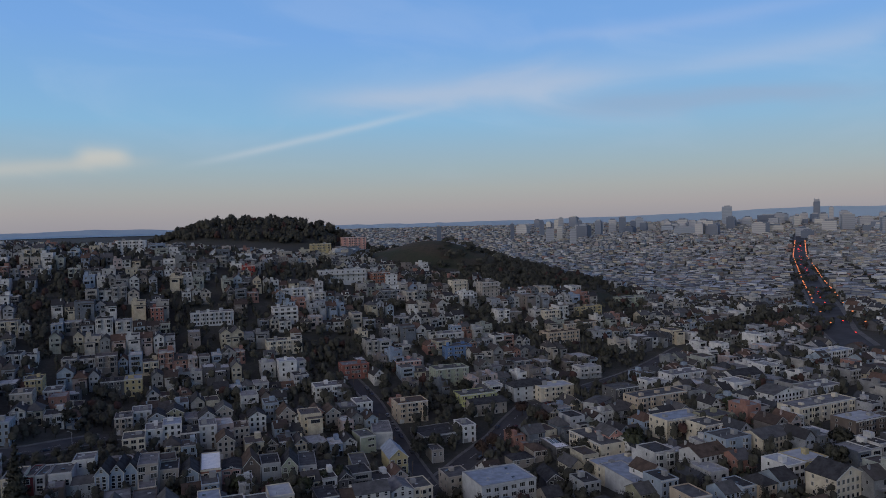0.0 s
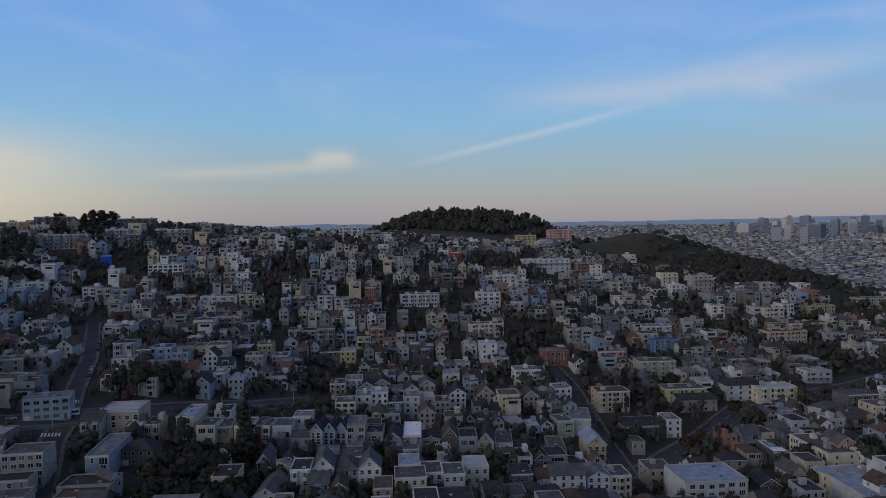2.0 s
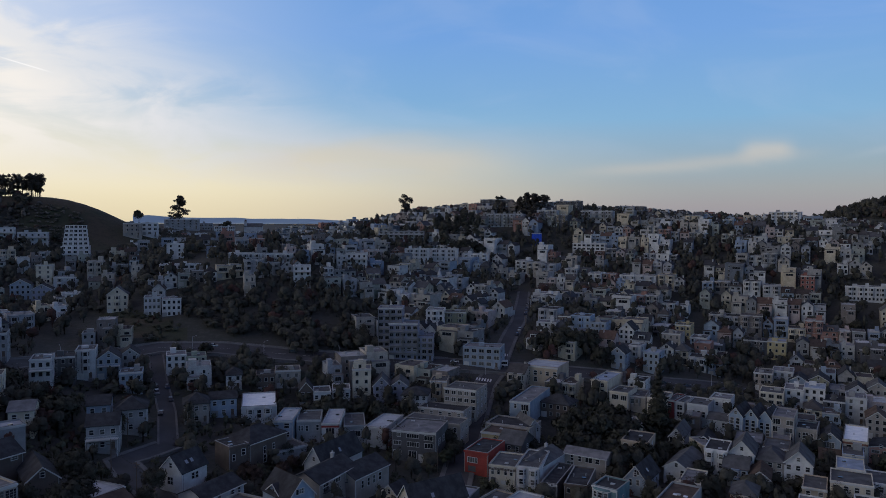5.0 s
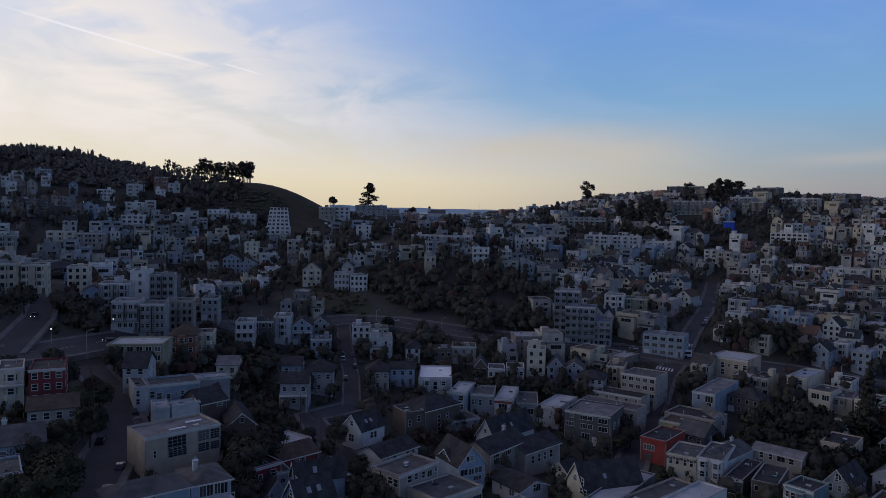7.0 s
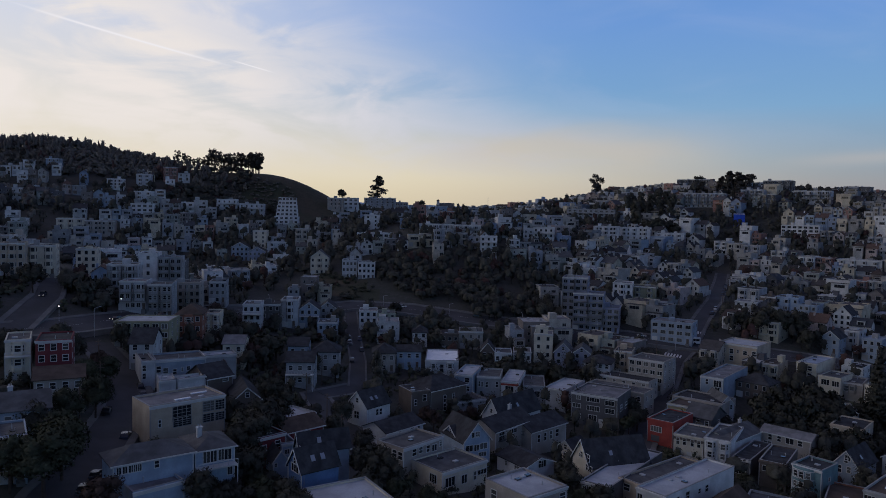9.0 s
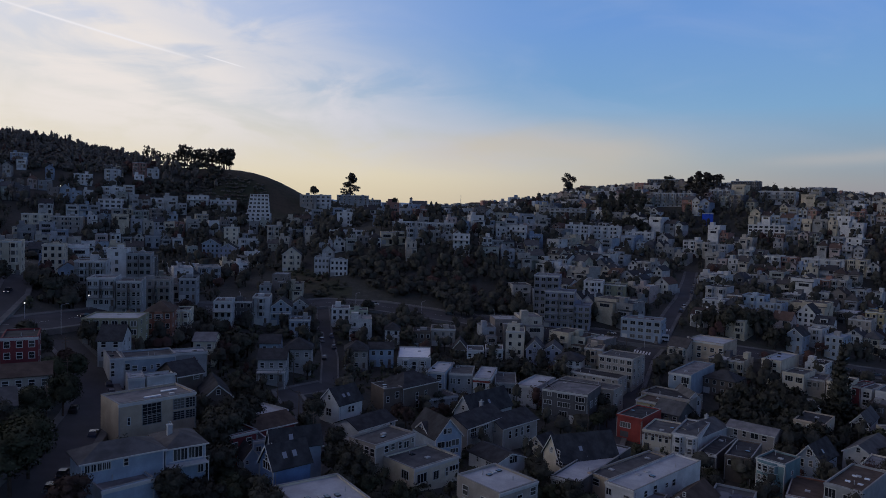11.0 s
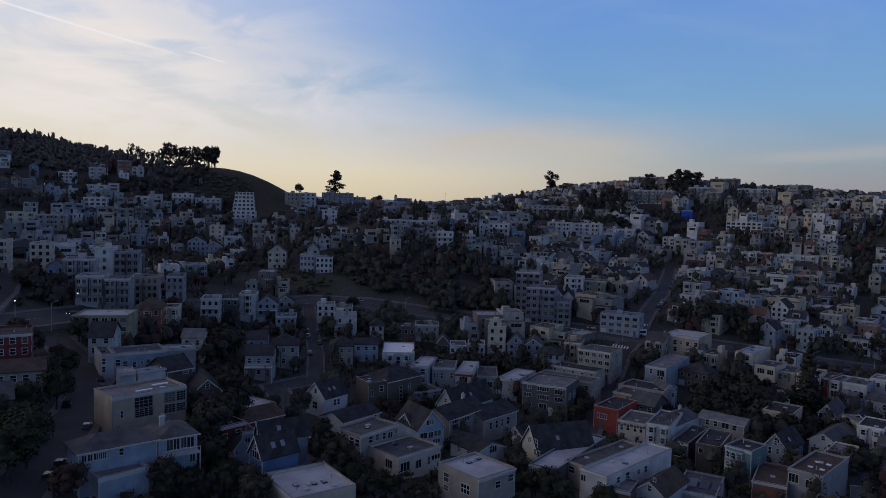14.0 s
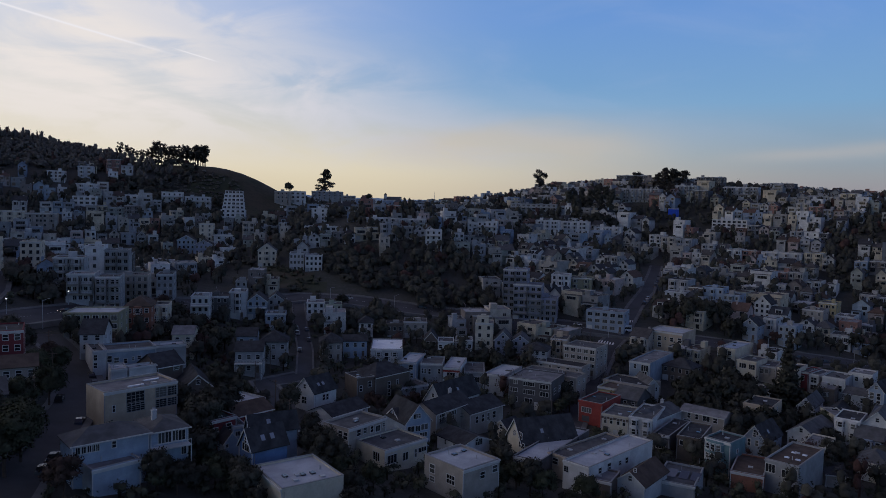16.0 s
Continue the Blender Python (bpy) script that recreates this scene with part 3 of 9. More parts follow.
def own_windows(ob, w, d, h, wins, colour):
    """Windows, doors and balconies at given places: wall, place along it, height, width, height, kind."""
    for side, u, z, ww, wh, kind in wins:
        at = face(u, 0, z) if side == "f" else face(w / 2, u, z, 90) if side == "r" else face(-w / 2, u, z, -90)
        if kind in ("g", "g2"):
            s = Shape()
            s.box(-ww / 2, ww / 2, -.05, .02, 0, wh)
            for q in range(1, 4):
                s.box(-ww / 2 + .05, ww / 2 - .05, -.08, -.05, wh * q / 4 - .03, wh * q / 4)
            part("garage_door", s, "trim" if kind == "g" else "dark", ob, at=at)
            continue
        part("window", window_mesh(max(ww, .5), max(wh, .6), {"v": "wide", "grid": "grid"}.get(kind, "sash")), None, ob, at=at)
        if kind == "b":
            s = Shape()
            s.box(-ww / 2 - .3, ww / 2 + .3, -.9, 0, -.12, 0)
            n = max(4, int(ww / .25))
            for q in range(n + 1):
                px = -ww / 2 - .27 + q * (ww + .54) / n
                s.box(px - .03, px + .03, -.9, -.84, 0, .95)
            for px in (-ww / 2 - .3, ww / 2 + .24):
                s.box(px, px + .06, -.9, 0, .9, .97)
            s.box(-ww / 2 - .3, ww / 2 + .3, -.92, -.82, .95, 1.02)
            part("balcony", s, "dark", ob, "small black iron balcony", at=at)


def edge_trim(ob, w, d, h, roof, rise, colour):
    """Boards at the two front corners, a cap on the parapet or gutters under the eaves, and a downpipe."""
    for sg in (-1, 1):
        s = Shape()
        x = sg * (w / 2 - .07)
        s.box(x - .1, x + .1, -.05, .06, -3, h - .05)
        part("corner_board", s, "trim_grey" if colour in ("dark", "brown", "tan", "grey", "darkred", "red") else "trim", ob)
    s = Shape()
    if roof == "flat":
        o = .05
        ring = [(-w / 2 - o, -.02), (w / 2 + o, -.02), (w / 2 + o, d + o), (-w / 2 - o, d + o)]
        hole = [(-w / 2 + .28, .28), (w / 2 - .28, .28), (w / 2 - .28, d - .28), (-w / 2 + .28, d - .28)]
        pts = [(x, y, z) for z in (h + .55, h + .66) for x, y in ring + hole]
        fc = []
        for i in range(4):
            j = (i + 1) % 4
            fc += [(8 + i, 8 + j, 12 + j, 12 + i), (i, j, 8 + j, 8 + i), (4 + j, 4 + i, 12 + i, 12 + j)]
        s.solid(pts, fc)
        part("parapet_cap", s, "trim_grey", ob)
    elif roof == "side":
        k = rise * .45 / (d / 2)
        s.box(-w / 2 - .45, w / 2 + .45, -.58, -.44, h - k - .05, h - k + .2)
        part("gutter", s, "trim", ob)
    elif roof == "hip":
        s.box(-w / 2 - .5, w / 2 + .5, -.62, -.5, h - .2, h + .05)
        part("gutter", s, "trim", ob)
    s = Shape()
    s.tube((w / 2 + .07, .5, -2), (w / 2 + .07, .5, h - .1), .06, .06, 6)
    part("downpipe", s, "trim_grey", ob)


def bow_front(ob, w, h, colour):
    """One broad rounded bay with two bands of windows and white mouldings."""
    c, a, dp = -.1 * w, .36 * w, 1.2
    arc = [(c + a * math.cos(q), -dp * math.sin(q)) for q in [math.pi * (1 - k / 14) for k in range(15)]]
    s = Shape()
    s.prism([(p[0], p[1] + .02) for p in arc], 1.0, h + .2)
    bay = part("bow_bay", s, colour, ob)
    for z in (h * .42, h * .72, h * .95):
        s = Shape()
        s.prism([(c + (p[0] - c) * 1.04, p[1] * 1.1 + .02) for p in arc], z, z + .16)
        part("bay_moulding", s, "trim", bay)
    for z in (h * .48, h * .77):
        for q in (-.62, 0, .62):
            x, y = c + a * math.sin(q), -dp * math.cos(q)
            t = math.degrees(math.atan2(dp * math.sin(q), a * math.cos(q)))
            part("window", window_mesh(1.05, 1.35), None, bay, at=face(x, y - .03, z, t))


def house(x, y, yaw, w, d, h, roof="flat", colour="white", top="roof_grey", base=None, rise=None, bays=0, garage=True, label="", seed=0, cols=None,
          side=2, style="sash", chimney=False, deck=False, vents=2, category="house", group="hillside houses", name="house", tall=1.45,
          wins=None, band="", strips=0, lights=0, panels=0, bow=False, sky4=False, balconies=0):
    """A house whose front centre stands at x, y; the front runs along yaw and looks to its right-hand side."""
    rnd = random.Random(seed * 7919 + int(x * 10) + int(y * 10))
    z = ground(x, y) if base is None else base
    m = pose(x, y, z, 0, 0, yaw)
    cx, cy = x - math.sin(radians(yaw)) * d / 2, y + math.cos(radians(yaw)) * d / 2
    TAKEN.append((cx, cy, max(w, d) * 0.42))
    if abs(w - d) > 6:
        for k in (-0.3, 0.3):
            ax = Vector((k * w, d / 2, 0)) if w > d else Vector((0, d / 2 + k * d, 0))
            q = m @ ax
            TAKEN.append((q.x, q.y, min(w, d) * 0.45))
    rise = rise if rise is not None else (w if roof == "front" else min(w, d)) * 0.36
    roof_word = {"flat": "flat-roofed", "front": "gabled", "side": "pitched-roof", "hip": "hip-roofed"}[roof]
    colour_word = {"lightgrey": "light grey", "lightblue": "light blue", "bluegrey": "blue-grey", "darkred": "dark red", "yellowgreen": "yellow-green", "dark": "dark grey", "brick": "red-brown brick"}.get(colour, colour)
    ob = thing(name, label or f"{roof_word} {colour_word} painted house with trimmed windows on the slope", category, m, group)
    part("wall", wall_shape(w, d, h, roof, rise, 0.55), colour, ob)
    if roof == "flat":
        s = Shape()
        s.box(-w / 2 + 0.26, w / 2 - 0.26, 0.26, d - 0.26, h + 0.03, h + 0.16)
        part("roof", s, top, ob)
        s = Shape()
        s.box(-w / 2 - 0.18, w / 2 + 0.18, -0.30, 0.02, h + 0.05, h + 0.42)
        s.box(-w / 2 - 0.08, w / 2 + 0.08, -0.16, 0.02, h - 0.25, h + 0.05)
        part("cornice", s, "trim" if rnd.random() < 0.6 else colour, ob)
        for q in range(vents):
            s = Shape()
            vx, vy, vr = rnd.uniform(-w * .35, w * .35), rnd.uniform(d * .2, d * .85), rnd.uniform(.12, .3)
            if rnd.random() < 0.5:
                s.tube((vx, vy, h + 0.1), (vx, vy, h + rnd.uniform(.7, 1.3)), vr * .5, vr * .5, 8)
                part("vent_pipe", s, "metal", ob)
            else:
                s.box(vx - .6, vx + .6, vy - .45, vy + .45, h + .1, h + .45)
                part("skylight", s, "pane" if rnd.random() < .4 else "metal", ob)
    else:
        part("roof", gable_roof(w, d, h, rise, "y") if roof == "front" else gable_roof(w, d, h, rise, "x") if roof == "side" else hip_roof(w, d, h, rise), top, ob)
        if roof == "front":
            s = Shape()
            e, k = w / 2 + .45, rise * .45 / (w / 2)
            for sg in (-1, 1):
                lo = [(0, -.52, h + rise - .1), (sg * e, -.52, h - k - .1), (sg * e, -.44, h - k - .1), (0, -.44, h + rise - .1)]
                s.solid(lo + [(q[0], q[1], q[2] + .36) for q in lo], [(0, 1, 5, 4), (4, 5, 6, 7), (2, 3, 7, 6), (0, 3, 2, 1), (1, 2, 6, 5)])
            part("fascia", s, "trim", ob)
        if roof == "front" and w > 5:
            part("window", window_mesh(0.9, 1.2), None, ob, at=face(0, -0.02, h + rise * 0.22))
    if chimney:
        s = Shape()
        fx, fy, stuff = chimney if isinstance(chimney, tuple) else (rnd.choice((-.3, .3)), .55, "brick" if rnd.random() < .5 else "lightgrey")
        cxx, cyy = w * fx, d * fy
        s.box(cxx - .45, cxx + .45, cyy, cyy + .8, h - 1, h + rise * 0.6 + 1.8)
        s.box(cxx - .55, cxx + .55, cyy - .1, cyy + .9, h + rise * 0.6 + 1.8, h + rise * 0.6 + 2.0)
        for q in (-.2, .2):
            s.tube((cxx + q, cyy + .4, h + rise * .6 + 2.0), (cxx + q, cyy + .4, h + rise * .6 + 2.5), .12, .12, 8)
        part("chimney", s, stuff, ob)
    if band:
        s = Shape()
        s.box(-w / 2 - .06, w / 2 + .06, -.08, 0.01, h - 1.0, h - .3)
        part("painted_band", s, band, ob)
    for q in range(strips):
        s = Shape()
        x0 = -w * .12 + q * w * .3
        s.box(x0, x0 + w * .22, d * (.25 + .3 * q), d * (.25 + .3 * q) + .55, h + .1, h + .4)
        part("skylight_strip", s, "skylight", ob, "bright skylight strip")
    for q in range(4 if sky4 else 0):
        s = Shape()
        x0, y0 = w * (-.1 + .34 * (q % 2)), d * (.3 + .26 * (q // 2))
        s.box(x0 - .55, x0 + .55, y0 - .4, y0 + .4, h + .1, h + .4)
        part("skylight", s, "skylight", ob, "pale skylight")
    for q in range(panels):
        s = Shape()
        x0 = -w * .3 + q * w * .3
        s.solid([(x0, d * .3, h + .35), (x0 + w * .24, d * .3, h + .35), (x0 + w * .24, d * .62, h + .9), (x0, d * .62, h + .9)], [(0, 1, 2, 3)])
        s.tube((x0 + w * .12, d * .6, h), (x0 + w * .12, d * .6, h + .85), .05, .05, 6)
        part("solar_panel", s, "pane", ob, "dark solar panel")
    for q in range(lights if roof in ("front", "hip") else 0):
        s = Shape()
        k, yy = (.34, .62)[q % 2], d * (.3 + .4 * (q + .5) / lights)
        zs = h + rise * (1 - k * 2 * .9) + .3
        tilt = rise / (w / 2)
        a, c = k * w * .9 - .35, k * w * .9 + .35
        za, zc = h + rise - a * tilt + .26, h + rise - c * tilt + .26
        if c < w / 2 and roof == "front":
            pts = [(a, yy - .45, za), (c, yy - .45, zc), (c, yy + .45, zc), (a, yy + .45, za)]
            s.solid(pts + [(p[0], p[1], p[2] + .12) for p in pts], [(4, 5, 6, 7), (0, 1, 5, 4), (1, 2, 6, 5), (2, 3, 7, 6), (3, 0, 4, 7)])
            part("skylight", s, "skylight_dim", ob, "skylight in the roof slope")
    floors = max(1, round(h / 3.1))
    fh = h / floors
    n = max(2, int(w / 2.5)) if cols is None else cols
    lite = math.hypot(x, y) > 290
    rows = {}

    def win(parent, ww, wh, st, wx, wy, wz, turn=0):
        if not lite:
            part("window", window_mesh(ww, wh, st), None, parent, at=face(wx, wy, wz, turn))
            return
        r = rows.setdefault(round(wz / 3), Shape())
        f = face(wx, wy, wz, turn)
        r.box_at(f, -ww / 2 - .12, ww / 2 + .12, -.08, .01, -.12, wh + .12, 0)
        k = 2 if ww > 1.3 else 1
        for q in range(k):
            x0, x1 = -ww / 2 + ww * q / k + .04, -ww / 2 + ww * (q + 1) / k - .04
            r.poly([f @ Vector(p) for p in ((x0, -.11, 0), (x1, -.11, 0), (x1, -.11, wh), (x0, -.11, wh))], 1)
    if lite and wins is None and not bays and roof == "flat" and w > 11 and cols != 0 and style == "sash" and not deck:
        bays = max(2, round(w / 6.5))
    if lite and wins is None and roof == "flat" and cols != 0:
        for q in range(max(1, int(w / 9))):
            s = Shape()
            vx, vy = (q + rnd.uniform(.2, .8)) / max(1, int(w / 9)) * w * .84 - w * .42, rnd.uniform(d * .3, d * .7)
            s.box(vx - rnd.uniform(.7, 1.6), vx + rnd.uniform(.7, 1.6), vy - 1.1, vy + 1.1, h + .1, h + rnd.uniform(1.0, 2.6))
            part("roof_cabin", s, rnd.choice((colour, colour, "trim_grey")), ob)
    bay_x = []
    if bays:
        for q in range(bays):
            bx = (q + 0.5) / bays * w - w / 2
            bw = min(2.9, w / bays * 0.72)
            s = Shape()
            base_poly = [(bx - bw / 2, 0.02), (bx - bw * .3, -0.95), (bx + bw * .3, -0.95), (bx + bw / 2, 0.02)]
            z0 = fh * 0.86 if floors > 1 else 0.3
            s.prism(base_poly, z0, h - 0.3)
            s.prism([(bx - bw / 2 - .12, 0.02), (bx - bw * .3 - .08, -1.1), (bx + bw * .3 + .08, -1.1), (bx + bw / 2 + .12, 0.02)], h - 0.3, h - 0.02)
            bay = part("bay", s, colour, ob)
            bay_x.append((bx, bw))
            for fl in range(1 if floors > 1 else 0, floors):
                zz = fl * fh + fh * 0.3
                win(bay, bw * .44, tall, "sash", bx, -0.97, zz)
                if not lite:
                    s = Shape()
                    s.prism([(bx - bw / 2 - .08, 0.02), (bx - bw * .3 - .06, -1.05), (bx + bw * .3 + .06, -1.05), (bx + bw / 2 + .08, 0.02)], zz - .55, zz - .38)
                    part("bay_moulding", s, "trim", bay)
                sl = math.degrees(math.atan2(0.97, bw * 0.2))
                for sg in (-1, 1):
                    win(bay, 0.5, tall, "sash", bx + sg * bw * .4, -0.49, zz, sg * sl)
    if wins is not None:
        edge_trim(ob, w, d, h, roof, rise, colour)
        own_windows(ob, w, d, h, wins, colour)
        if bow:
            bow_front(ob, w, h, colour)
        n, side = 0, 0
    for fl in range(floors):
        zz = fl * fh + fh * 0.3
        for q in range(n):
            wx = (q + 0.5) / n * w - w / 2
            if fl == 0 and garage and q == 0 and floors > 1:
                continue
            if fl == 0 and q == n - 1 and floors > 1:
                continue
            if any(abs(wx - a) < bq * .5 + .6 for a, bq in bay_x) and (fl > 0 or floors == 1):
                continue
            ww = min(1.15 if style == "sash" else 2.2, w / n * 0.62)
            win(ob, ww, tall, style, wx, 0, zz)
    if floors > 1 and n:
        wx = 0.5 / n * w - w / 2
        if garage:
            s = Shape()
            s.box(wx - 1.2, wx + 1.2, -0.05, 0.02, 0, 2.3)
            for q in range(1, 4):
                s.box(wx - 1.2, wx + 1.2, -0.08, -0.05, q * .57 - .03, q * .57)
            part("garage_door", s, "trim" if rnd.random() < .5 else "trim_grey", ob)
        wx = (n - 0.5) / n * w - w / 2
        s = Shape()
        s.box(wx - .5, wx + .5, -0.06, 0.02, 0.4, 2.5)
        part("door", s, "wood", ob)
        s = Shape()
        for q in range(4):
            s.box(wx - .7, wx + .7, -0.3 * (4 - q), 0.0 - 0.3 * (3 - q), -1.5, 0.1 * (q + 1))
        part("front_steps", s, "concrete", ob)
    k = max(0, side)
    for fl in range(floors):
        zz = fl * fh + fh * 0.32
        for q in range(k):
            yy = (q + 0.5) / k * d + rnd.uniform(-.5, .5)
            win(ob, 0.85, 1.2, "sash", w / 2, yy, zz, 90)
            win(ob, 0.85, 1.2, "sash", -w / 2, yy, zz, -90)
    if deck:
        s = Shape()
        zz = fh * (floors - 1)
        s.box(-w / 2, w / 2, -2.2, -0.02, zz - .25, zz)
        for q in range(int(w / 0.9) + 1):
            px = -w / 2 + 0.05 + q * (w - .1) / int(w / 0.9)
            s.box(px - .04, px + .04, -2.2, -2.12, zz, zz + 1.0)
        s.box(-w / 2, w / 2, -2.22, -2.1, zz + 1.0, zz + 1.1)
        for px in (-w / 2 + .1, w / 2 - .1):
            s.box(px - .08, px + .08, -2.2, -2.04, -6, zz - .25)
        part("deck", s, "trim", ob)
    for fl in range(1, floors if balconies else 0):
        for q in range(balconies):
            s = Shape()
            u0, u1 = -w / 2 + w * q / balconies + .25, -w / 2 + w * (q + 1) / balconies - .25
            s.box(u0, u1, -1.7, 0, fl * fh - .16, fl * fh)
            s.box(u0, u1, -1.7, -1.62, fl * fh, fl * fh + .12)
            s.box(u0, u1, -1.7, -1.62, fl * fh + .85, fl * fh + .97)
            for k in range(int((u1 - u0) / .55) + 1):
                s.box(u0 + k * .55, u0 + k * .55 + .06, -1.69, -1.63, fl * fh, fl * fh + .9)
            for u in (u0, u1 - .12):
                s.box(u, u + .12, -1.7, 0, fl * fh, fl * fh + fh - .2)
            part("balcony", s, "trim_grey", ob)
    for r in rows.values():
        tagged(part("glazing", r, ["trim_row", "pane"], ob), kind="stuff")
    return ob


def plain_house(w, d, floors, roof, seed):
    """A house of the farther rows: walls with bays and a rear wing, the roof with what stands on it, and trim with panes."""
    rnd = random.Random(seed * 31 + 7)
    fh = 3.0
    h = floors * fh + .3
    rise = (w if roof == "front" else min(w, d)) * rnd.uniform(.34, .5)
    s, t, r = wall_shape(w, d, h, roof, rise, 0.5), Shape(), Shape()

    def glass(x, y, z, ww, wh, turn, bars=1):
        """A trimmed window on a wall whose outside lies to the right of turn."""
        f = face(x, y, z, turn)
        r.poly([f @ Vector(q) for q in ((-ww / 2 - .1, -.05, -.1), (ww / 2 + .1, -.05, -.1), (ww / 2 + .1, -.05, wh + .1), (-ww / 2 - .1, -.05, wh + .1))], 0)
        for k in range(bars):
            x0, x1 = -ww / 2 + ww * k / bars + .03, -ww / 2 + ww * (k + 1) / bars - .03
            r.poly([f @ Vector(q) for q in ((x0, -.08, 0), (x1, -.08, 0), (x1, -.08, wh), (x0, -.08, wh))], 1)

    if roof == "flat":
        t.box(-w / 2 + 0.26, w / 2 - 0.26, 0.26, d - 0.26, h + 0.03, h + 0.2)
        for q in range(rnd.randrange(2, 5)):
            vx, vy, e = rnd.uniform(-w * .36, w * .36), rnd.uniform(d * .15, d * .85), rnd.uniform(.2, .6)
            t.box(vx - e, vx + e, vy - e, vy + e, h + .2, h + rnd.uniform(.35, 1.3))
        if rnd.random() < .35:
            s.box(w * .1, w * .42, d * .55, d * .85, h + .1, h + 2.6)
        if rnd.random() < .3:
            r.box(-w * .3, w * .05, d * .3, d * .3 + .7, h + .2, h + .4, 0)
        r.box(-w / 2 - .2, w / 2 + .2, -.34, .02, h + .1, h + .5, 0)
    else:
        t = gable_roof(w, d, h, rise, "y") if roof == "front" else gable_roof(w, d, h, rise, "x") if roof == "side" else hip_roof(w, d, h, rise)
        cx = w * rnd.choice((-.25, .25))
        s.box(cx - .4, cx + .4, d * .6, d * .6 + .8, h, h + rise + .7)
        if roof == "front":
            e, k = w / 2 + .45, rise * .45 / (w / 2)
            for sg in (-1, 1):
                r.poly([(0, -.5, h + rise - .12), (sg * e, -.5, h - k - .12), (sg * e, -.5, h - k + .26), (0, -.5, h + rise + .26)], 0)
            glass(0, 0, h + rise * .12, 1.3, 1.3, 0, 2)
            r.box(-w / 2 - .05, w / 2 + .05, -.14, .02, h - .2, h + .05, 0)
        elif rnd.random() < .5:
            e = w * .2
            s.prism([(-e, .4), (e, .4), (e, d * .5), (-e, d * .5)], h - .3, h + rise * .75)
            t.box(-e - .25, e + .25, .15, d * .5, h + rise * .75, h + rise * .75 + .2)
            glass(0, .4, h + .35, w * .3, rise * .45, 0, 2)
    # the rear wing
    if rnd.random() < .6:
        ww, lo = w * rnd.uniform(.5, .9), h - rnd.choice((1.2, 3.0, 3.2))
        x0 = -w / 2 if rnd.random() < .5 else w / 2 - ww
        if lo > 2:
            s.box(x0, x0 + ww, d, d + 3.2, -6, lo)
            t.box(x0 - .1, x0 + ww + .1, d - .1, d + 3.4, lo + .01, lo + .16)
            glass(x0 + ww / 2, d + 3.2, lo - 2.2, ww * .6, 1.5, 180, 3)
    # the front
    lay = rnd.choice(("bay", "bay", "two bays", "band", "pair"))
    if w > 8.5 and lay == "bay":
        lay = "two bays"
    spots = [-w * .22] if lay == "bay" else [-w * .26, w * .26] if lay == "two bays" else []
    bw = w * (.42 if lay == "bay" else .36)
    for bx in spots:
        s.prism([(bx - bw / 2, .02), (bx - bw * .3, -.95), (bx + bw * .3, -.95), (bx + bw / 2, .02)], 2.5, h - .1)
        r.prism([(bx - bw / 2 - .1, .02), (bx - bw * .3 - .1, -1.1), (bx + bw * .3 + .1, -1.1), (bx + bw / 2 + .1, .02)], h - .1, h + .12)
        sl = math.degrees(math.atan2(.97, bw * .2))
        for fl in range(1, floors):
            glass(bx, -.95, fl * fh + .75, bw * .48, 1.7, 0, 2)
            for sg in (-1, 1):
                glass(bx + sg * bw * .4, -.47, fl * fh + .75, .55, 1.7, sg * sl)
            r.prism([(bx - bw / 2 - .06, .02), (bx - bw * .3 - .06, -1.03), (bx + bw * .3 + .06, -1.03), (bx + bw / 2 + .06, .02)], fl * fh + .1, fl * fh + .28)
    for fl in range(floors):
        z = fl * fh + .8
        if fl == 0 and floors > 1:
            r.poly([(-w * .42, -.06, 0), (-w * .42 + 2.5, -.06, 0), (-w * .42 + 2.5, -.06, 2.3), (-w * .42, -.06, 2.3)], rnd.choice((0, 0, 1)))
            r.poly([(w * .2, -.06, 0), (w * .2 + 1.5, -.06, 0), (w * .2 + 1.5, -.06, 2.6), (w * .2, -.06, 2.6)], 1)
        elif lay == "bay":
            glass(w * .25, 0, z, rnd.choice((.9, 1.2, 1.6)), 1.6, 0)
        elif lay == "band":
            glass(0, 0, z - .1, w * .62, 1.6, 0, 4)
            if fl:
                s.box(-w * .42, w * .42, -1.25, 0, fl * fh - .12, fl * fh + .02)
                r.box(-w * .42, w * .42, -1.27, -1.2, fl * fh + .75, fl * fh + .9, 0)
                for k in range(9):
                    px = -w * .41 + k * w * .82 / 8
                    r.box(px - .03, px + .03, -1.26, -1.21, fl * fh, fl * fh + .75, 0)
        elif lay == "pair":
            for sg in (-1, 1):
                glass(sg * w * .24, 0, z, rnd.choice((1.0, 1.5)), rnd.choice((1.3, 1.7)), 0, rnd.choice((1, 2)))
        if fl and lay != "band":
            r.box(-w / 2 - .03, w / 2 + .03, -.09, .02, fl * fh - .1, fl * fh + .06, 0)
    # the back and the sides, with few windows
    for fl in range(floors):
        z = fl * fh + .9
        glass(-w * .2, d, z, rnd.choice((.9, 1.5, 2.2)), rnd.choice((1.2, 1.9)), 180, rnd.choice((1, 2)))
        if rnd.random() < .7:
            glass(w * .27, d, z, .9, 1.3, 180)
        for sg in (-1, 1):
            for q in range(rnd.choice((0, 0, 1, 2))):
                glass(sg * w / 2, d * rnd.uniform(.15, .85), z + .2, rnd.choice((.6, .8, 1.1)), 1.2, 90 * sg)
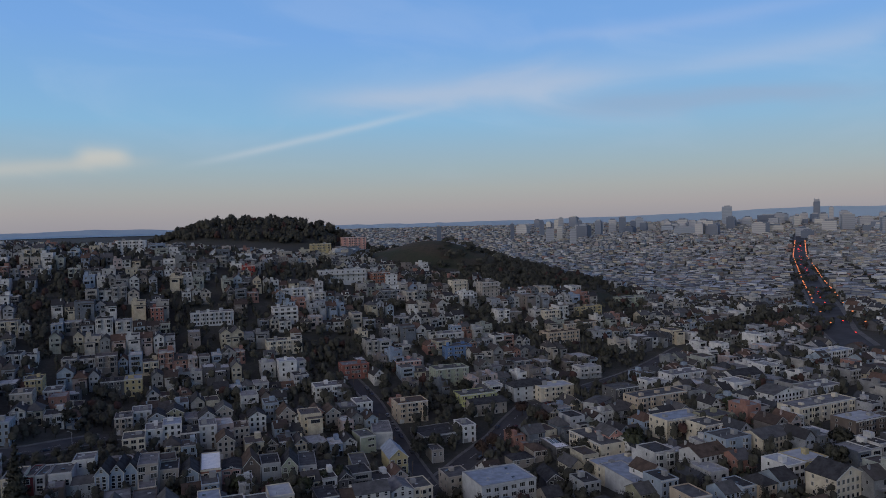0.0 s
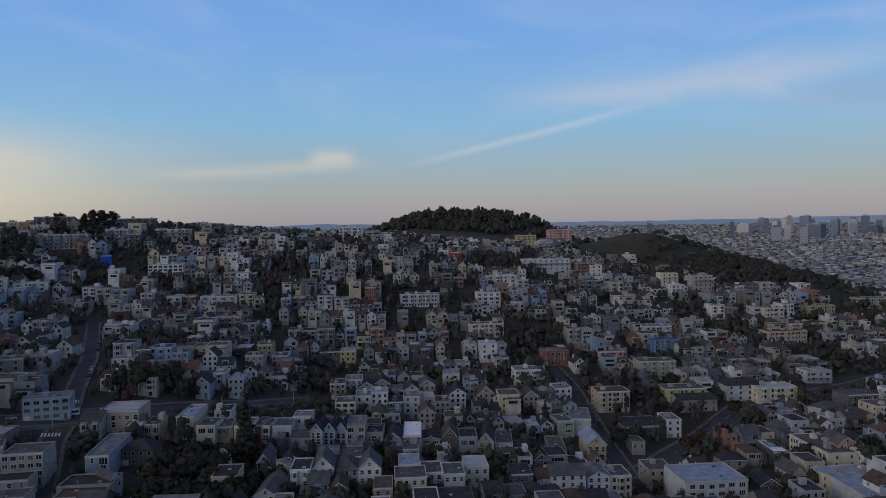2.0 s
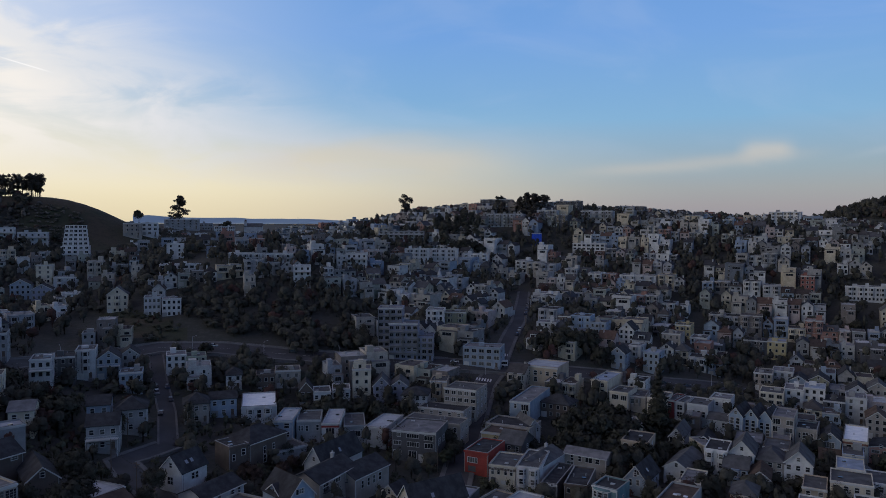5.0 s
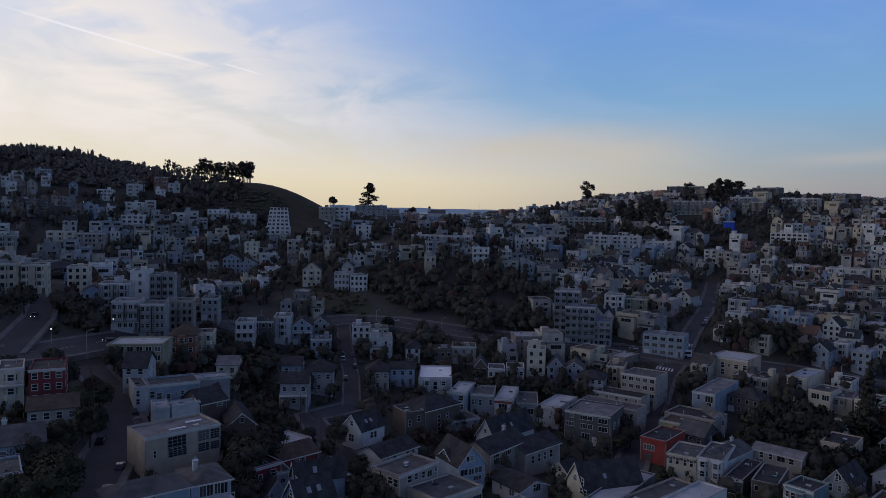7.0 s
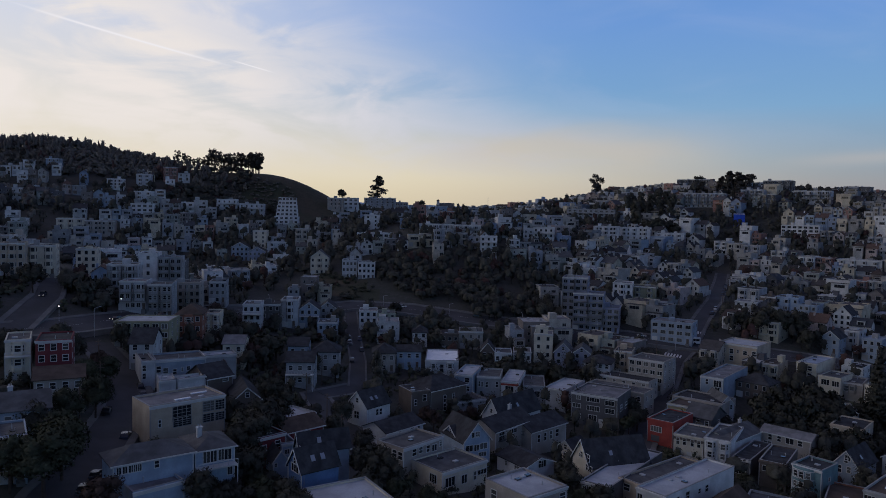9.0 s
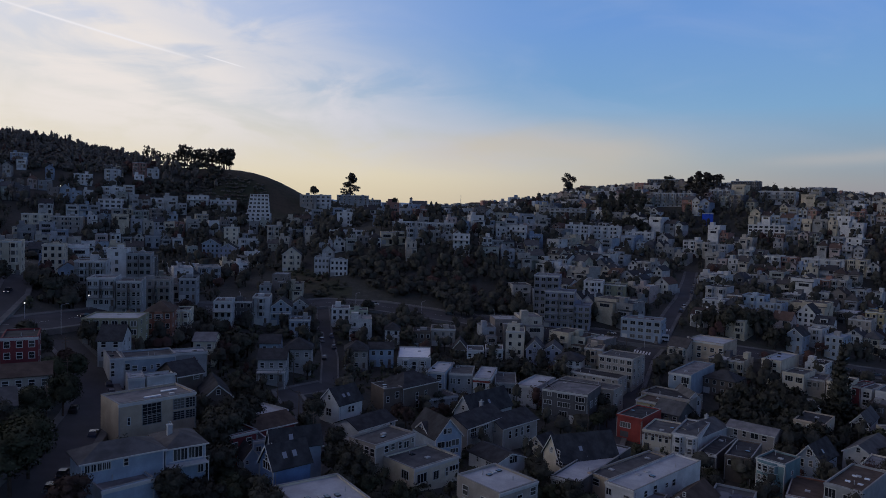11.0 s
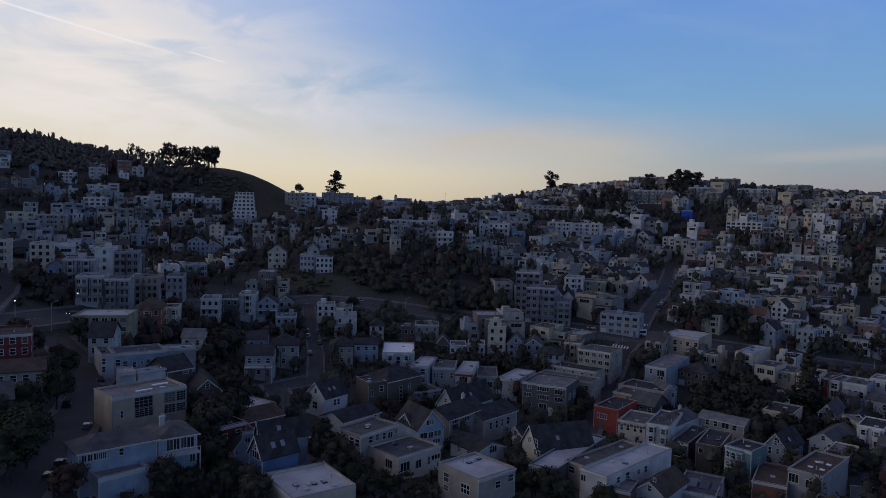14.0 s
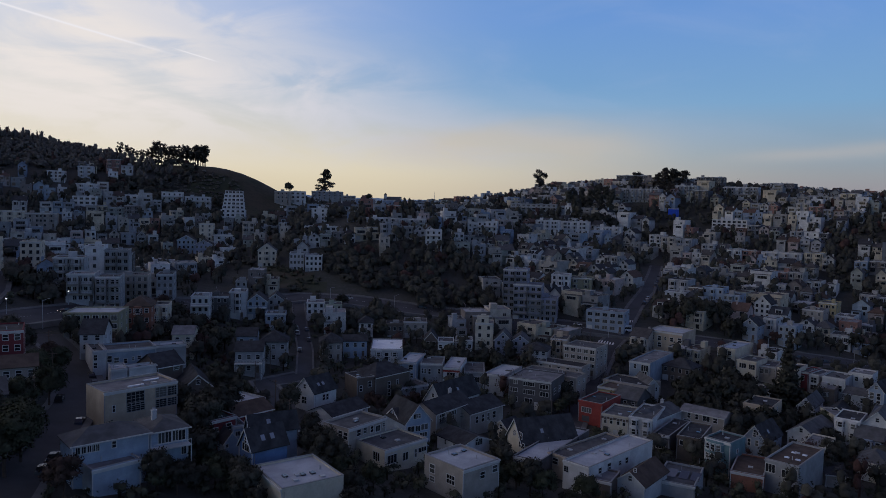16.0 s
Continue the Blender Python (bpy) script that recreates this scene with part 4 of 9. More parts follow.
    if rnd.random() < .4:
        z = fh * max(1, floors - 1)
        s.box(-w * .4, w * .4, d, d + 2.4, z - .2, z)
        for k in range(8):
            px = -w * .39 + k * w * .78 / 7
            r.box(px - .04, px + .04, d + 2.3, d + 2.38, z if k % 3 else -5, z + .95, 0)
        r.box(-w * .4, w * .4, d + 2.28, d + 2.4, z + .9, z + 1.0, 0)
    return s, t, [r]


KINDS = [(w, d, fl, roof) for w, d, fl, roof in ((6.4, 12, 2, "front"), (9.6, 13, 2, "flat"), (7.2, 12, 2, "flat"), (6.2, 12, 2, "front"), (7.6, 10, 2, "side"), (6.8, 13, 2, "flat"), (6.8, 10, 2, "hip"), (9.0, 13, 3, "flat"), (6.2, 11, 2, "flat"),
                                                 (11.5, 13, 3, "flat"), (6.6, 11, 2, "side"), (6.4, 12, 2, "flat"), (8.6, 11, 2, "side"), (7.0, 9, 1, "side"), (8.8, 12, 2, "flat"), (6.0, 12, 2, "front"), (6.9, 11, 2, "flat"), (7.8, 13, 2, "front"),
                                                 (8.2, 12, 3, "flat"), (9.2, 12, 2, "flat"), (7.1, 10, 2, "hip"), (6.3, 13, 2, "flat"))]
LABELS = {"front": "gabled hillside house with painted walls and trimmed windows", "flat": "flat-roofed hillside house with painted walls and rows of windows",
          "side": "pitched-roof hillside house with painted walls", "hip": "hip-roofed hillside house with painted walls"}
WHOLE = []


def prepare_kinds():
    """The farther houses, each as arrays to be laid out in one mesh."""
    for k, (w, d, fl, roof) in enumerate(KINDS):
        s, t, rows = plain_house(w, d, fl, roof, k)
        v, f, m = [], [], []
        for sh, off in [(s, 0), (t, 1 if roof == "flat" else 2)] + [(r, 3) for r in rows]:
            n = len(v)
            v += sh.v
            f += [tuple(n + i for i in fc) for fc in sh.f]
            m += [q + off for q in sh.m]
        WHOLE.append((np.array(v), f, m))


prepare_kinds()


def terrace(places):
    """The countless farther houses of the slopes: x, y, turn, kind, stretch."""
    rnd = random.Random(3)
    vs, fs, ms, tint, off = [], [], [], [], 0
    for x, y, turn, k, sx, sz in places:
        v, f, m = WHOLE[k]
        d = KINDS[k][1]
        c, q = math.cos(radians(turn)), math.sin(radians(turn))
        z = max(ground(x, y), ground(x - q * d, y + c * d) - 2.0)
        p = v * (sx, 1, sz)
        vs.append(np.stack([x + c * p[:, 0] - q * p[:, 1], y + q * p[:, 0] + c * p[:, 1], z + p[:, 2]], 1))
        fs += [tuple(off + i for i in fc) for fc in f]
        ms += m
        tint += [rnd.random()] * len(f)
        off += len(v)
    me = bpy.data.meshes.new("hillside_houses")
    me.from_pydata(np.concatenate(vs).tolist(), [], fs)
    for key in ("paint_row", "roof_row", "shingle_row", "trim_row", "pane"):
        me.materials.append(M[key])
    me.polygons.foreach_set("material_index", ms)
    at = me.attributes.new("tint", "FLOAT", "FACE")
    at.data.foreach_set("value", tint)
    me.update()
    return tagged(new("hillside_houses", me), "rows of painted houses covering the farther slopes", "houses", kind="stuff")


# ---- trees ----


def leaves(rng, n, lobes, leaf):
    """Small tilted leaf sprays spread over the lobes (centre, radii) of a crown, with the way out of the crown at each."""
    c = np.array([q[0] for q in lobes], float)
    r = np.array([q[1] for q in lobes], float)
    pick = rng.choice(len(lobes), n, p=(r.prod(1) ** .6) / (r.prod(1) ** .6).sum())
    d = rng.normal(size=(n, 3))
    d /= np.linalg.norm(d, axis=1)[:, None]
    p = c[pick] + d * r[pick] * rng.uniform(.72, 1.24, (n, 1))
    a = rng.normal(size=(n, 3))
    a /= np.linalg.norm(a, axis=1)[:, None]
    b = np.cross(a, rng.normal(size=(n, 3)))
    b /= np.linalg.norm(b, axis=1)[:, None]
    s = leaf * rng.uniform(.5, 1.3, (n, 1))
    v = np.stack([p - a * s, p + a * s * .7 - b * s * .55, p + a * s * .5 + b * s * .75], 1)
    inward = (np.cross(v[:, 1] - v[:, 0], v[:, 2] - v[:, 0]) * (p - c.mean(0))).sum(1) < 0
    v[inward] = v[inward][:, [0, 2, 1]]
    v = v.reshape(-1, 3)
    mid = c.mean(0) - (0, 0, .25 * r[:, 2].max())
    out = d * .3 + (p - mid) / (np.ptp(c, axis=0) * .5 + r.max(0)) * .5 + (0, 0, .55) + rng.normal(size=(n, 3)) * .3
    return v, np.arange(3 * n).reshape(n, 3), np.repeat(out, 3, 0)


def cores(rng, lobes, shrink=.9, rings=4, sides=7):
    """Lumpy inner masses of a crown."""
    vs, fs, ns, off = [], [], [], 0
    k = rings - 1
    f = [(i * sides + j, (i + 1) * sides + j, (i + 1) * sides + (j + 1) % sides, i * sides + (j + 1) % sides) for i in range(k - 1) for j in range(sides)]
    f += [(j, (j + 1) % sides, k * sides) for j in range(sides)] + [((k - 1) * sides + (j + 1) % sides, (k - 1) * sides + j, k * sides + 1) for j in range(sides)]
    th = np.linspace(0, math.pi, rings + 1)[1:-1]
    cs, rs = np.array([q[0] for q in lobes], float), np.array([q[1] for q in lobes], float)
    mid, ext = cs.mean(0) - (0, 0, .25 * rs[:, 2].max()), np.ptp(cs, axis=0) * .5 + rs.max(0)
    for c, r in lobes:
        ph = np.arange(sides) * math.tau / sides + rng.uniform(0, 1)
        t, p = np.meshgrid(th, ph, indexing="ij")
        d = np.stack([np.sin(t) * np.cos(p), np.sin(t) * np.sin(p), np.cos(t)], -1).reshape(-1, 3)
        d = np.concatenate([d, [(0, 0, 1), (0, 0, -1)]])
        vs.append(np.asarray(c) + d * np.asarray(r) * shrink * rng.uniform(.78, 1.1, (len(d), 1)))
        ns.append(d * .3 + (vs[-1] - mid) / ext * .5 + (0, 0, .55) + rng.normal(size=d.shape) * .2)
        fs += [tuple(off + q for q in fc) for fc in f]
        off += len(d)
    return np.concatenate(vs), fs, np.concatenate(ns)


def foliage(name, v, f, nrm, mat, tint=None):
    """A mesh of leaves shaded as the soft mass that they make."""
    me = bpy.data.meshes.new(name)
    me.from_pydata(v.tolist(), [], f)
    me.materials.append(M[mat])
    me.polygons.foreach_set("use_smooth", np.ones(len(f), bool))
    if tint is not None:
        at = me.attributes.new("tint", "FLOAT", "POINT")
        at.data.foreach_set("value", tint)
    me.update()
    nrm = nrm / np.linalg.norm(nrm, axis=1)[:, None]
    me.normals_split_custom_set_from_vertices(nrm.tolist())
    return me


def crown_lobes(rng, kind):
    lobes = []
    if kind == "round":
        lobes.append(((0, 0, 4.6), np.array((2.3, 2.3, 1.9))))
        for q in range(17):
            a, e = rng.uniform(0, 6.28), rng.uniform(-.35, 1.0)
            rr = 2.3 * math.sqrt(max(0, 1 - e * e * .9))
            lobes.append(((rr * math.cos(a), rr * math.sin(a), 4.6 + e * 2.3), rng.uniform(.75, 1.35, 3) * (1, 1, .85)))
    elif kind == "conifer":
        for q in range(13):
            z, w = 2 + q * 1.0, 3.4 * (1 - q / 13.5)
            for k in range(3):
                a = q * 1.1 + k * 2.1
                lobes.append(((w * .45 * math.cos(a), w * .45 * math.sin(a), z + rng.uniform(-.3, .3)), np.array((w * .62, w * .62, .55))))
    elif kind == "eucalyptus":
        for q in range(30):
            z = rng.uniform(5.0, 14)
            a, rr = rng.uniform(0, 6.28), rng.uniform(.4, 3.4) * (.5 + .5 * (z - 5) / 9)
            lobes.append(((rr * math.cos(a), rr * math.sin(a), z), rng.uniform(.6, 1.15, 3)))
    elif kind == "fan":
        for q in range(22):
            z = rng.uniform(3.5, 13.5)
            a, rr = rng.uniform(0, 6.28), rng.uniform(.2, 1.0) * (.8 + .34 * (z - 3.5))
            lobes.append(((rr * math.cos(a), rr * math.sin(a), z), rng.uniform(.8, 1.4, 3)))
    elif kind == "tall":
        for q in range(20):
            z = rng.uniform(2.0, 13.5)
            a, rr = rng.uniform(0, 6.28), rng.uniform(.2, 2.6) * math.sqrt(max(.1, 1 - ((z - 6.5) / 8) ** 2))
            lobes.append(((rr * math.cos(a), rr * math.sin(a), z), rng.uniform(1.0, 1.9, 3)))
    else:
        for q in range(34):
            z = 2.4 + q * .34
            a, rr = rng.uniform(0, 6.28), rng.uniform(.8, 4.6) * (1.05 - (q / 34) ** 1.6 * .8)
            lobes.append(((rr * math.cos(a) + .05 * (z - 2) ** 1.4, rr * math.sin(a), z), rng.uniform(.8, 1.5, 3) * (1.3, 1.3, .5)))
    return lobes


def crown_mesh(seed, n, kind, mat, leaf):
    rng = np.random.RandomState(seed)
    lobes = crown_lobes(rng, kind)
    v, f, nv = leaves(rng, n, lobes, leaf)
    cv, cf, cn = cores(rng, lobes, .55 if kind in ("eucalyptus", "fan", "cypress") else .74)
    me = foliage("crown", np.concatenate([v, cv]), f.tolist() + [tuple(len(v) + q for q in fc) for fc in cf], np.concatenate([nv, cn]), mat)
    return me, lobes


def trunk_mesh(lobes, height, r):
    s = Shape()
    p = Vector((0, 0, -2))
    top = Vector((0.2, 0.1, height * .7))
    s.tube(p, top, r, r * .55, 7)
    for c, rad in lobes[::3]:
        s.tube(top * (min(c[2] * .6, top.z) / top.z), c, r * .35, r * .08, 5)
    return s.mesh("trunk", ["bark"])


TREES = {}
for key, kind, mat, n, leaf, ht, r, seeds in (("round", "round", "leaf", 3400, .19, 5.5, .28, (1, 2, 3, 11, 12)), ("green", "round", "leaf_green", 3400, .19, 5.5, .26, (4, 5, 13)),
                                               ("rust", "round", "leaf_rust", 2200, .19, 5.5, .24, (6,)), ("conifer", "conifer", "leaf", 2600, .3, 14, .3, (7,)),
                                               ("eucalyptus", "eucalyptus", "leaf_ridge", 2400, .3, 12, .35, (8, 9, 14)), ("cypress", "cypress", "leaf_ridge", 3400, .36, 11, .4, (10,)),
                                               ("fan", "fan", "leaf_ridge", 3000, .33, 9, .35, (15,)), ("tall", "tall", "leaf", 900, .4, 10, .35, (16, 17))):
    TREES[key] = []
    for sd in seeds:
        me, lobes = crown_mesh(sd, n, kind, mat, leaf)
        TREES[key].append((me, trunk_mesh(lobes, ht, r)))
for key in ("round", "green", "rust"):                    # the same crowns, coarser, for farther trees
    TREES["far_" + key] = []
    for sd in (31, 32, 33):
        me, lobes = crown_mesh(sd, 900, "round", {"round": "leaf", "green": "leaf_green", "rust": "leaf_rust"}[key], .36)
        TREES["far_" + key].append((me, trunk_mesh(lobes, 5.5, .27)))
TREE_LABEL = {"round": "dark leafy tree with a full uneven crown", "green": "green leafy garden tree between houses", "rust": "thin rusty-leaved street tree", "conifer": "tall dark conifer with layered boughs",
              "eucalyptus": "tall eucalyptus with clumped crown on the ridge", "cypress": "wind-swept cypress standing on the skyline", "fan": "fan-shaped eucalyptus standing alone on the skyline",
              "tall": "tall dark evergreen tree among the hillside houses"}


def tree(x, y, kind="round", size=1.0, turn=None, group="trees on the slope"):
    rnd = random.Random(int(x * 13) + int(y * 7))
    key = "far_" + kind if math.hypot(x, y) > 250 and "far_" + kind in TREES else kind
    crown, trunk = rnd.choice(TREES[key])
    m = pose(x, y, ground(x, y) - 0.2, 0, 0, rnd.uniform(0, 360) if turn is None else turn) @ Matrix.Diagonal((size, size, size * rnd.uniform(.9, 1.15), 1))
    ob = thing("tree", TREE_LABEL[kind], "tree", m, group)
    part("trunk", trunk, None, ob)
    part("crown", crown, None, ob)
    return ob


def woods(name, label, spots, mat="leaf_wood", n=60, leaf=.5, lumps=5, rings=3, sides=5, core=.84):
    """A wood that nobody could count, as one mesh of lumpy crowns with leaf sprays and trunks. spots: x, y, height, spread."""
    rng = np.random.RandomState(len(spots))
    vs, fs, ns, tint, off = [], [], [], [], 0
    for x, y, h, r in spots:
        z = ground(x, y)
        lobes = []
        for k in range(lumps):
            a, e = k * 2.4 + rng.uniform(-.5, .5), rng.uniform(.3, .74)
            rr = r * .34 * rng.uniform(.5, 1.15) * (1.25 - e)
            lobes.append(((x + rr * math.cos(a), y + rr * math.sin(a), z + h * e), np.array((r * .34, r * .34, h * .25)) * rng.uniform(.7, 1.15)))
        v, f, nv = leaves(rng, n, lobes, leaf)
        cv, cf, cn = cores(rng, lobes, core, rings, sides)
        t = np.array([(x - .3, y, z - 1), (x + .3, y, z - 1), (x + .15, y, z + h * .7), (x - .15, y, z + h * .7), (x, y - .3, z - 1), (x, y + .3, z - 1), (x, y + .15, z + h * .7), (x, y - .15, z + h * .7)])
        vs += [v, cv, t]
        ns += [nv, cn, np.tile((-.3, -.8, .2), (8, 1))]
        fs += (f + off).tolist()
        fs += [tuple(off + len(v) + q for q in fc) for fc in cf]
        o2 = off + len(v) + len(cv)
        fs += [tuple(o2 + q for q in fc) for fc in ((0, 1, 2, 3), (4, 5, 6, 7))]
        off = o2 + 8
        tint.append(np.full(len(v) + len(cv) + 8, rng.uniform(0, 1)))
    me = foliage(name, np.concatenate(vs), fs, np.concatenate(ns), mat, np.concatenate(tint))
    return tagged(new(name, me), label, "woods", kind="stuff")


# ---- roads ----
LANES = Plan()   # the roads: points and half width, to keep houses off


def road(name, pts, half, label, pave=1.6, lines=False):
    pts = [Vector(p) for p in pts]
    fine = []
    for a, b in zip(pts, pts[1:]):
        k = max(1, int((b - a).length / 6))
        fine += [a.lerp(b, q / k) for q in range(k)]
    fine.append(pts[-1])
    s, side, ln, bank = Shape(), Shape(), Shape(), Shape()
    edge = []
    for i, p in enumerate(fine):
        t = (fine[min(i + 1, len(fine) - 1)] - fine[max(i - 1, 0)]).normalized()
        nrm = Vector((-t.y, t.x))
        row = []
        zc = ground(p.x, p.y)
        for o in (-half - pave, -half, half, half + pave):
            q = p + nrm * o
            row.append((q.x, q.y, max(zc * .6 + ground(q.x, q.y) * .4, ground(q.x, q.y)) + .25))
        edge.append((row, p, nrm, zc))
        LANES.append((p.x, p.y, half + pave + 1.0))
    for (a, p, n1, z1), (b, p2, n2, z2) in zip(edge, edge[1:]):
        s.poly([a[1], b[1], b[2], a[2]])
        for u, v in ((0, 1), (2, 3)):
            lo = [a[u], b[u], b[v], a[v]]
            up = [(q[0], q[1], q[2] + .15) for q in lo]
            side.solid(lo + up, [(4, 5, 6, 7), (0, 1, 5, 4), (2, 3, 7, 6)])
        for u in (0, 3):
            bank.poly([a[u], b[u], (b[u][0], b[u][1], b[u][2] - 6), (a[u][0], a[u][1], a[u][2] - 6)])
    if lines:
        for k, ((a, p, n1, z1), (b, p2, n2, z2)) in enumerate(zip(edge, edge[1:])):
            if k % 2 == 0:
                za, zb = max(a[1][2], a[2][2]), max(b[1][2], b[2][2])
                ln.poly([(p.x - n1.x * .08, p.y - n1.y * .08, (a[1][2] + a[2][2]) / 2 + .03), (p.x + n1.x * .08, p.y + n1.y * .08, (a[1][2] + a[2][2]) / 2 + .03),
                         (p2.x + n2.x * .08, p2.y + n2.y * .08, (b[1][2] + b[2][2]) / 2 + .03), (p2.x - n2.x * .08, p2.y - n2.y * .08, (b[1][2] + b[2][2]) / 2 + .03)])
    ob = single(name, s, "asphalt", label, "road", kind="structure")
    if side.v:
        single("pavement", side, "pave", "worn concrete pavement with a kerb along the road", "pavement", kind="structure")
    part("retaining_bank", bank, "concrete", ob, "dark stained retaining bank under the road edge")
    if lines and ln.v:
        part("lane_marking", ln, "paint_line", ob)
    return edge


def off_roads(x, y, r):
    return LANES.clear_of(x, y, r)


MARKET = [(-215, -10), (-232, 20), (-248, 52), (-264, 75), (-300, 125), (-308, 165), (-304, 190), (-285, 210), (-260, 228), (-233, 250), (-200, 275), (-172, 293), (-142, 315), (-112, 337), (-88, 368)]
road("road", MARKET, 6.5, "wide curving asphalt road along the hillside", lines=True)
road("road", [(-243, 37), (-260, 44), (-280, 52), (-300, 57), (-326, 60)], 3.8, "steep asphalt street branching off up the hill")
road("road", [(-262, 452), (-250, 430), (-212, 360), (-196, 322), (-184, 295)], 3.0, "steep asphalt street climbing the hill")
road("road", [(-178, 280), (-174, 267), (-157, 233), (-143, 206), (-128, 180), (-112, 150)], 3.8, "asphalt street running down between the houses")
road("road", [(-300, 186), (-268, 168), (-234, 150), (-205, 132)], 2.6, "narrow asphalt lane with parked cars", pave=0.7)
road("road", [(-120, 22), (-137, 30), (-151, 38), (-176, 50), (-191, 56), (-214, 60), (-236, 58)], 4.5, "asphalt street lined with parked cars")
road("road", [(-205, 132), (-197, 112), (-182, 108), (-167, 106), (-150, 100), (-132, 90), (-110, 78)], 3.6, "asphalt street between gardens", pave=1.4)
road("road", [(34, 470), (42, 442), (47, 419), (51, 379), (59, 312)], 4.0, "asphalt street between rows of houses")
road("road", [(51, 300), (85, 339), (105, 358), (134, 394), (167, 414), (228, 451), (300, 500)], 5.5, "wide curving asphalt street with trees", lines=True)
road("road", [(398, 430), (428, 484), (473, 544), (633, 754), (1001, 1231), (1383, 1700), (1800, 2215)], 11, "long straight asphalt avenue towards the towers", pave=4)

# ---- the nearer houses and landmarks, from near to far ----
house(-111.6, 66.6, -6.9, 14.0, 12.7, 5, "flat", "cream", "roof_white", base=27.8, vents=8, label='low building with a patched white membrane roof', wins=())
house(-125.5, 43.7, 95.4, 8.8, 7.5, 4.5, "flat", "lightblue", "roof_light", base=32.0, vents=1, label='low light blue annex with a pale flat roof', wins=())
house(-129.5, 44.1, 89.2, 13.7, 8.0, 8, "hip", "lightblue", "roof_grey", base=32.6, rise=2, label='long light blue house with a grey hip roof', wins=(('f', -5.9, 6.3, 0.7, 1.2, 'v'), ('f', -4.9, 6.3, 0.7, 1.2, 'v'), ('f', -3.9, 6.3, 0.7, 1.2, 'v'), ('f', -3.2, 6.3, 0.6, 1.2, 'v'), ('f', -2.5, 6.3, 0.6, 1.2, 'v'), ('f', 0.4, 6.3, 0.7, 1.2, '')))
house(-131.3, 55.7, 86.0, 7.4, 10.0, 9, "hip", "lightblue", "roof_grey", base=30.7, rise=1.6, deck=True, chimney=(-0.2, 0.5, 'lightgrey'), label='light blue house wing with big windows and a deck', wins=(('f', -1.6, 6.5, 1.2, 2.1, 'v'), ('f', -0.3, 6.5, 1.1, 2.1, 'v'), ('f', 1.1, 6.6, 1.0, 2.0, 'v'), ('f', 2.4, 6.5, 1.3, 2.0, 'v'), ('f', 2.8, 3.5, 0.9, 1.6, 'v')))
house(-126.5, 69.8, 0.8, 5.5, 8.2, 6.5, "front", "blue", "roof_dark", base=28.0, lights=3, label='bright blue gabled house with white trim and skylights', rise=3.7, wins=(('f', 0.1, 5.7, 2.8, 1.5, 'v'),))
house(-144.0, 24.4, 84, 4.3, 10, 8, "flat", "bluegrey", "roof_grey", base=36.0, bays=1)
house(-97.1, 110.3, 90.0, 11.1, 12.5, 7, "flat", "taupe", "roof_white", base=22.4, vents=5, lights=0, label='taupe flat-roofed house with skylights in its white roof', wins=(('f', 0.3, 4.4, 1.4, 1.4, ''), ('f', 4.2, 4.9, 1.6, 1.5, ''), ('l', 9.8, 4.1, 1.6, 1.9, ''), ('l', 9.8, 2.2, 1.6, 1.1, ''), ('l', 3.8, 3.4, 2.5, 1.9, '')))
house(-138.5, 72.5, 80.0, 3.2, 6.0, 3.5, "front", "lightblue", "roof_dark", base=28.4, rise=2, wins=(('f', -1.0, 2.3, 0.5, 0.7, ''),))
house(-137.8, 76.1, -13.1, 4.2, 10.8, 6.5, "front", "bluegrey", "roof_dark", base=27.6, lights=2, label='blue-grey gabled house with skylights in its dark roof', rise=3.2, wins=(('f', 2.1, 6.3, 5.3, 1.1, 'v'),))
house(-144.6, 73.0, 96.8, 7.6, 8.0, 6, "flat", "darkred", "roof_dark", base=29.0, label='dark red flat-roofed house among trees', wins=(('f', -1.9, 3.6, 1.7, 1.1, 'v'), ('f', 1.8, 3.7, 1.2, 1.4, '')))
house(-160.1, 28.5, 82, 8.6, 12, 7, "side", "bluegrey", "roof_grey", base=37.6, rise=2.4, chimney=True, label='blue-grey house with solar panels on its pitched roof')
house(-86.6, 137.8, 19.2, 7.0, 8.1, 4, "flat", "brown", "roof_light", base=18.6, vents=1, wins=())
house(-143.6, 76.9, 82.8, 3.2, 6.0, 5, "flat", "lightblue", "roof_grey", base=28.0, wins=(('f', -0.4, 3.1, 1.0, 1.0, 'v'),))
house(-121.5, 109.3, 93.5, 13.8, 10.8, 4.6, "flat", "cream", "roof_grey", base=23.0, vents=3, label='low cream house with a flat grey roof', wins=(('f', -4.6, 1.6, 2.8, 2.0, 'v'), ('f', -0.3, 1.3, 1.6, 1.9, 'v'), ('f', 3.1, 1.3, 0.7, 1.9, ''), ('f', 5.4, 2.1, 2.8, 1.1, 'v'), ('l', 3.0, 2.1, 2.3, 1.9, 'v')))
house(-91.9, 137.0, 2.7, 7.2, 29.8, 6.5, "flat", "white", "roof_white", base=18.5, vents=5, label='white corner building with a bright white flat roof', wins=(('f', -2.7, 4.3, 1.2, 1.4, 'v'), ('f', 1.8, 4.4, 1.3, 1.0, ''), ('r', 4.8, 4.5, 1.2, 1.3, ''), ('r', 8.8, 4.2, 1.5, 1.8, ''), ('r', 13.8, 4.4, 1.0, 1.0, ''), ('r', 17.0, 4.1, 1.3, 1.4, '')))
house(-82.1, 145.0, 8.9, 7.0, 14.0, 4, "front", "lightgrey", "roof_brown", base=17.8, rise=2.6, label='pale gabled house with a broad brown roof', wins=(('f', 1.1, 7.0, 0.5, 0.8, ''),))
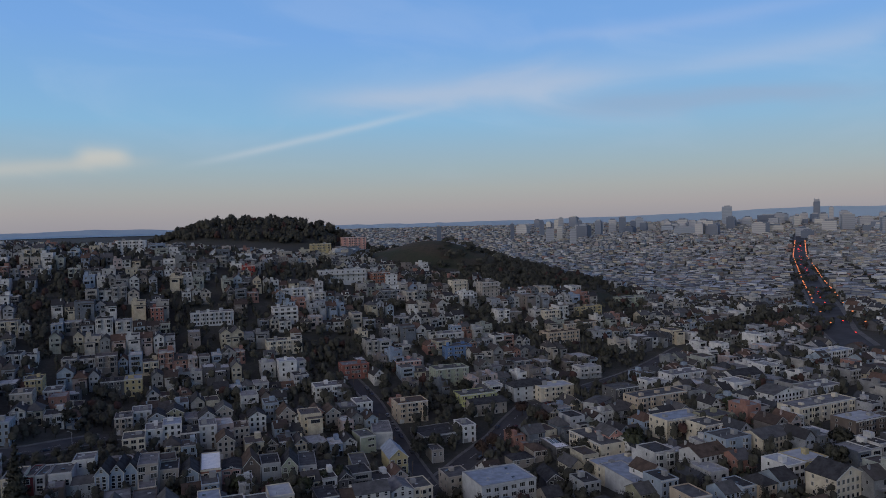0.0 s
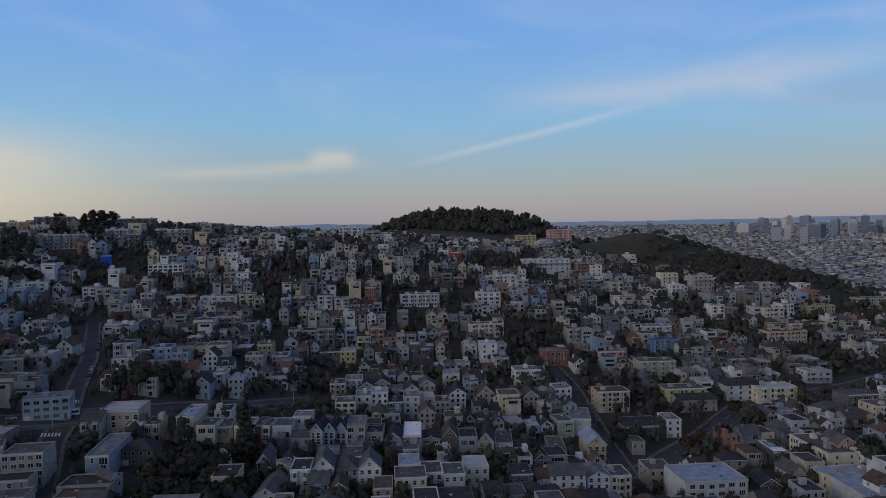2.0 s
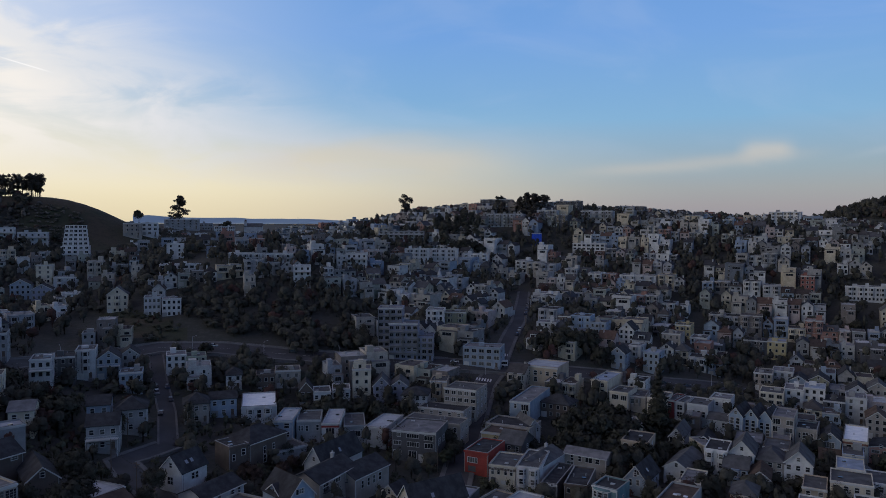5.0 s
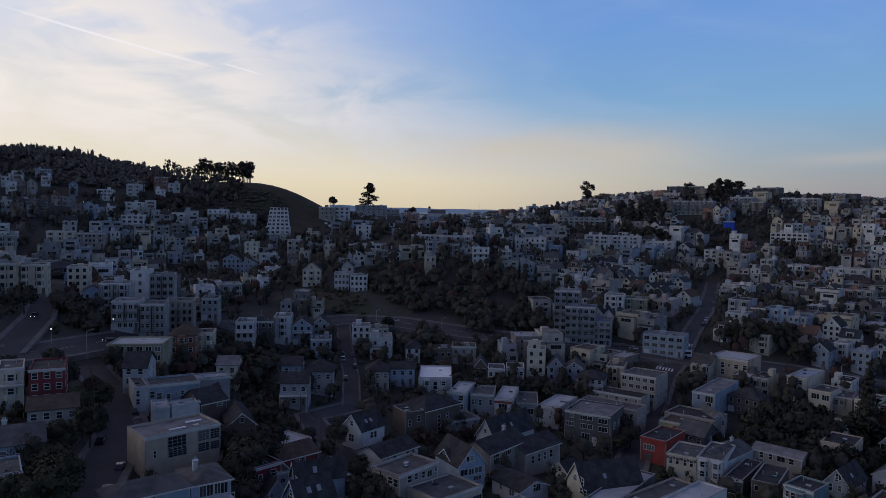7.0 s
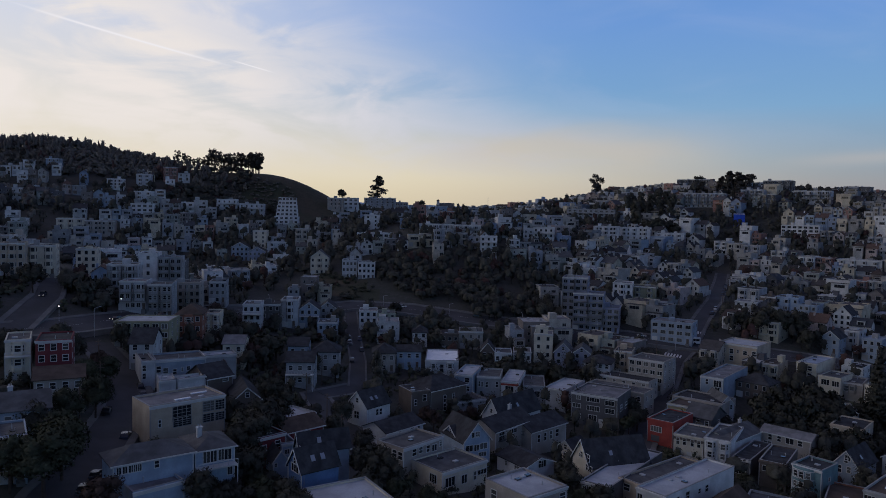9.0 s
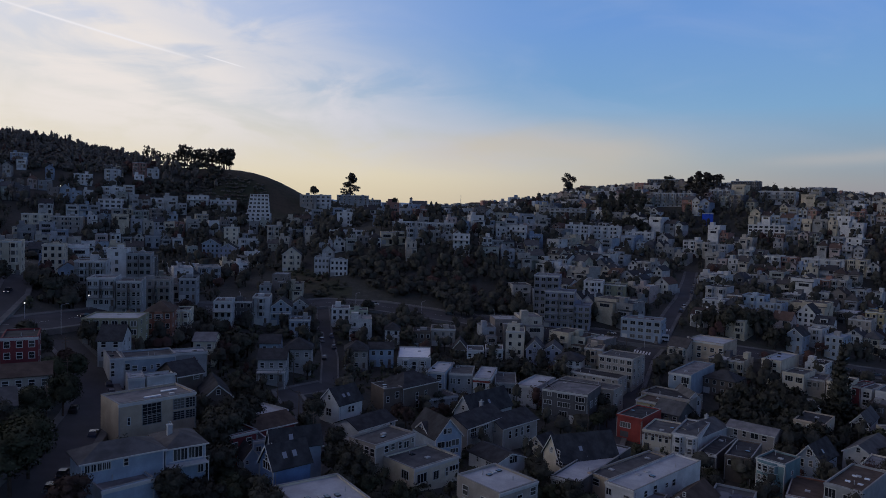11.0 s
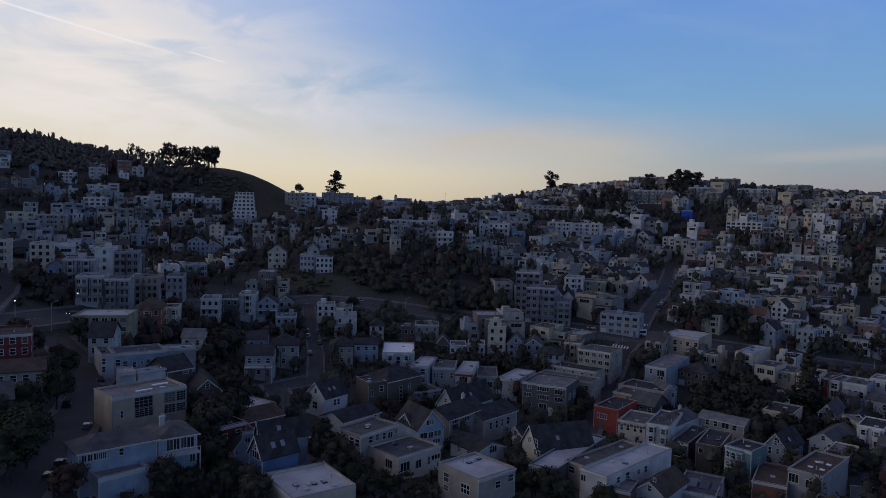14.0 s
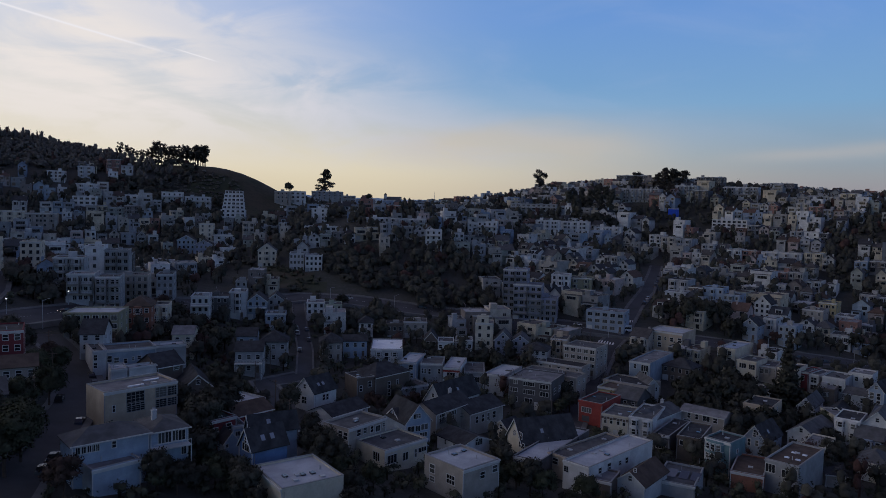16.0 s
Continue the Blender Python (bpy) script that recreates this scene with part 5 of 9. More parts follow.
house(-157.9, 59.7, 94.6, 17.0, 10.3, 9, "flat", "tan", "roof_light", base=32.9, strips=2, vents=1, label='modern tan stucco house with a tall glazed panel and skylight strips', wins=(('f', -1.5, 5.5, 4.0, 3.0, 'grid'), ('f', -1.4, 4.1, 4.0, 1.8, 'grid'), ('f', 4.6, 6.3, 2.5, 2.2, 'grid'), ('f', 7.4, 6.3, 2.3, 2.1, 'grid'), ('f', 4.6, 3.9, 2.5, 1.8, 'grid'), ('f', 7.4, 3.9, 2.3, 1.7, 'grid'), ('f', -6.4, 4.7, 0.4, 1.5, '')))
house(-132.4, 105.7, 100.3, 13.4, 8.8, 7, "flat", "taupe", "roof_grey", base=23.8, label='taupe stucco house with a flat greenish tar roof', wins=(('f', -3.2, 5.1, 1.3, 1.5, ''), ('f', -1.0, 5.2, 1.2, 1.4, ''), ('f', 1.5, 4.9, 1.0, 1.5, ''), ('f', 3.7, 4.6, 1.6, 1.5, 'v'), ('f', 5.9, 5.3, 0.8, 1.0, ''), ('f', -1.3, 3.1, 1.2, 1.1, ''), ('l', 5.7, 5.3, 1.3, 1.2, ''), ('l', 2.8, 5.1, 1.3, 1.5, ''), ('l', 1.0, 4.8, 1.3, 1.7, '')))
house(-104.6, 133.9, 13.9, 7.1, 31.4, 4.5, "flat", "dark", "roof_white", base=18.9, vents=4, label='dark house with a long pale flat roof', wins=(('f', -2.6, 2.5, 0.9, 1.4, 'v'), ('f', -1.0, 2.4, 1.2, 1.6, 'v'), ('f', 1.7, 2.7, 2.2, 1.3, 'v')))
house(-101.2, 142.0, 0.7, 6.0, 25.2, 5.5, "flat", "tan", "roof_grey", base=17.9, label='orange-tan house with a grey flat roof', wins=(('f', -0.8, 3.5, 1.7, 1.5, ''),))
house(-152.7, 85.6, 95.6, 10.3, 9.0, 5, "side", "darkred", "roof_brown", base=27.8, rise=2, label='dark red house under a brown pitched roof', wins=(('f', -0.8, 3.9, 0.9, 0.7, ''), ('f', 0.7, 3.7, 1.1, 0.8, '')))
house(-77.5, 157.1, 19.5, 9.2, 14.5, 3, "flat", "grey", "roof_grey", base=16.8, panels=3, label='low grey house with solar panels on its roof', wins=())
house(-121.5, 133.4, 85.9, 9.1, 11.1, 4, "front", "white", "roof_dark", base=19.5, rise=1.6, label='small white house with a low dark gabled roof', wins=(('f', 0.7, 3.3, 2.3, 1.6, 'v'), ('l', 7.5, 2.4, 0.7, 1.2, ''), ('l', 3.3, 2.1, 1.8, 1.4, '')))
house(-135.6, 125.0, 81.0, 7.8, 12.0, 6.5, "front", "lightblue", "roof_dark", base=20.9, label='light blue gabled Victorian house with white trim', rise=4.4, wins=(('f', -0.4, 7.3, 2.3, 1.3, 'v'), ('f', -2.3, 3.9, 2.1, 1.5, 'v'), ('f', -0.1, 3.8, 1.4, 1.5, 'v'), ('f', 2.0, 4.0, 2.1, 1.5, 'v'), ('f', 1.7, 2.1, 2.3, 1.1, 'v')))
house(-116.9, 143.3, -20.4, 8.7, 16.7, 6, "front", "cream", "roof_dark", base=17.7, lights=2, label='cream gabled house with a steep dark roof', rise=5.4, wins=(('f', 3.0, 7.1, 2.0, 1.6, ''), ('f', -0.6, 6.9, 0.9, 1.0, ''), ('f', 3.9, 4.8, 2.9, 1.4, '')))
house(-162.2, 89.8, 104.3, 8.6, 9.0, 5, "flat", "lightgrey", "roof_white", base=27.6, vents=1, wins=())
house(-181.6, 38.3, 78, 10.2, 10, 6.5, "side", "taupe", "roof_brown", base=38.8, rise=2)
house(-143.3, 122.6, -8.9, 6.6, 3.2, 6, "front", "lightblue", "roof_dark", base=21.2, rise=2.4, label='light blue cross gable with two small windows', wins=(('f', -1.6, 5.4, 0.9, 1.1, ''), ('f', 0.9, 5.5, 1.2, 1.1, '')))
house(-152.3, 114.5, 99.5, 13.5, 9.0, 4.5, "side", "lightgrey", "roof_dark", base=23.6, rise=2, label='long low pale house under a dark pitched roof', wins=(('f', -2.0, 2.5, 1.0, 1.5, ''), ('f', 2.7, 2.8, 1.1, 1.3, ''), ('f', 5.0, 2.6, 0.9, 1.4, '')))
house(-70.3, 180.1, 18.3, 7.9, 15.9, 4, "flat", "brick", "roof_brown", base=14.8, vents=1, wins=())
house(-176.5, 81.2, 73.9, 7.0, 15.0, 5, "front", "brown", "roof_dark", base=30.3, rise=3.0, wins=())
house(-63.9, 185.3, 3.4, 8.1, 20.1, 8, "flat", "grey", "roof_brown", base=14.3, vents=2, lights=0, sky4=True, label='blue-grey house with white-trimmed windows and skylights in its roof', wins=(('f', -2.7, 5.3, 2.3, 2.1, 'v'), ('f', 1.4, 4.9, 2.5, 1.9, 'v')))
house(-127.6, 149.4, 4.1, 6.9, 6.0, 4.5, "front", "cream", "roof_dark", base=17.5, rise=3, label='small cream gabled wing with a dark roof', wins=(('f', -2.2, 2.6, 0.8, 1.4, ''), ('f', 0.2, 2.6, 1.6, 1.6, '')))
house(-186.4, 63.9, 78.1, 3.9, 7.7, 6, "flat", "lightgrey", "roof_white", base=34.1, vents=3, wins=())
house(-196.1, 39.7, 76, 7.8, 13, 11, "flat", "darkred", "roof_dark", base=40.3, bays=0, cols=3, label='dark red flat-roofed apartment house with bays')
house(-199.1, 32.5, 80, 5.4, 12, 10, "flat", "cream", "roof_grey", base=41.7, bays=1, deck=True)
house(-189.1, 71.1, 92.4, 7.5, 4.0, 6, "flat", "white", "roof_white", base=33.4, vents=1, wins=())
house(-169.5, 110.3, 12.6, 7.4, 9.3, 6, "front", "white", "roof_dark", base=24.9, lights=4, label='white gabled house with skylights in its dark steep roof', rise=3.8, wins=(('f', -0.2, 2.4, 1.8, 1.9, ''), ('r', 4.1, 3.2, 0.9, 1.6, ''), ('r', 5.5, 3.1, 0.9, 1.6, '')))
house(-141.9, 144.4, 100.3, 17.5, 10.0, 7, "side", "taupe", "roof_dark", base=19.3, rise=2.5, chimney=(0.35, 0.6, 'lightgrey'), label='taupe house with small black balconies under a dark roof', wins=(('f', -6.0, 4.3, 2.4, 2.3, 'b'), ('f', -0.8, 5.1, 3.3, 1.2, 'v'), ('f', 4.7, 3.8, 2.6, 2.4, 'b')))
house(-81.7, 186.7, 0.5, 7.2, 9.2, 9, "flat", "teal", "roof_dark", base=14.2, bow=True, label='teal house with a rounded white-trimmed bay front', wins=(('r', 4.4, 6.0, 1.0, 0.9, ''), ('r', 4.7, 3.2, 1.0, 0.8, '')))
house(-192.1, 72.0, 97.6, 8.6, 7.0, 4, "flat", "dark", "roof_grey", base=33.6, wins=(('f', -2.6, 2.8, 0.9, 0.8, ''), ('f', -0.8, 2.8, 1.4, 0.8, ''), ('f', 1.0, 2.7, 1.1, 0.8, ''), ('f', 2.7, 2.8, 1.0, 0.8, '')))
house(-189.5, 78.9, 100.2, 7.7, 10.0, 7, "side", "brown", "roof_dark", base=32.0, rise=3, wins=(('f', 1.7, 5.6, 1.6, 0.9, ''),))
house(-199.4, 62.9, 81.7, 3.3, 14.0, 7, "flat", "lightgrey", "roof_grey", base=35.9, wins=(('f', -1.0, 4.9, 0.8, 1.5, ''), ('f', -1.0, 2.8, 0.8, 1.4, '')))
house(-139.6, 155.8, 94.7, 15.5, 10.0, 6.5, "side", "taupe", "roof_dark", base=17.9, rise=2.5, label='taupe house with a row of tall narrow windows', wins=(('f', -4.6, 3.2, 1.0, 2.0, ''), ('f', -1.8, 3.1, 1.0, 2.2, ''), ('f', 0.8, 3.1, 1.1, 2.2, ''), ('f', 3.6, 3.2, 1.4, 2.1, '')))
house(-92.2, 190.5, 16.0, 6.6, 16.2, 6.5, "flat", "brown", "roof_dark", base=14.0, vents=3, wins=(('f', -1.4, 4.4, 2.1, 1.3, 'v'), ('f', 1.9, 3.3, 1.3, 2.2, 'v')))
house(-200.3, 71.9, 80.0, 13.2, 9.9, 7, "flat", "bluegrey", "roof_grey", base=35.4, label='blue-grey flat-roofed house with white-framed windows', wins=(('f', -5.8, 4.1, 1.1, 1.7, ''), ('f', -4.0, 3.5, 1.2, 1.7, ''), ('f', -1.6, 3.4, 0.9, 1.3, ''), ('f', 0.4, 4.0, 0.4, 1.0, ''), ('f', 2.0, 4.2, 0.9, 1.0, ''), ('f', 5.9, 3.8, 0.9, 1.8, '')))
house(-58.1, 206.7, 36.0, 5.0, 8.0, 3.5, "side", "taupe", "roof_dark", base=12.7, rise=2, wins=())
house(-100.6, 189.9, 12.1, 4.8, 19.3, 5, "flat", "dark", "roof_dark", base=14.2, wins=(('f', -0.1, 1.4, 2.7, 1.8, 'v'),))
house(-108.3, 190.8, 17.8, 7.0, 17.2, 8, "flat", "white", "roof_grey", base=14.3, bays=2, label='white Victorian house with two ornate bays', wins=(('r', 14.0, 3.1, 1.7, 2.2, ''),))
house(-159.3, 151.4, 7.7, 7.2, 19.9, 4.5, "front", "lightgrey", "roof_dark", base=19.0, lights=1, label='pale gabled house with a broad dark roof', rise=5.2, wins=())
house(-116.1, 188.8, 17.7, 8.3, 13.2, 7, "flat", "cream", "roof_grey", base=14.6, band='brown', label='cream Edwardian house with a red-brown roof edge', wins=(('f', -3.0, 4.6, 0.8, 1.9, ''), ('f', -1.1, 4.7, 0.8, 1.9, ''), ('f', 1.1, 4.7, 0.8, 1.9, ''), ('f', 2.9, 4.7, 0.8, 1.9, ''), ('f', -2.8, 1.9, 1.5, 1.7, 'g2'), ('f', 0.7, 1.7, 2.2, 1.2, 'g')))
house(-212.5, 64.7, 60, 6.4, 11, 8, "side", "lightgrey", "roof_dark", base=38.0, rise=3.5)
house(-177.0, 137.8, 81.4, 6.4, 9.0, 7, "flat", "brown", "roof_dark", base=22.0, wins=(('f', -1.8, 3.2, 0.8, 1.8, ''), ('f', 1.4, 4.3, 1.2, 1.8, '')))
house(-83.4, 213.5, 2.6, 6.7, 12.9, 5, "front", "bluegrey", "roof_dark", base=12.9, lights=2, label='blue-grey gabled cottage with white trim', rise=4.1, wins=(('f', 0.4, 6.5, 1.4, 1.5, 'v'), ('f', 0.8, 3.3, 0.9, 1.6, ''), ('f', -1.5, 2.9, 0.8, 2.0, '')))
house(-213.6, 86.9, 77.4, 12.0, 6.6, 5, "flat", "grey", "roof_white", base=34.5, vents=3, wins=())
house(-176.8, 148.9, 96.4, 16.1, 12.0, 8, "hip", "brown", "roof_dark", base=21.1, rise=3.4, lights=3, label='brown house with a dark hip roof and skylights', wins=(('f', -1.9, 3.6, 1.0, 2.2, ''), ('f', -1.8, 1.0, 1.0, 2.2, ''), ('f', 2.1, 4.1, 0.8, 1.7, '')))
house(-107.7, 205.5, 92.6, 18.0, 9.0, 7, "side", "white", "roof_grey", base=14.0, rise=2, chimney=(0.3, 0.5, 'lightgrey'), label='white rear wing under a grey pitched roof', wins=())
house(-129.4, 194.1, 10.5, 8.2, 15.3, 7, "flat", "red", "roof_dark", base=15.0, label='bright red corner house with a dark flat roof', wins=(('f', -1.2, 3.8, 3.3, 1.6, 'v'), ('f', -1.4, 0.8, 2.7, 1.8, 'g2')))
house(-205.3, 110.9, 56, 8.7, 10, 7.5, "side", "grey", "roof_dark", base=29.1, rise=2.4, deck=True)
house(-176.4, 156.9, 80.6, 13.1, 9.0, 3, "flat", "grey", "roof_grey", base=20.3, vents=0, wins=())
house(-101.1, 215.2, 6.8, 14.0, 7.0, 7.5, "side", "taupe", "roof_light", base=13.7, rise=1.4, label='long taupe house with a low pale roof', wins=(('f', -4.3, 5.5, 1.0, 1.6, ''), ('f', -1.7, 5.5, 1.0, 1.6, ''), ('f', 1.3, 5.5, 2.2, 1.6, 'v'), ('f', 4.2, 5.5, 1.3, 1.5, ''), ('f', -4.9, 3.1, 2.1, 1.8, 'v')))
house(-229.1, 69.4, 58, 16.2, 13, 8, "flat", "olive", "roof_white", base=41.3, cols=6, style='wide', label='long olive flat-roofed building with a white roof by the road')
house(-150.6, 188.3, 21.2, 15.3, 15.6, 9.5, "flat", "dark", "roof_light", base=16.7, label='dark grey three-storey apartment block over a white garage door', wins=(('f', -5.2, 7.9, 1.2, 1.2, 'v'), ('f', -0.3, 7.7, 4.1, 1.3, 'v'), ('f', 5.2, 7.3, 2.9, 1.5, 'v'), ('f', -5.8, 5.1, 2.6, 1.3, 'v'), ('f', -0.2, 4.8, 4.1, 1.5, 'v'), ('f', 5.3, 4.7, 2.9, 1.5, 'v'), ('f', -5.7, 1.7, 2.6, 1.5, 'v'), ('f', -0.3, 0.4, 2.6, 2.9, 'v'), ('f', 4.3, -0.4, 5.2, 2.8, 'g'), ('r', 4.6, 4.9, 2.0, 2.0, ''), ('r', 9.9, 4.7, 2.0, 2.0, '')))
house(-223.3, 96.2, 58, 6.6, 10, 7, "side", "cream", "roof_light", base=34.0, rise=2)
house(-76.9, 231.6, 2.9, 7.9, 18.6, 5.5, "front", "white", "roof_grey", base=12.2, label='white gabled house with a grey roof', rise=2.4, wins=(('f', 1.9, 3.3, 1.0, 1.8, ''), ('r', 2.3, 3.3, 1.6, 1.8, ''), ('r', 6.5, 3.4, 1.7, 1.6, '')))
house(-217.9, 126.9, 56, 9.3, 10, 7.5, "hip", "grey", "roof_dark", base=28.6)
house(-168.3, 188.8, 19.9, 7.9, 18.1, 6.5, "flat", "lightgrey", "roof_white", base=17.9, wins=(('f', -2.1, 2.3, 0.9, 1.6, ''), ('f', 0.8, 2.9, 0.6, 1.0, ''), ('f', 2.8, 3.1, 0.9, 1.6, '')))
house(-190.6, 166.4, 37.0, 6.5, 17.1, 7, "flat", "lightblue", "roof_white", base=20.9, wins=(('f', 1.3, 4.9, 1.6, 1.6, ''), ('f', 1.7, 1.9, 1.0, 1.6, '')))
house(-179.8, 178.4, 38.0, 6.1, 19.3, 7, "flat", "white", "roof_white", base=19.1, band='red', label='narrow white house with a red band and pale roof', wins=(('f', -0.1, 3.8, 2.8, 2.0, 'v'),))
house(-134.0, 216.7, 12.1, 15.0, 11.7, 6, "flat", "yellow", "roof_brown", base=15.7, label='yellow house with a brown flat roof', wins=(('f', 1.6, 4.4, 0.6, 1.2, ''), ('f', 6.6, 4.0, 0.8, 1.5, '')))
house(-175.0, 185.5, 44.8, 7.5, 17.0, 6, "flat", "grey", "roof_grey", base=18.5, wins=(('f', 0.2, 2.7, 3.6, 2.0, 'v'), ('f', 0.1, 0.0, 2.8, 1.6, 'g')))
house(-186.3, 174.3, 43.5, 8.3, 13.2, 7, "flat", "grey", "roof_grey", base=20.1, wins=(('f', -3.2, 3.8, 0.6, 1.8, ''), ('f', -2.2, 3.8, 0.6, 1.8, ''), ('f', -0.6, 3.7, 0.8, 1.8, ''), ('f', 3.0, 3.9, 0.8, 1.8, '')))
house(-14.2, 255.1, 8, 7.9, 13, 10, "flat", "lightgrey", "roof_grey", base=7.2, cols=3)
house(-225.7, 120.4, 56, 6.8, 10, 7, "side", "bluegrey", "roof_dark", base=30.5, rise=2.2)
house(-241.1, 87.9, 62, 8.3, 12, 10, "hip", "brick", "roof_brown", base=39.0, label='orange brick house with bay windows and a brown hip roof', bays=1)
house(-69.4, 248.3, 8, 7.3, 13, 9, "flat", "white", "roof_dark", base=11.6, bays=2)
house(-22.6, 257.4, 8, 7.9, 13, 9, "flat", "white", "roof_grey", base=7.8, cols=3)
house(-156.8, 206.2, 14, 21.9, 9, 7, "flat", "taupe", "roof_grey", base=17.7, cols=6)
house(-62.3, 253.3, 8, 7.7, 13, 9, "front", "white", "roof_grey", base=11.0, rise=4)
house(-45.7, 256.9, 8, 8.3, 13, 9, "front", "white", "roof_grey", base=9.7, rise=4)
house(-53.9, 255.6, 8, 8.2, 13, 8, "hip", "taupe", "roof_grey", base=10.4, rise=3)
house(-31.4, 261.4, 8, 8.0, 13, 10, "flat", "cream", "roof_blue", base=8.4, cols=3, label='cream house with violet-blue roof patches')
house(-137.0, 225.9, 9.3, 17.4, 12.2, 5.5, "flat", "taupe", "roof_dark", base=16.5, wins=())
house(-219.2, 152.1, 57, 8.3, 10, 7, "hip", "taupe", "roof_dark", base=25.7, rise=3)
house(-130.0, 233.2, 54.7, 4.6, 12.0, 6, "front", "lightgrey", "roof_grey", base=15.6, rise=2.6, wins=(('f', -1.0, 4.2, 0.8, 1.4, ''), ('f', 1.4, 4.2, 0.6, 1.4, '')))
house(-6.2, 267.6, 8, 9.1, 13, 10, "flat", "cream", "roof_white", base=5.8, cols=3)
house(-249.1, 98.4, 62, 6.1, 10, 9, "flat", "cream", "roof_grey", base=38.3, bays=2)
house(-73.4, 259.0, 44.6, 7.2, 10.0, 7, "flat", "cream", "roof_light", base=11.8, deck=True, wins=(('f', -2.0, 4.2, 1.7, 1.8, 'v'),))
house(-208.7, 170.9, 51.1, 12.4, 21.4, 6, "flat", "lightgrey", "roof_snow", base=23.2, bays=2, label='pale Victorian house with a bright white flat roof and two bays', wins=(('f', 0.0, 2.2, 1.3, 2.8, ''),))
house(-163.7, 220.7, 14, 18.8, 9, 6, "flat", "taupe", "roof_dark", base=19.1, cols=5)
house(11.3, 275.5, 8, 8.5, 13, 7, "flat", "dark", "roof_dark", base=3.3, cols=3)
house(-221.6, 165.1, 57, 9.3, 9, 6.5, "side", "lightblue", "roof_dark", base=25.0, rise=1.8)
house(-87.4, 262.6, 8.2, 5.1, 15.0, 5.5, "front", "lightgrey", "roof_grey", base=13.2, rise=3, wins=(('f', -1.3, 3.1, 2.0, 2.1, 'v'), ('f', 2.1, 4.4, 0.8, 1.5, '')))
house(-101.4, 258.0, 34.4, 6.3, 12.0, 7, "flat", "cream", "roof_light", base=14.3, wins=(('f', -1.9, 3.9, 0.7, 1.6, ''), ('f', 0.5, 3.6, 1.6, 1.4, '')))
house(29.3, 278.9, 8, 14.1, 13, 8, "side", "white", "roof_grey", base=1.2, rise=2.4, cols=4)
house(-267.0, 86.2, 64, 8.3, 12, 12, "flat", "grey", "roof_grey", base=44.4, cols=5, balconies=2)
house(-141.8, 242.7, 12.2, 8.1, 28.5, 9, "flat", "bluegrey", "roof_light", base=17.8, label='blue-grey corner house with a pale flat roof', wins=(('f', -1.7, 6.8, 0.9, 1.7, ''), ('f', 2.1, 6.2, 2.7, 2.3, 'v'), ('f', 2.1, 3.8, 1.7, 2.3, 'v')))
house(-162.9, 232.5, 14, 13.6, 13, 11, "flat", "taupe", "roof_grey", base=19.7, cols=5, style='wide', side=3, label='beige corner apartment block with a flat roof')
house(-273.0, 78.5, 64, 9.2, 12, 10, "flat", "lightgrey", "roof_light", base=47.3, cols=5, style='wide', balconies=2)
house(-177.9, 222.5, 30, 10.1, 11, 8, "hip", "lightgrey", "roof_dark", base=20.4, rise=2.5)
house(42.0, 283.5, 8, 9.3, 13, 8, "front", "white", "roof_light", base=-1.1, rise=2.2)
house(-206.1, 199.8, 48, 6.7, 10, 7, "flat", "white", "roof_grey", base=22.5, cols=3)
house(-202.4, 206.5, 46, 7.1, 10, 7.5, "flat", "white", "roof_light", base=22.3, cols=3)
house(-212.2, 196.9, 48, 5.0, 10, 7, "front", "brown", "roof_dark", base=23.2, rise=3)
house(51.1, 285.5, 8, 8.4, 13, 9, "flat", "cream", "roof_grey", base=-2.4, bays=1)
house(86.2, 278.0, 9.5, 25.5, 20.0, 12, "flat", "lightgrey", "roof_blue", base=-4.4, vents=6, label='large pale grey apartment building with a bluish roof and roof cabins', name='apartment_building', category='apartment building', wins=(('f', -9.7, 9.6, 1.9, 1.6, 'v'), ('f', -6.0, 9.4, 1.9, 1.6, 'v'), ('f', -1.9, 9.3, 2.1, 1.6, 'v'), ('f', 2.1, 9.5, 2.3, 1.6, 'v'), ('f', 6.1, 9.7, 2.3, 1.6, 'v'), ('f', 10.4, 9.4, 2.4, 1.8, 'v'), ('f', -9.7, 6.5, 1.9, 1.6, 'v'), ('f', -6.0, 6.2, 1.9, 1.6, 'v'), ('f', -2.0, 6.2, 2.1, 1.6, 'v'), ('f', 2.1, 6.4, 2.3, 1.6, 'v'), ('f', 6.1, 6.6, 2.3, 1.6, 'v'), ('f', 10.4, 6.3, 2.4, 1.8, 'v')))
house(-134.8, 258.1, 6, 11.9, 10, 6, "hip", "brown", "roof_dark", base=18.6, rise=3)
house(-265.7, 120.7, 60, 6.9, 12, 10, "flat", "lightgrey", "roof_grey", base=37.2, deck=True, cols=3)
house(-193.7, 220.8, 40, 6.9, 11, 8, "front", "lavender", "roof_grey", base=22.1, rise=3.6)
house(-188.8, 226.1, 38, 6.6, 11, 8, "front", "lavender", "roof_grey", base=21.9, rise=2.4)
house(-201.9, 217.8, 42, 7.5, 10, 13, "flat", "cream", "roof_light", base=23.1, cols=2, side=3, bays=0, label='tall cream house with a square belvedere on its roof')
house(-178.1, 238.4, 30, 7.0, 11, 9, "flat", "tan", "roof_grey", base=21.8, bays=1)
house(-280.7, 100.2, 64, 10.5, 12, 11, "flat", "taupe", "roof_grey", base=44.2, cols=5, balconies=2)
house(-257.9, 150.0, 57, 8.2, 10, 7, "flat", "bluegrey", "roof_grey", base=31.7, cols=3)
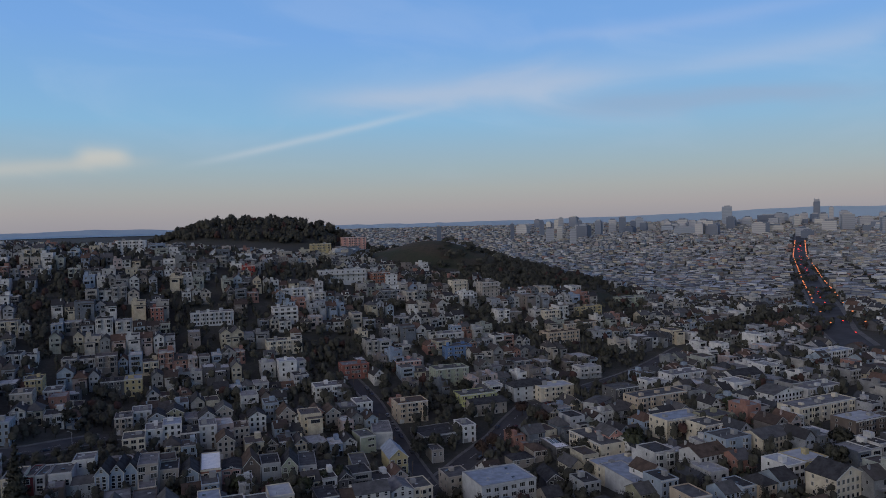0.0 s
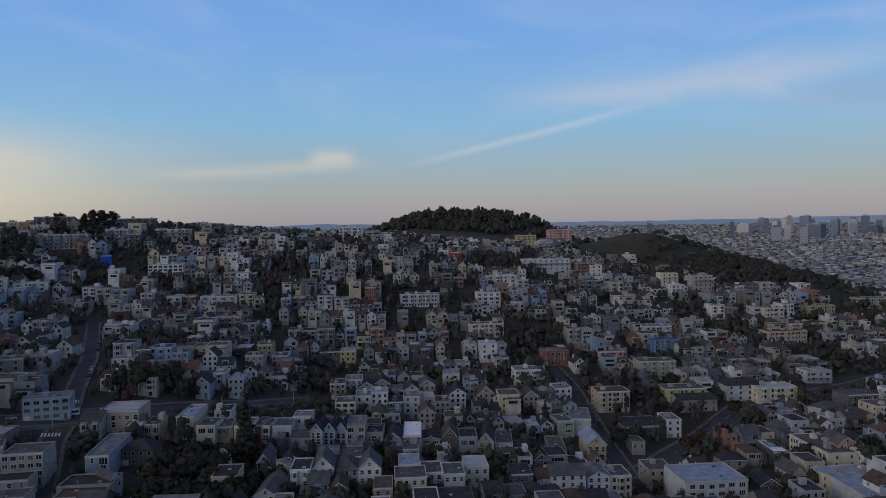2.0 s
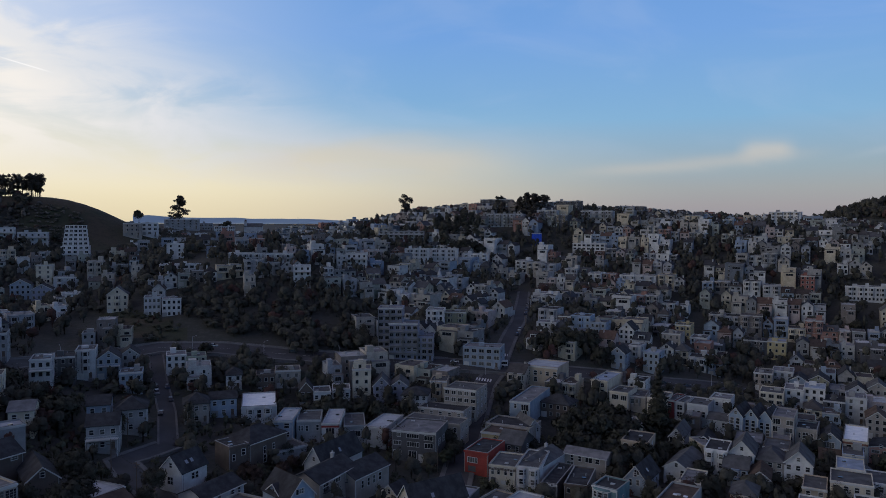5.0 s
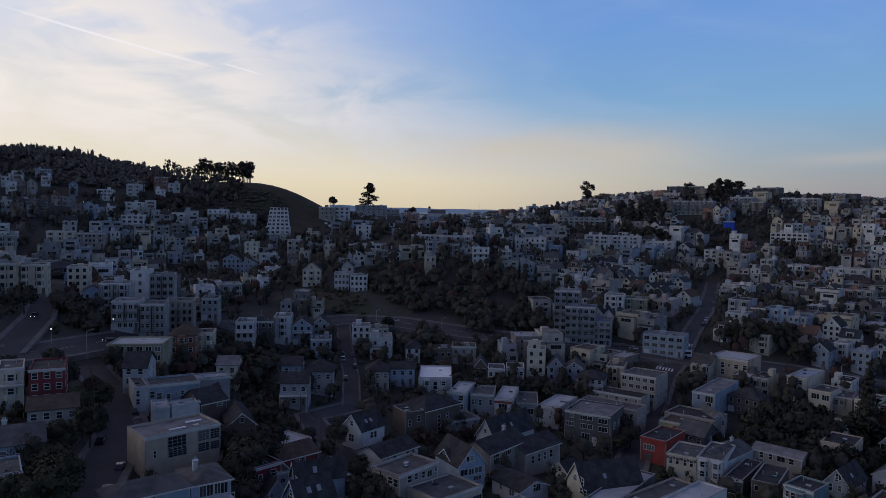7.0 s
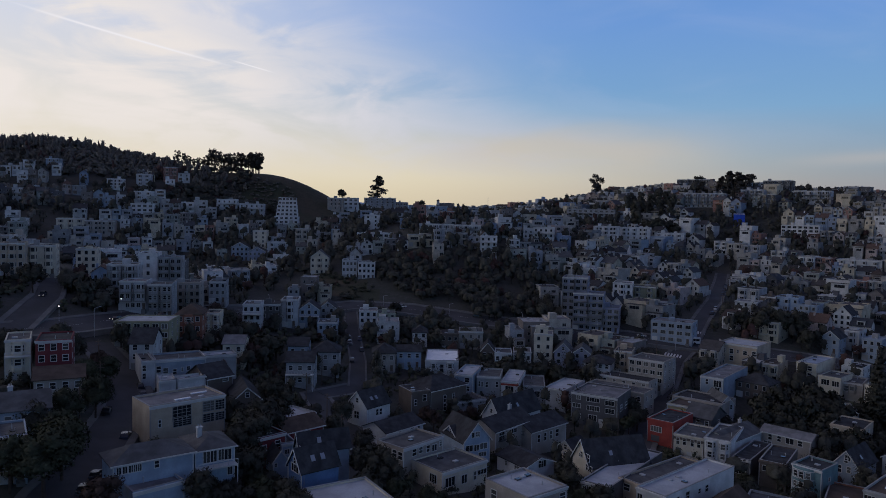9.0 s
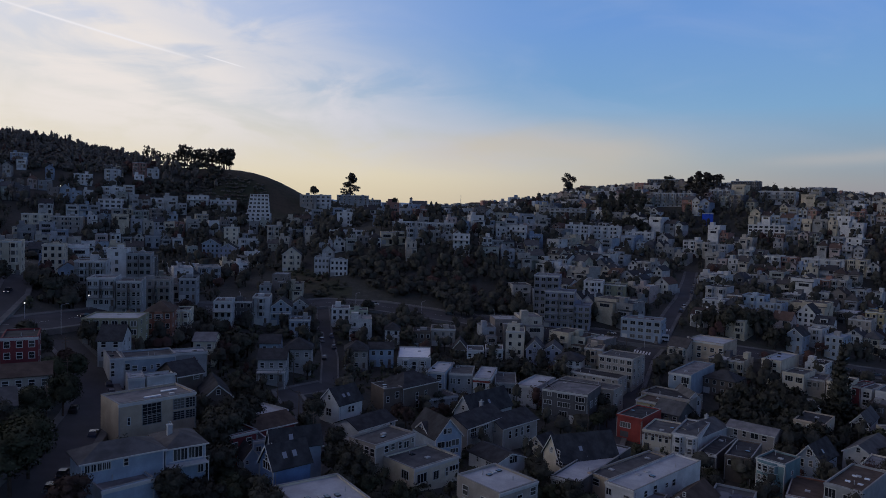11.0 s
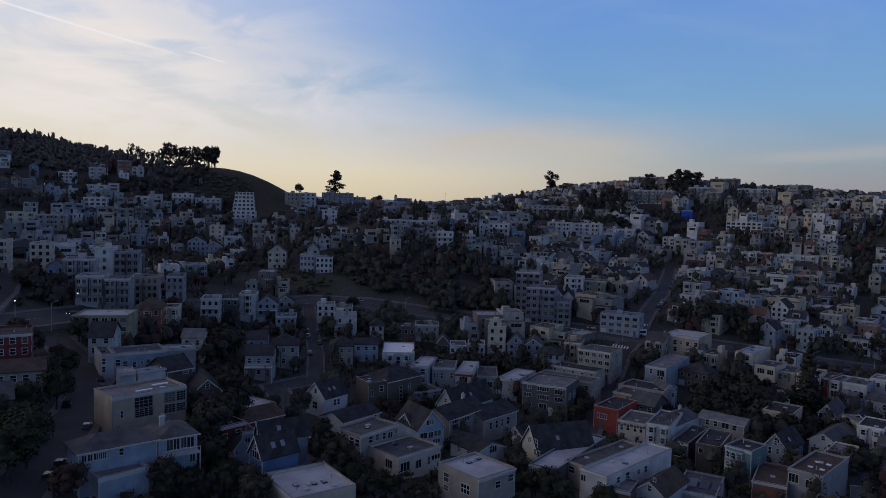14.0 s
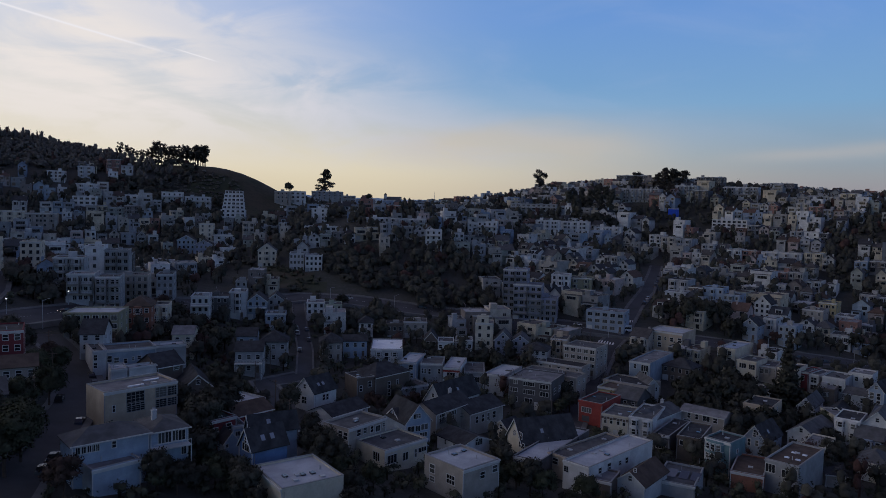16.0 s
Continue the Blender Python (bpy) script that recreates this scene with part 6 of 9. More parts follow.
house(140.9, 263.9, 6.7, 11.6, 26.5, 7, "flat", "lightgrey", "roof_blue", base=0.1, wins=())
house(-204.2, 219.2, 42, 5.0, 3, 15, "flat", "cream", "roof_light", base=23.5, cols=1, side=0, garage=False, label='cream belvedere tower of the tall house')
house(202.2, 221.4, 12, 15.8, 13, 9, "front", "cream", "roof_dark", base=8.8, rise=4)
house(147.1, 264.8, 12, 9.0, 13, 9, "front", "white", "roof_brown", base=1.2, rise=3)
house(-74.8, 294.0, -0.8, 5.1, 14.0, 9, "front", "lightblue", "roof_dark", base=12.9, label='pale blue gabled Victorian house in a row of three', rise=3.1, wins=(('f', -1.3, 5.9, 1.2, 2.2, ''), ('f', 0.9, 5.9, 1.2, 2.2, ''), ('f', -1.3, 3.2, 1.2, 2.2, ''), ('f', 0.9, 3.2, 1.2, 2.2, '')))
house(-273.5, 132.2, 59, 7.9, 12, 9, "flat", "dark", "roof_dark", base=36.5, cols=3)
house(-234.1, 194.9, 52, 7.6, 10, 7, "flat", "brown", "roof_dark", base=26.5, cols=3)
house(-69.8, 296.6, -0.8, 5.1, 14.0, 9, "front", "lightblue", "roof_dark", base=12.4, label='pale blue gabled Victorian house in a row of three', rise=3.1, wins=(('f', -1.3, 5.6, 1.2, 2.2, ''), ('f', 0.9, 5.6, 1.2, 2.2, ''), ('f', -1.3, 2.9, 1.2, 2.2, ''), ('f', 0.9, 2.9, 1.2, 2.2, '')))
house(-43.0, 301.7, 6.0, 6.8, 15.0, 7, "front", "bluegrey", "roof_dark", base=9.2, rise=2.8, wins=(('f', -0.3, 4.2, 3.4, 2.0, 'v'),))
house(-81.5, 293.8, 5.1, 7.8, 8.0, 5, "side", "lightgrey", "roof_grey", base=14.0, rise=2, wins=(('f', 2.2, 2.4, 0.9, 1.7, ''),))
house(-58.9, 299.9, 5.9, 7.7, 16.0, 11, "flat", "taupe", "roof_light", base=11.2, label='taupe Victorian house with two bays and a pale roof', wins=(('f', -2.2, 8.5, 2.4, 2.0, 'v'), ('f', 2.3, 8.6, 2.2, 1.7, 'v'), ('f', -2.3, 5.6, 2.4, 2.0, 'v'), ('f', 2.2, 5.7, 2.2, 1.7, 'v'), ('f', -2.3, 2.4, 2.4, 2.0, 'v'), ('f', 2.1, 2.5, 2.2, 1.7, 'v')))
house(-295.3, 80.6, 66, 11.2, 12, 11, "flat", "lightgrey", "roof_grey", base=50.8, cols=5, balconies=2)
house(-65.2, 299.2, -0.8, 4.9, 14.0, 9, "front", "lightblue", "roof_dark", base=11.8, label='pale blue gabled Victorian house in a row of three', rise=3.2, wins=(('f', -1.2, 5.3, 1.2, 2.2, ''), ('f', 1.0, 5.3, 1.2, 2.2, ''), ('f', -1.2, 2.6, 1.2, 2.2, ''), ('f', 1.0, 2.6, 1.2, 2.2, '')))
house(-35.1, 304.4, 5.5, 8.1, 23.7, 8, "flat", "cream", "roof_snow", base=8.3, band='brick', label='narrow house with a snow-white roof and terracotta band', wins=(('f', -2.1, 5.0, 1.5, 1.7, ''), ('f', -0.3, 4.9, 1.2, 1.7, ''), ('f', 2.0, 4.8, 2.0, 1.7, '')))
house(-104.6, 288.6, 5.6, 7.2, 14.0, 8, "flat", "cream", "roof_grey", base=16.9, bays=2, wins=())
house(-303.8, 44.7, 76, 8.0, 12, 12, "flat", "tan", "roof_grey", base=58.1, cols=3, bays=1)
house(-244.0, 186.6, 54, 6.2, 9, 6, "hip", "white", "roof_dark", base=27.8, rise=2.5)
house(-51.4, 303.0, 5.5, 7.5, 14.0, 8, "flat", "taupe", "roof_dark", base=10.3, wins=(('f', -2.2, 4.7, 0.7, 2.0, ''), ('f', -0.2, 4.7, 1.9, 2.2, ''), ('f', 2.1, 4.6, 0.7, 2.0, '')))
house(70.2, 299.2, 8, 10.8, 13, 9, "flat", "taupe", "roof_grey", base=-4.4, cols=3)
house(193.2, 239.1, 12, 9.6, 13, 9, "flat", "white", "roof_white", base=8.4, cols=3, style='wide', label='white modern house with a bright roof terrace')
house(-89.8, 294.9, 5.0, 8.0, 13.0, 8, "flat", "lightgrey", "roof_grey", base=15.3, wins=(('f', -1.9, 3.6, 1.7, 2.4, ''), ('f', 0.5, 3.5, 1.2, 2.4, ''), ('f', 2.3, 3.5, 1.4, 2.2, '')))
house(-119.4, 285.4, 5.1, 7.8, 13.0, 7, "flat", "cream", "roof_grey", base=18.9, wins=(('f', -1.4, 4.3, 2.7, 1.9, 'v'), ('f', 2.2, 4.2, 2.3, 1.9, 'v')))
house(-232.1, 205.0, 50, 10.4, 11, 7, "flat", "taupe", "roof_grey", base=26.8, cols=3)
house(-97.1, 295.3, -0.9, 3.7, 13.0, 7, "flat", "white", "roof_grey", base=16.1, wins=(('f', 0.1, 4.3, 2.0, 1.9, ''), ('f', 0.0, 1.4, 2.0, 1.9, '')))
house(-276.7, 142.2, 58, 7.0, 12, 11, "flat", "lightgrey", "roof_grey", base=35.4, bays=1)
house(-113.0, 289.9, 13.5, 6.5, 13.0, 6, "flat", "taupe", "roof_grey", base=18.2, bays=1, wins=(('f', -2.0, 3.3, 1.3, 1.9, ''),))
house(-100.7, 294.5, -0.9, 3.7, 13.0, 7, "flat", "darkred", "roof_grey", base=16.6, wins=(('f', -0.3, 4.1, 1.2, 1.9, ''),))
house(111.8, 291.3, -0.2, 8.2, 15.0, 6, "front", "dark", "roof_dark", base=-4.6, rise=2.8, wins=(('f', -1.9, 4.4, 1.6, 1.2, ''), ('f', 1.6, 4.6, 1.8, 1.2, '')))
house(-27.5, 311.3, -0.7, 8.0, 14.0, 6, "front", "pink", "roof_dark", base=7.5, rise=1, wins=(('f', -1.8, 4.2, 2.5, 1.0, 'v'), ('f', 2.0, 4.2, 2.5, 1.0, 'v')))
house(-19.1, 312.6, 5.8, 7.3, 15.0, 7, "front", "brown", "roof_brown", base=6.5, rise=4.5, wins=(('f', -0.9, 3.4, 1.5, 2.0, ''),))
house(-274.8, 150.4, 58, 8.3, 12, 8, "front", "bluegrey", "roof_dark", base=34.3, rise=3, deck=True)
house(-11.0, 313.1, 5.2, 8.1, 14.0, 8, "flat", "grey", "roof_dark", base=5.6, wins=(('f', -1.8, 4.9, 2.5, 2.0, 'v'), ('f', 1.6, 4.8, 2.3, 2.0, 'v')))
house(-128.5, 286.5, 5.4, 7.3, 20.9, 9, "flat", "cream", "roof_blue", base=20.4, wins=(('f', -1.9, 6.6, 1.4, 1.6, ''), ('f', 1.3, 6.7, 1.4, 1.6, ''), ('f', -2.0, 3.8, 1.4, 1.6, ''), ('f', 1.3, 3.9, 1.4, 1.7, ''), ('f', -2.0, 0.9, 1.4, 1.7, ''), ('f', 1.2, 1.1, 1.4, 1.7, '')))
house(-3.2, 314.0, -0.7, 7.1, 15.0, 7, "front", "green", "roof_dark", base=4.6, rise=4.1, wins=(('f', -1.8, 4.7, 1.5, 1.8, ''), ('f', 1.6, 4.7, 1.8, 1.8, '')))
house(205.0, 242.2, 12, 13.2, 13, 8, "flat", "yellow", "roof_white", base=9.4, cols=3)
house(4.9, 317.5, 0.7, 7.7, 20.8, 6, "flat", "lightgrey", "roof_grey", base=3.7, wins=(('f', -1.9, 3.4, 1.3, 1.8, ''), ('f', 1.4, 3.4, 1.3, 1.8, '')))
house(28.9, 316.3, 1.7, 7.7, 22.5, 6, "flat", "olive", "roof_grey", base=0.7, wins=(('f', -1.8, 4.0, 1.0, 1.5, ''), ('f', 1.0, 4.0, 1.0, 1.5, '')))
house(-312.8, 55.4, 74, 10.3, 12, 11, "flat", "cream", "roof_grey", base=57.7, cols=4, bays=2)
house(-84.4, 307.2, 5.6, 8.1, 10.3, 9, "flat", "white", "roof_light", base=15.2, wins=(('f', -1.2, 6.4, 1.0, 1.5, ''), ('f', 1.6, 6.3, 1.0, 1.5, '')))
house(12.4, 319.0, 6.6, 6.5, 9.0, 5, "side", "dark", "roof_dark", base=2.8, rise=2, wins=(('f', -1.4, 3.3, 1.0, 1.3, ''),))
house(177.2, 268.0, 12, 19.5, 13, 9, "side", "lightgrey", "roof_brown", base=5.3, rise=3)
house(144.4, 287.5, 12, 24.6, 13, 8, "flat", "cream", "roof_blue", base=-1.4, cols=5)
house(-264.8, 183.3, 56, 8.0, 11, 8, "flat", "green", "roof_grey", base=31.2, cols=3)
house(-278.8, 161.5, 58, 6.9, 12, 8, "front", "grey", "roof_dark", base=33.8, rise=2.6)
house(-308.5, 93.9, 66, 7.4, 13, 16, "flat", "white", "roof_light", base=49.2, cols=1, side=1, label='tall white modern apartment block with a blank bright wall')
house(-305.2, 101.6, 66, 9.5, 12, 15, "flat", "grey", "roof_grey", base=48.6, cols=4, style='wide', balconies=2, label='grey apartment wing with balconies on every storey')
house(-155.0, 282.8, 9.3, 15.9, 16.4, 8, "flat", "tan", "roof_white", base=24.7, label='wedge-shaped beige building with a white flat roof', wins=(('f', -5.5, 4.6, 1.5, 1.9, ''), ('f', -2.2, 4.5, 1.5, 1.9, ''), ('f', 0.4, 5.0, 0.7, 1.2, ''), ('f', 3.3, 4.6, 1.5, 1.6, ''), ('f', 6.8, 4.5, 1.5, 1.9, ''), ('f', -5.6, 1.8, 1.5, 1.9, ''), ('f', -2.1, 1.6, 1.5, 1.9, ''), ('f', 6.7, 1.4, 1.5, 1.9, '')))
house(-270.1, 177.2, 57, 8.0, 11, 8, "flat", "white", "roof_light", base=32.0, cols=3)
house(46.7, 322.7, 4.7, 8.8, 18.0, 9, "front", "yellow", "roof_blue", base=-0.9, label='tall yellow gabled Victorian house with a slate-blue roof', rise=3.8, wins=(('f', -2.9, 5.8, 1.6, 2.1, ''), ('f', 0.2, 5.7, 1.6, 2.1, ''), ('f', 3.0, 5.7, 1.3, 2.1, ''), ('f', -2.4, 1.9, 1.6, 2.6, ''), ('f', 2.4, 1.8, 1.8, 2.6, '')))
house(-302.8, 121.0, 62, 7.0, 12, 9, "flat", "grey", "roof_grey", base=43.7, cols=3)
house(190.9, 272.8, 12, 15.2, 13, 11, "flat", "bluegrey", "roof_grey", base=7.6, cols=4, side=4)
house(-328.0, 74.6, 70, 7.9, 12, 11, "flat", "cream", "roof_grey", base=55.3, cols=3)
house(-185.7, 282.0, 22, 17.8, 12, 9, "flat", "bluegrey", "roof_light", base=29.1, cols=5, style='wide', label='grey corner house with a pale flat roof')
house(107.9, 322.6, 7.5, 11.2, 10.0, 5, "hip", "taupe", "roof_dark", base=-3.5, rise=1.6, wins=(('f', -3.2, 2.8, 1.6, 1.5, ''), ('f', 2.1, 2.6, 1.6, 1.6, '')))
house(-218.7, 264.5, 35, 13.9, 12, 17, "flat", "lavender", "roof_light", base=31.3, cols=5, style='wide', side=3, label='stepped middle wing of the large apartment block with balconies', name='apartment_building', category='apartment building', balconies=2)
house(-213.2, 269.0, 35, 14.3, 12, 11, "flat", "lavender", "roof_light", base=31.0, cols=5, style='wide', label='low front wing of the large apartment block with balconies', name='apartment_building', category='apartment building', balconies=2)
house(209.7, 272.1, 12, 17.6, 13, 8, "side", "cream", "roof_grey", base=9.8, rise=2.5)
house(-31.8, 342.2, 8, 7.7, 13, 8, "front", "taupe", "roof_brown", base=9.0, rise=3)
house(68.6, 337.8, 7.6, 6.1, 10.0, 6, "flat", "taupe", "roof_grey", base=-1.4, wins=(('f', -1.7, 3.5, 1.1, 1.6, ''), ('f', 1.4, 3.4, 1.1, 1.6, '')))
house(118.0, 325.6, 5.7, 7.4, 12.0, 6, "hip", "taupe", "roof_brown", base=-2.2, rise=1.6, wins=(('f', -1.6, 3.6, 2.6, 1.8, 'v'), ('f', 1.7, 3.5, 2.4, 1.8, 'v')))
house(-71.5, 338.9, 8, 9.7, 13, 8, "flat", "cream", "roof_grey", base=14.6, cols=3, style='wide')
house(138.0, 319.0, -80.8, 28.4, 14.0, 9, "flat", "cream", "roof_grey", base=1.0, cols=7, label='long cream corner house with a row of tall windows')
house(128.6, 323.3, 5.2, 7.4, 24.4, 6, "flat", "dark", "roof_snow", base=-1.3, panels=3, label='house with solar panels on its bright white roof', wins=(('f', -1.9, 3.4, 1.6, 1.5, ''),))
house(152.4, 314.0, 8, 7.9, 13, 10, "front", "pink", "roof_grey", base=1.7, rise=3, bays=1)
house(-228.0, 265.7, 35, 11.9, 12, 22, "flat", "lavender", "roof_light", base=32.9, cols=4, style='wide', side=4, label='large seven-storey apartment block partly wrapped in pale netting', name='apartment_building', category='apartment building', balconies=2)
house(-333.7, 111.5, 66, 12.2, 13, 12, "flat", "dark", "roof_grey", base=48.2, cols=5, style='wide', balconies=2)
house(35.8, 351.0, 13.2, 8.2, 13.0, 8, "flat", "green", "roof_grey", base=2.7, wins=(('f', 1.6, 5.9, 3.2, 1.1, 'v'), ('f', 1.6, 2.8, 3.2, 1.1, 'v')))
house(-48.9, 352.4, 8, 8.5, 13, 8, "flat", "dark", "roof_dark", base=11.5, cols=2)
house(195.9, 297.3, 12, 12.6, 13, 9, "flat", "cream", "roof_grey", base=8.3, bays=2)
house(43.7, 354.7, -3.7, 9.8, 22.4, 8, "flat", "lightgrey", "roof_light", base=2.7, wins=())
house(-64.9, 351.7, 8, 7.9, 13, 9, "flat", "white", "roof_light", base=13.6, cols=2)
house(-40.9, 355.3, 8, 8.0, 13, 11, "flat", "lightgrey", "roof_light", base=10.6, cols=2)
house(-139.1, 330.4, 8, 7.1, 11, 7, "front", "bluegrey", "roof_dark", base=26.9, rise=3)
house(-57.1, 354.5, 8, 8.5, 13, 11, "flat", "white", "roof_blue", base=12.6, cols=3)
house(-25.5, 359.6, 8, 7.5, 13, 9, "flat", "taupe", "roof_brown", base=9.1, cols=3)
house(-126.0, 340.1, 6, 7.5, 11, 9, "flat", "bluegrey", "roof_blue", base=25.0, cols=3)
house(75.4, 355.4, 12.0, 22.2, 18.4, 6, "flat", "dark", "roof_dark", base=0.9, label='long dark brown flat-roofed building at the corner', wins=(('f', -5.6, 2.5, 2.1, 2.3, ''), ('f', 2.9, 2.2, 1.8, 2.3, ''), ('f', 8.1, 2.5, 1.2, 2.3, '')))
house(-323.4, 167.3, 58, 5.5, 9, 6, "flat", "grey", "roof_grey", base=39.5, cols=2)
house(191.1, 314.8, 12, 25.7, 13, 10, "flat", "cream", "roof_blue", base=6.6, cols=6, side=3)
house(89.9, 357.6, 8, 7.6, 13, 9, "flat", "white", "roof_light", base=0.9, cols=2)
house(-136.8, 346.6, 6, 5.9, 11, 8, "flat", "lightgrey", "roof_light", base=27.4, bays=1)
house(208.1, 309.7, 12, 15.1, 13, 8, "flat", "olive", "roof_grey", base=9.5, cols=4)
house(-226.8, 299.8, 32, 9.4, 12, 14, "flat", "white", "roof_light", base=36.8, cols=3, bays=1)
house(260.6, 273.2, 12, 21.0, 13, 8, "flat", "brown", "roof_white", base=13.0, cols=4)
house(-18.6, 380.0, 8, 8.6, 13, 8, "front", "white", "roof_dark", base=9.8, rise=2.6)
house(4.8, 380.8, 8, 8.0, 13, 8, "front", "white", "roof_dark", base=8.2, rise=2.6)
house(-43.1, 378.4, 8, 9.1, 13, 8, "front", "lightgrey", "roof_dark", base=11.6, rise=3.4)
house(20.6, 380.6, 8, 8.0, 13, 9, "front", "taupe", "roof_brown", base=7.2, rise=3)
house(-82.6, 373.2, 8, 8.3, 13, 8, "flat", "taupe", "roof_grey", base=16.1, bays=1)
house(-3.4, 382.9, 8, 8.6, 13, 8, "front", "taupe", "roof_brown", base=9.0, rise=4)
house(-222.9, 312.1, 30, 11.7, 12, 11, "flat", "olive", "roof_grey", base=37.8, cols=4)
house(13.1, 383.9, 8, 7.5, 13, 8, "front", "pink", "roof_brown", base=8.0, rise=3)
house(-35.5, 384.2, 8, 8.3, 13, 10, "front", "taupe", "roof_grey", base=11.2, rise=3)
house(-183.7, 340.9, 16, 10.5, 11, 8, "flat", "lightgrey", "roof_light", base=35.7, cols=3)
house(-68.3, 381.2, 8, 8.5, 13, 7, "front", "bluegrey", "roof_dark", base=13.9, rise=2.6)
house(29.7, 388.7, 8, 9.5, 13, 9, "flat", "dark", "roof_light", base=7.6, cols=3)
house(-76.3, 385.1, 8, 9.5, 13, 9, "flat", "lightgrey", "roof_light", base=14.8, cols=3)
house(65.4, 387.1, 8, 17.7, 13, 11, "flat", "tan", "roof_brown", base=6.0, cols=4, label='tan house with a red-brown roof and stepped gable')
house(-60.8, 388.1, 8, 8.7, 13, 8, "front", "olive", "roof_dark", base=13.1, rise=2.6)
house(-11.6, 394.5, 8, 7.6, 13, 10, "flat", "bluegrey", "roof_grey", base=10.6, bays=1)
house(39.0, 395.0, 8, 9.6, 13, 9, "flat", "white", "roof_light", base=8.0, cols=3)
house(-164.1, 362.7, 10, 8.4, 12, 9, "flat", "bluegrey", "roof_grey", base=33.9, bays=1)
house(261.6, 301.0, 12, 41.4, 13, 9, "flat", "cream", "roof_light", base=12.5, cols=8)
house(-151.2, 370.8, 8, 7.8, 11, 8, "front", "white", "roof_dark", base=31.5, rise=4)
house(-181.4, 357.5, 14, 7.2, 12, 9, "flat", "brown", "roof_grey", base=36.4, bays=1)
house(-174.0, 362.0, 12, 10.5, 12, 10, "flat", "lightblue", "roof_grey", base=35.7, bays=1)
house(-338.2, 218.7, 56, 9.4, 11, 9, "flat", "white", "roof_light", base=46.9, cols=4)
house(110.5, 389.5, 8, 21.8, 13, 7, "side", "taupe", "roof_dark", base=5.5, rise=2, cols=5)
house(164.6, 369.9, -49.6, 10.3, 17.9, 7, "hip", "lightgrey", "roof_grey", base=6.2, rise=1.5, wins=(('f', -1.8, 2.6, 1.5, 2.1, ''),))
house(-346.7, 212.9, 56, 8.2, 11, 10, "flat", "lightgrey", "roof_grey", base=46.8, cols=4)
house(200.6, 354.2, 12, 34.5, 13, 11, "flat", "tan", "roof_grey", base=7.5, cols=7, side=3, label='tan apartment block with a flat roof')
house(-132.7, 387.4, 8, 9.8, 13, 10, "flat", "taupe", "roof_grey", base=26.9, cols=3)
house(107.1, 399.5, 8, 23.6, 13, 9, "flat", "yellowgreen", "roof_grey", base=6.8, cols=5, label='yellow-green flat-roofed building beside the street')
house(190.0, 375.9, 12, 16.4, 13, 11, "flat", "dark", "roof_grey", base=7.3, cols=4)
house(262.2, 331.0, 12, 21.6, 13, 8, "front", "white", "roof_grey", base=12.1, rise=3)
house(21.0, 422.5, 8, 15.7, 13, 9, "flat", "white", "roof_light", base=12.6, cols=5)
house(-369.8, 206.6, 57, 10.3, 12, 10, "front", "cream", "roof_grey", base=47.4, rise=4, bays=1, label='cream gabled house with a red garage floor')
house(-124.4, 408.0, 8, 9.0, 13, 9, "flat", "lightgrey", "roof_grey", base=23.9, bays=1)
house(141.8, 408.0, 8, 21.5, 13, 9, "hip", "lightgrey", "roof_dark", base=7.4, rise=3, cols=4)
house(157.3, 402.3, 8, 22.7, 13, 9, "flat", "cream", "roof_white", base=7.0, cols=4)
house(-319.1, 291.9, 48, 10.1, 12, 12, "flat", "white", "roof_light", base=58.7, cols=3, deck=True)
house(-136.7, 418.9, 8, 8.6, 13, 10, "flat", "yellow", "roof_grey", base=27.7, bays=1)
house(288.0, 333.9, 12, 27.4, 13, 8, "flat", "lightgrey", "roof_light", base=12.9, cols=5)
house(-399.2, 196.7, 58, 6.7, 11, 9, "flat", "white", "roof_light", base=47.5, cols=2)
house(-91.0, 443.0, 8, 9.8, 13, 10, "flat", "yellow", "roof_blue", base=19.6, cols=3, label='yellow and white house with a bluish roof terrace')
house(-102.1, 441.4, 8, 12.6, 13, 8, "flat", "dark", "roof_dark", base=21.3, cols=3)
house(101.4, 442.2, 8, 22.8, 13, 11, "flat", "green", "roof_grey", base=12.0, cols=4, label='sage green block with a flat roof')
house(-2.1, 454.4, 8, 11.0, 13, 13, "flat", "white", "roof_white", base=19.2, cols=2, label='slim tall white house among lower roofs')
house(40.9, 458.0, 8, 17.4, 13, 9, "flat", "orange", "roof_light", base=17.6, cols=4, label='orange-red flat-roofed house among pale neighbours')
house(-352.7, 302.4, 46, 18.2, 12, 8, "flat", "white", "roof_light", base=68.5, cols=6, balconies=3)
house(-425.6, 192.8, 60, 10.4, 12, 9, "front", "lavender", "roof_dark", base=48.8, rise=3)
house(-369.1, 290.3, 48, 21.3, 12, 8, "flat", "white", "roof_light", base=68.7, cols=7, balconies=3)
house(-393.2, 259.9, 54, 24.1, 11, 8, "flat", "white", "roof_light", base=62.1, cols=7, style='wide', label='long white apartment building with broad windows')
house(77.1, 466.1, 8, 17.4, 13, 8, "flat", "pink", "roof_light", base=16.8, cols=4, label='salmon pink flat-roofed house')
house(279.8, 389.2, 12, 24.2, 13, 7, "side", "white", "roof_dark", base=9.9, rise=3)
house(252.0, 411.2, 12, 28.7, 13, 8, "flat", "white", "roof_light", base=7.7, cols=4)
house(-443.9, 189.2, 60, 10.6, 12, 9, "front", "bluegrey", "roof_dark", base=50.8, rise=3)
house(-332.2, 352.0, 40, 13.4, 12, 10, "flat", "white", "roof_light", base=65.8, cols=4, deck=True)
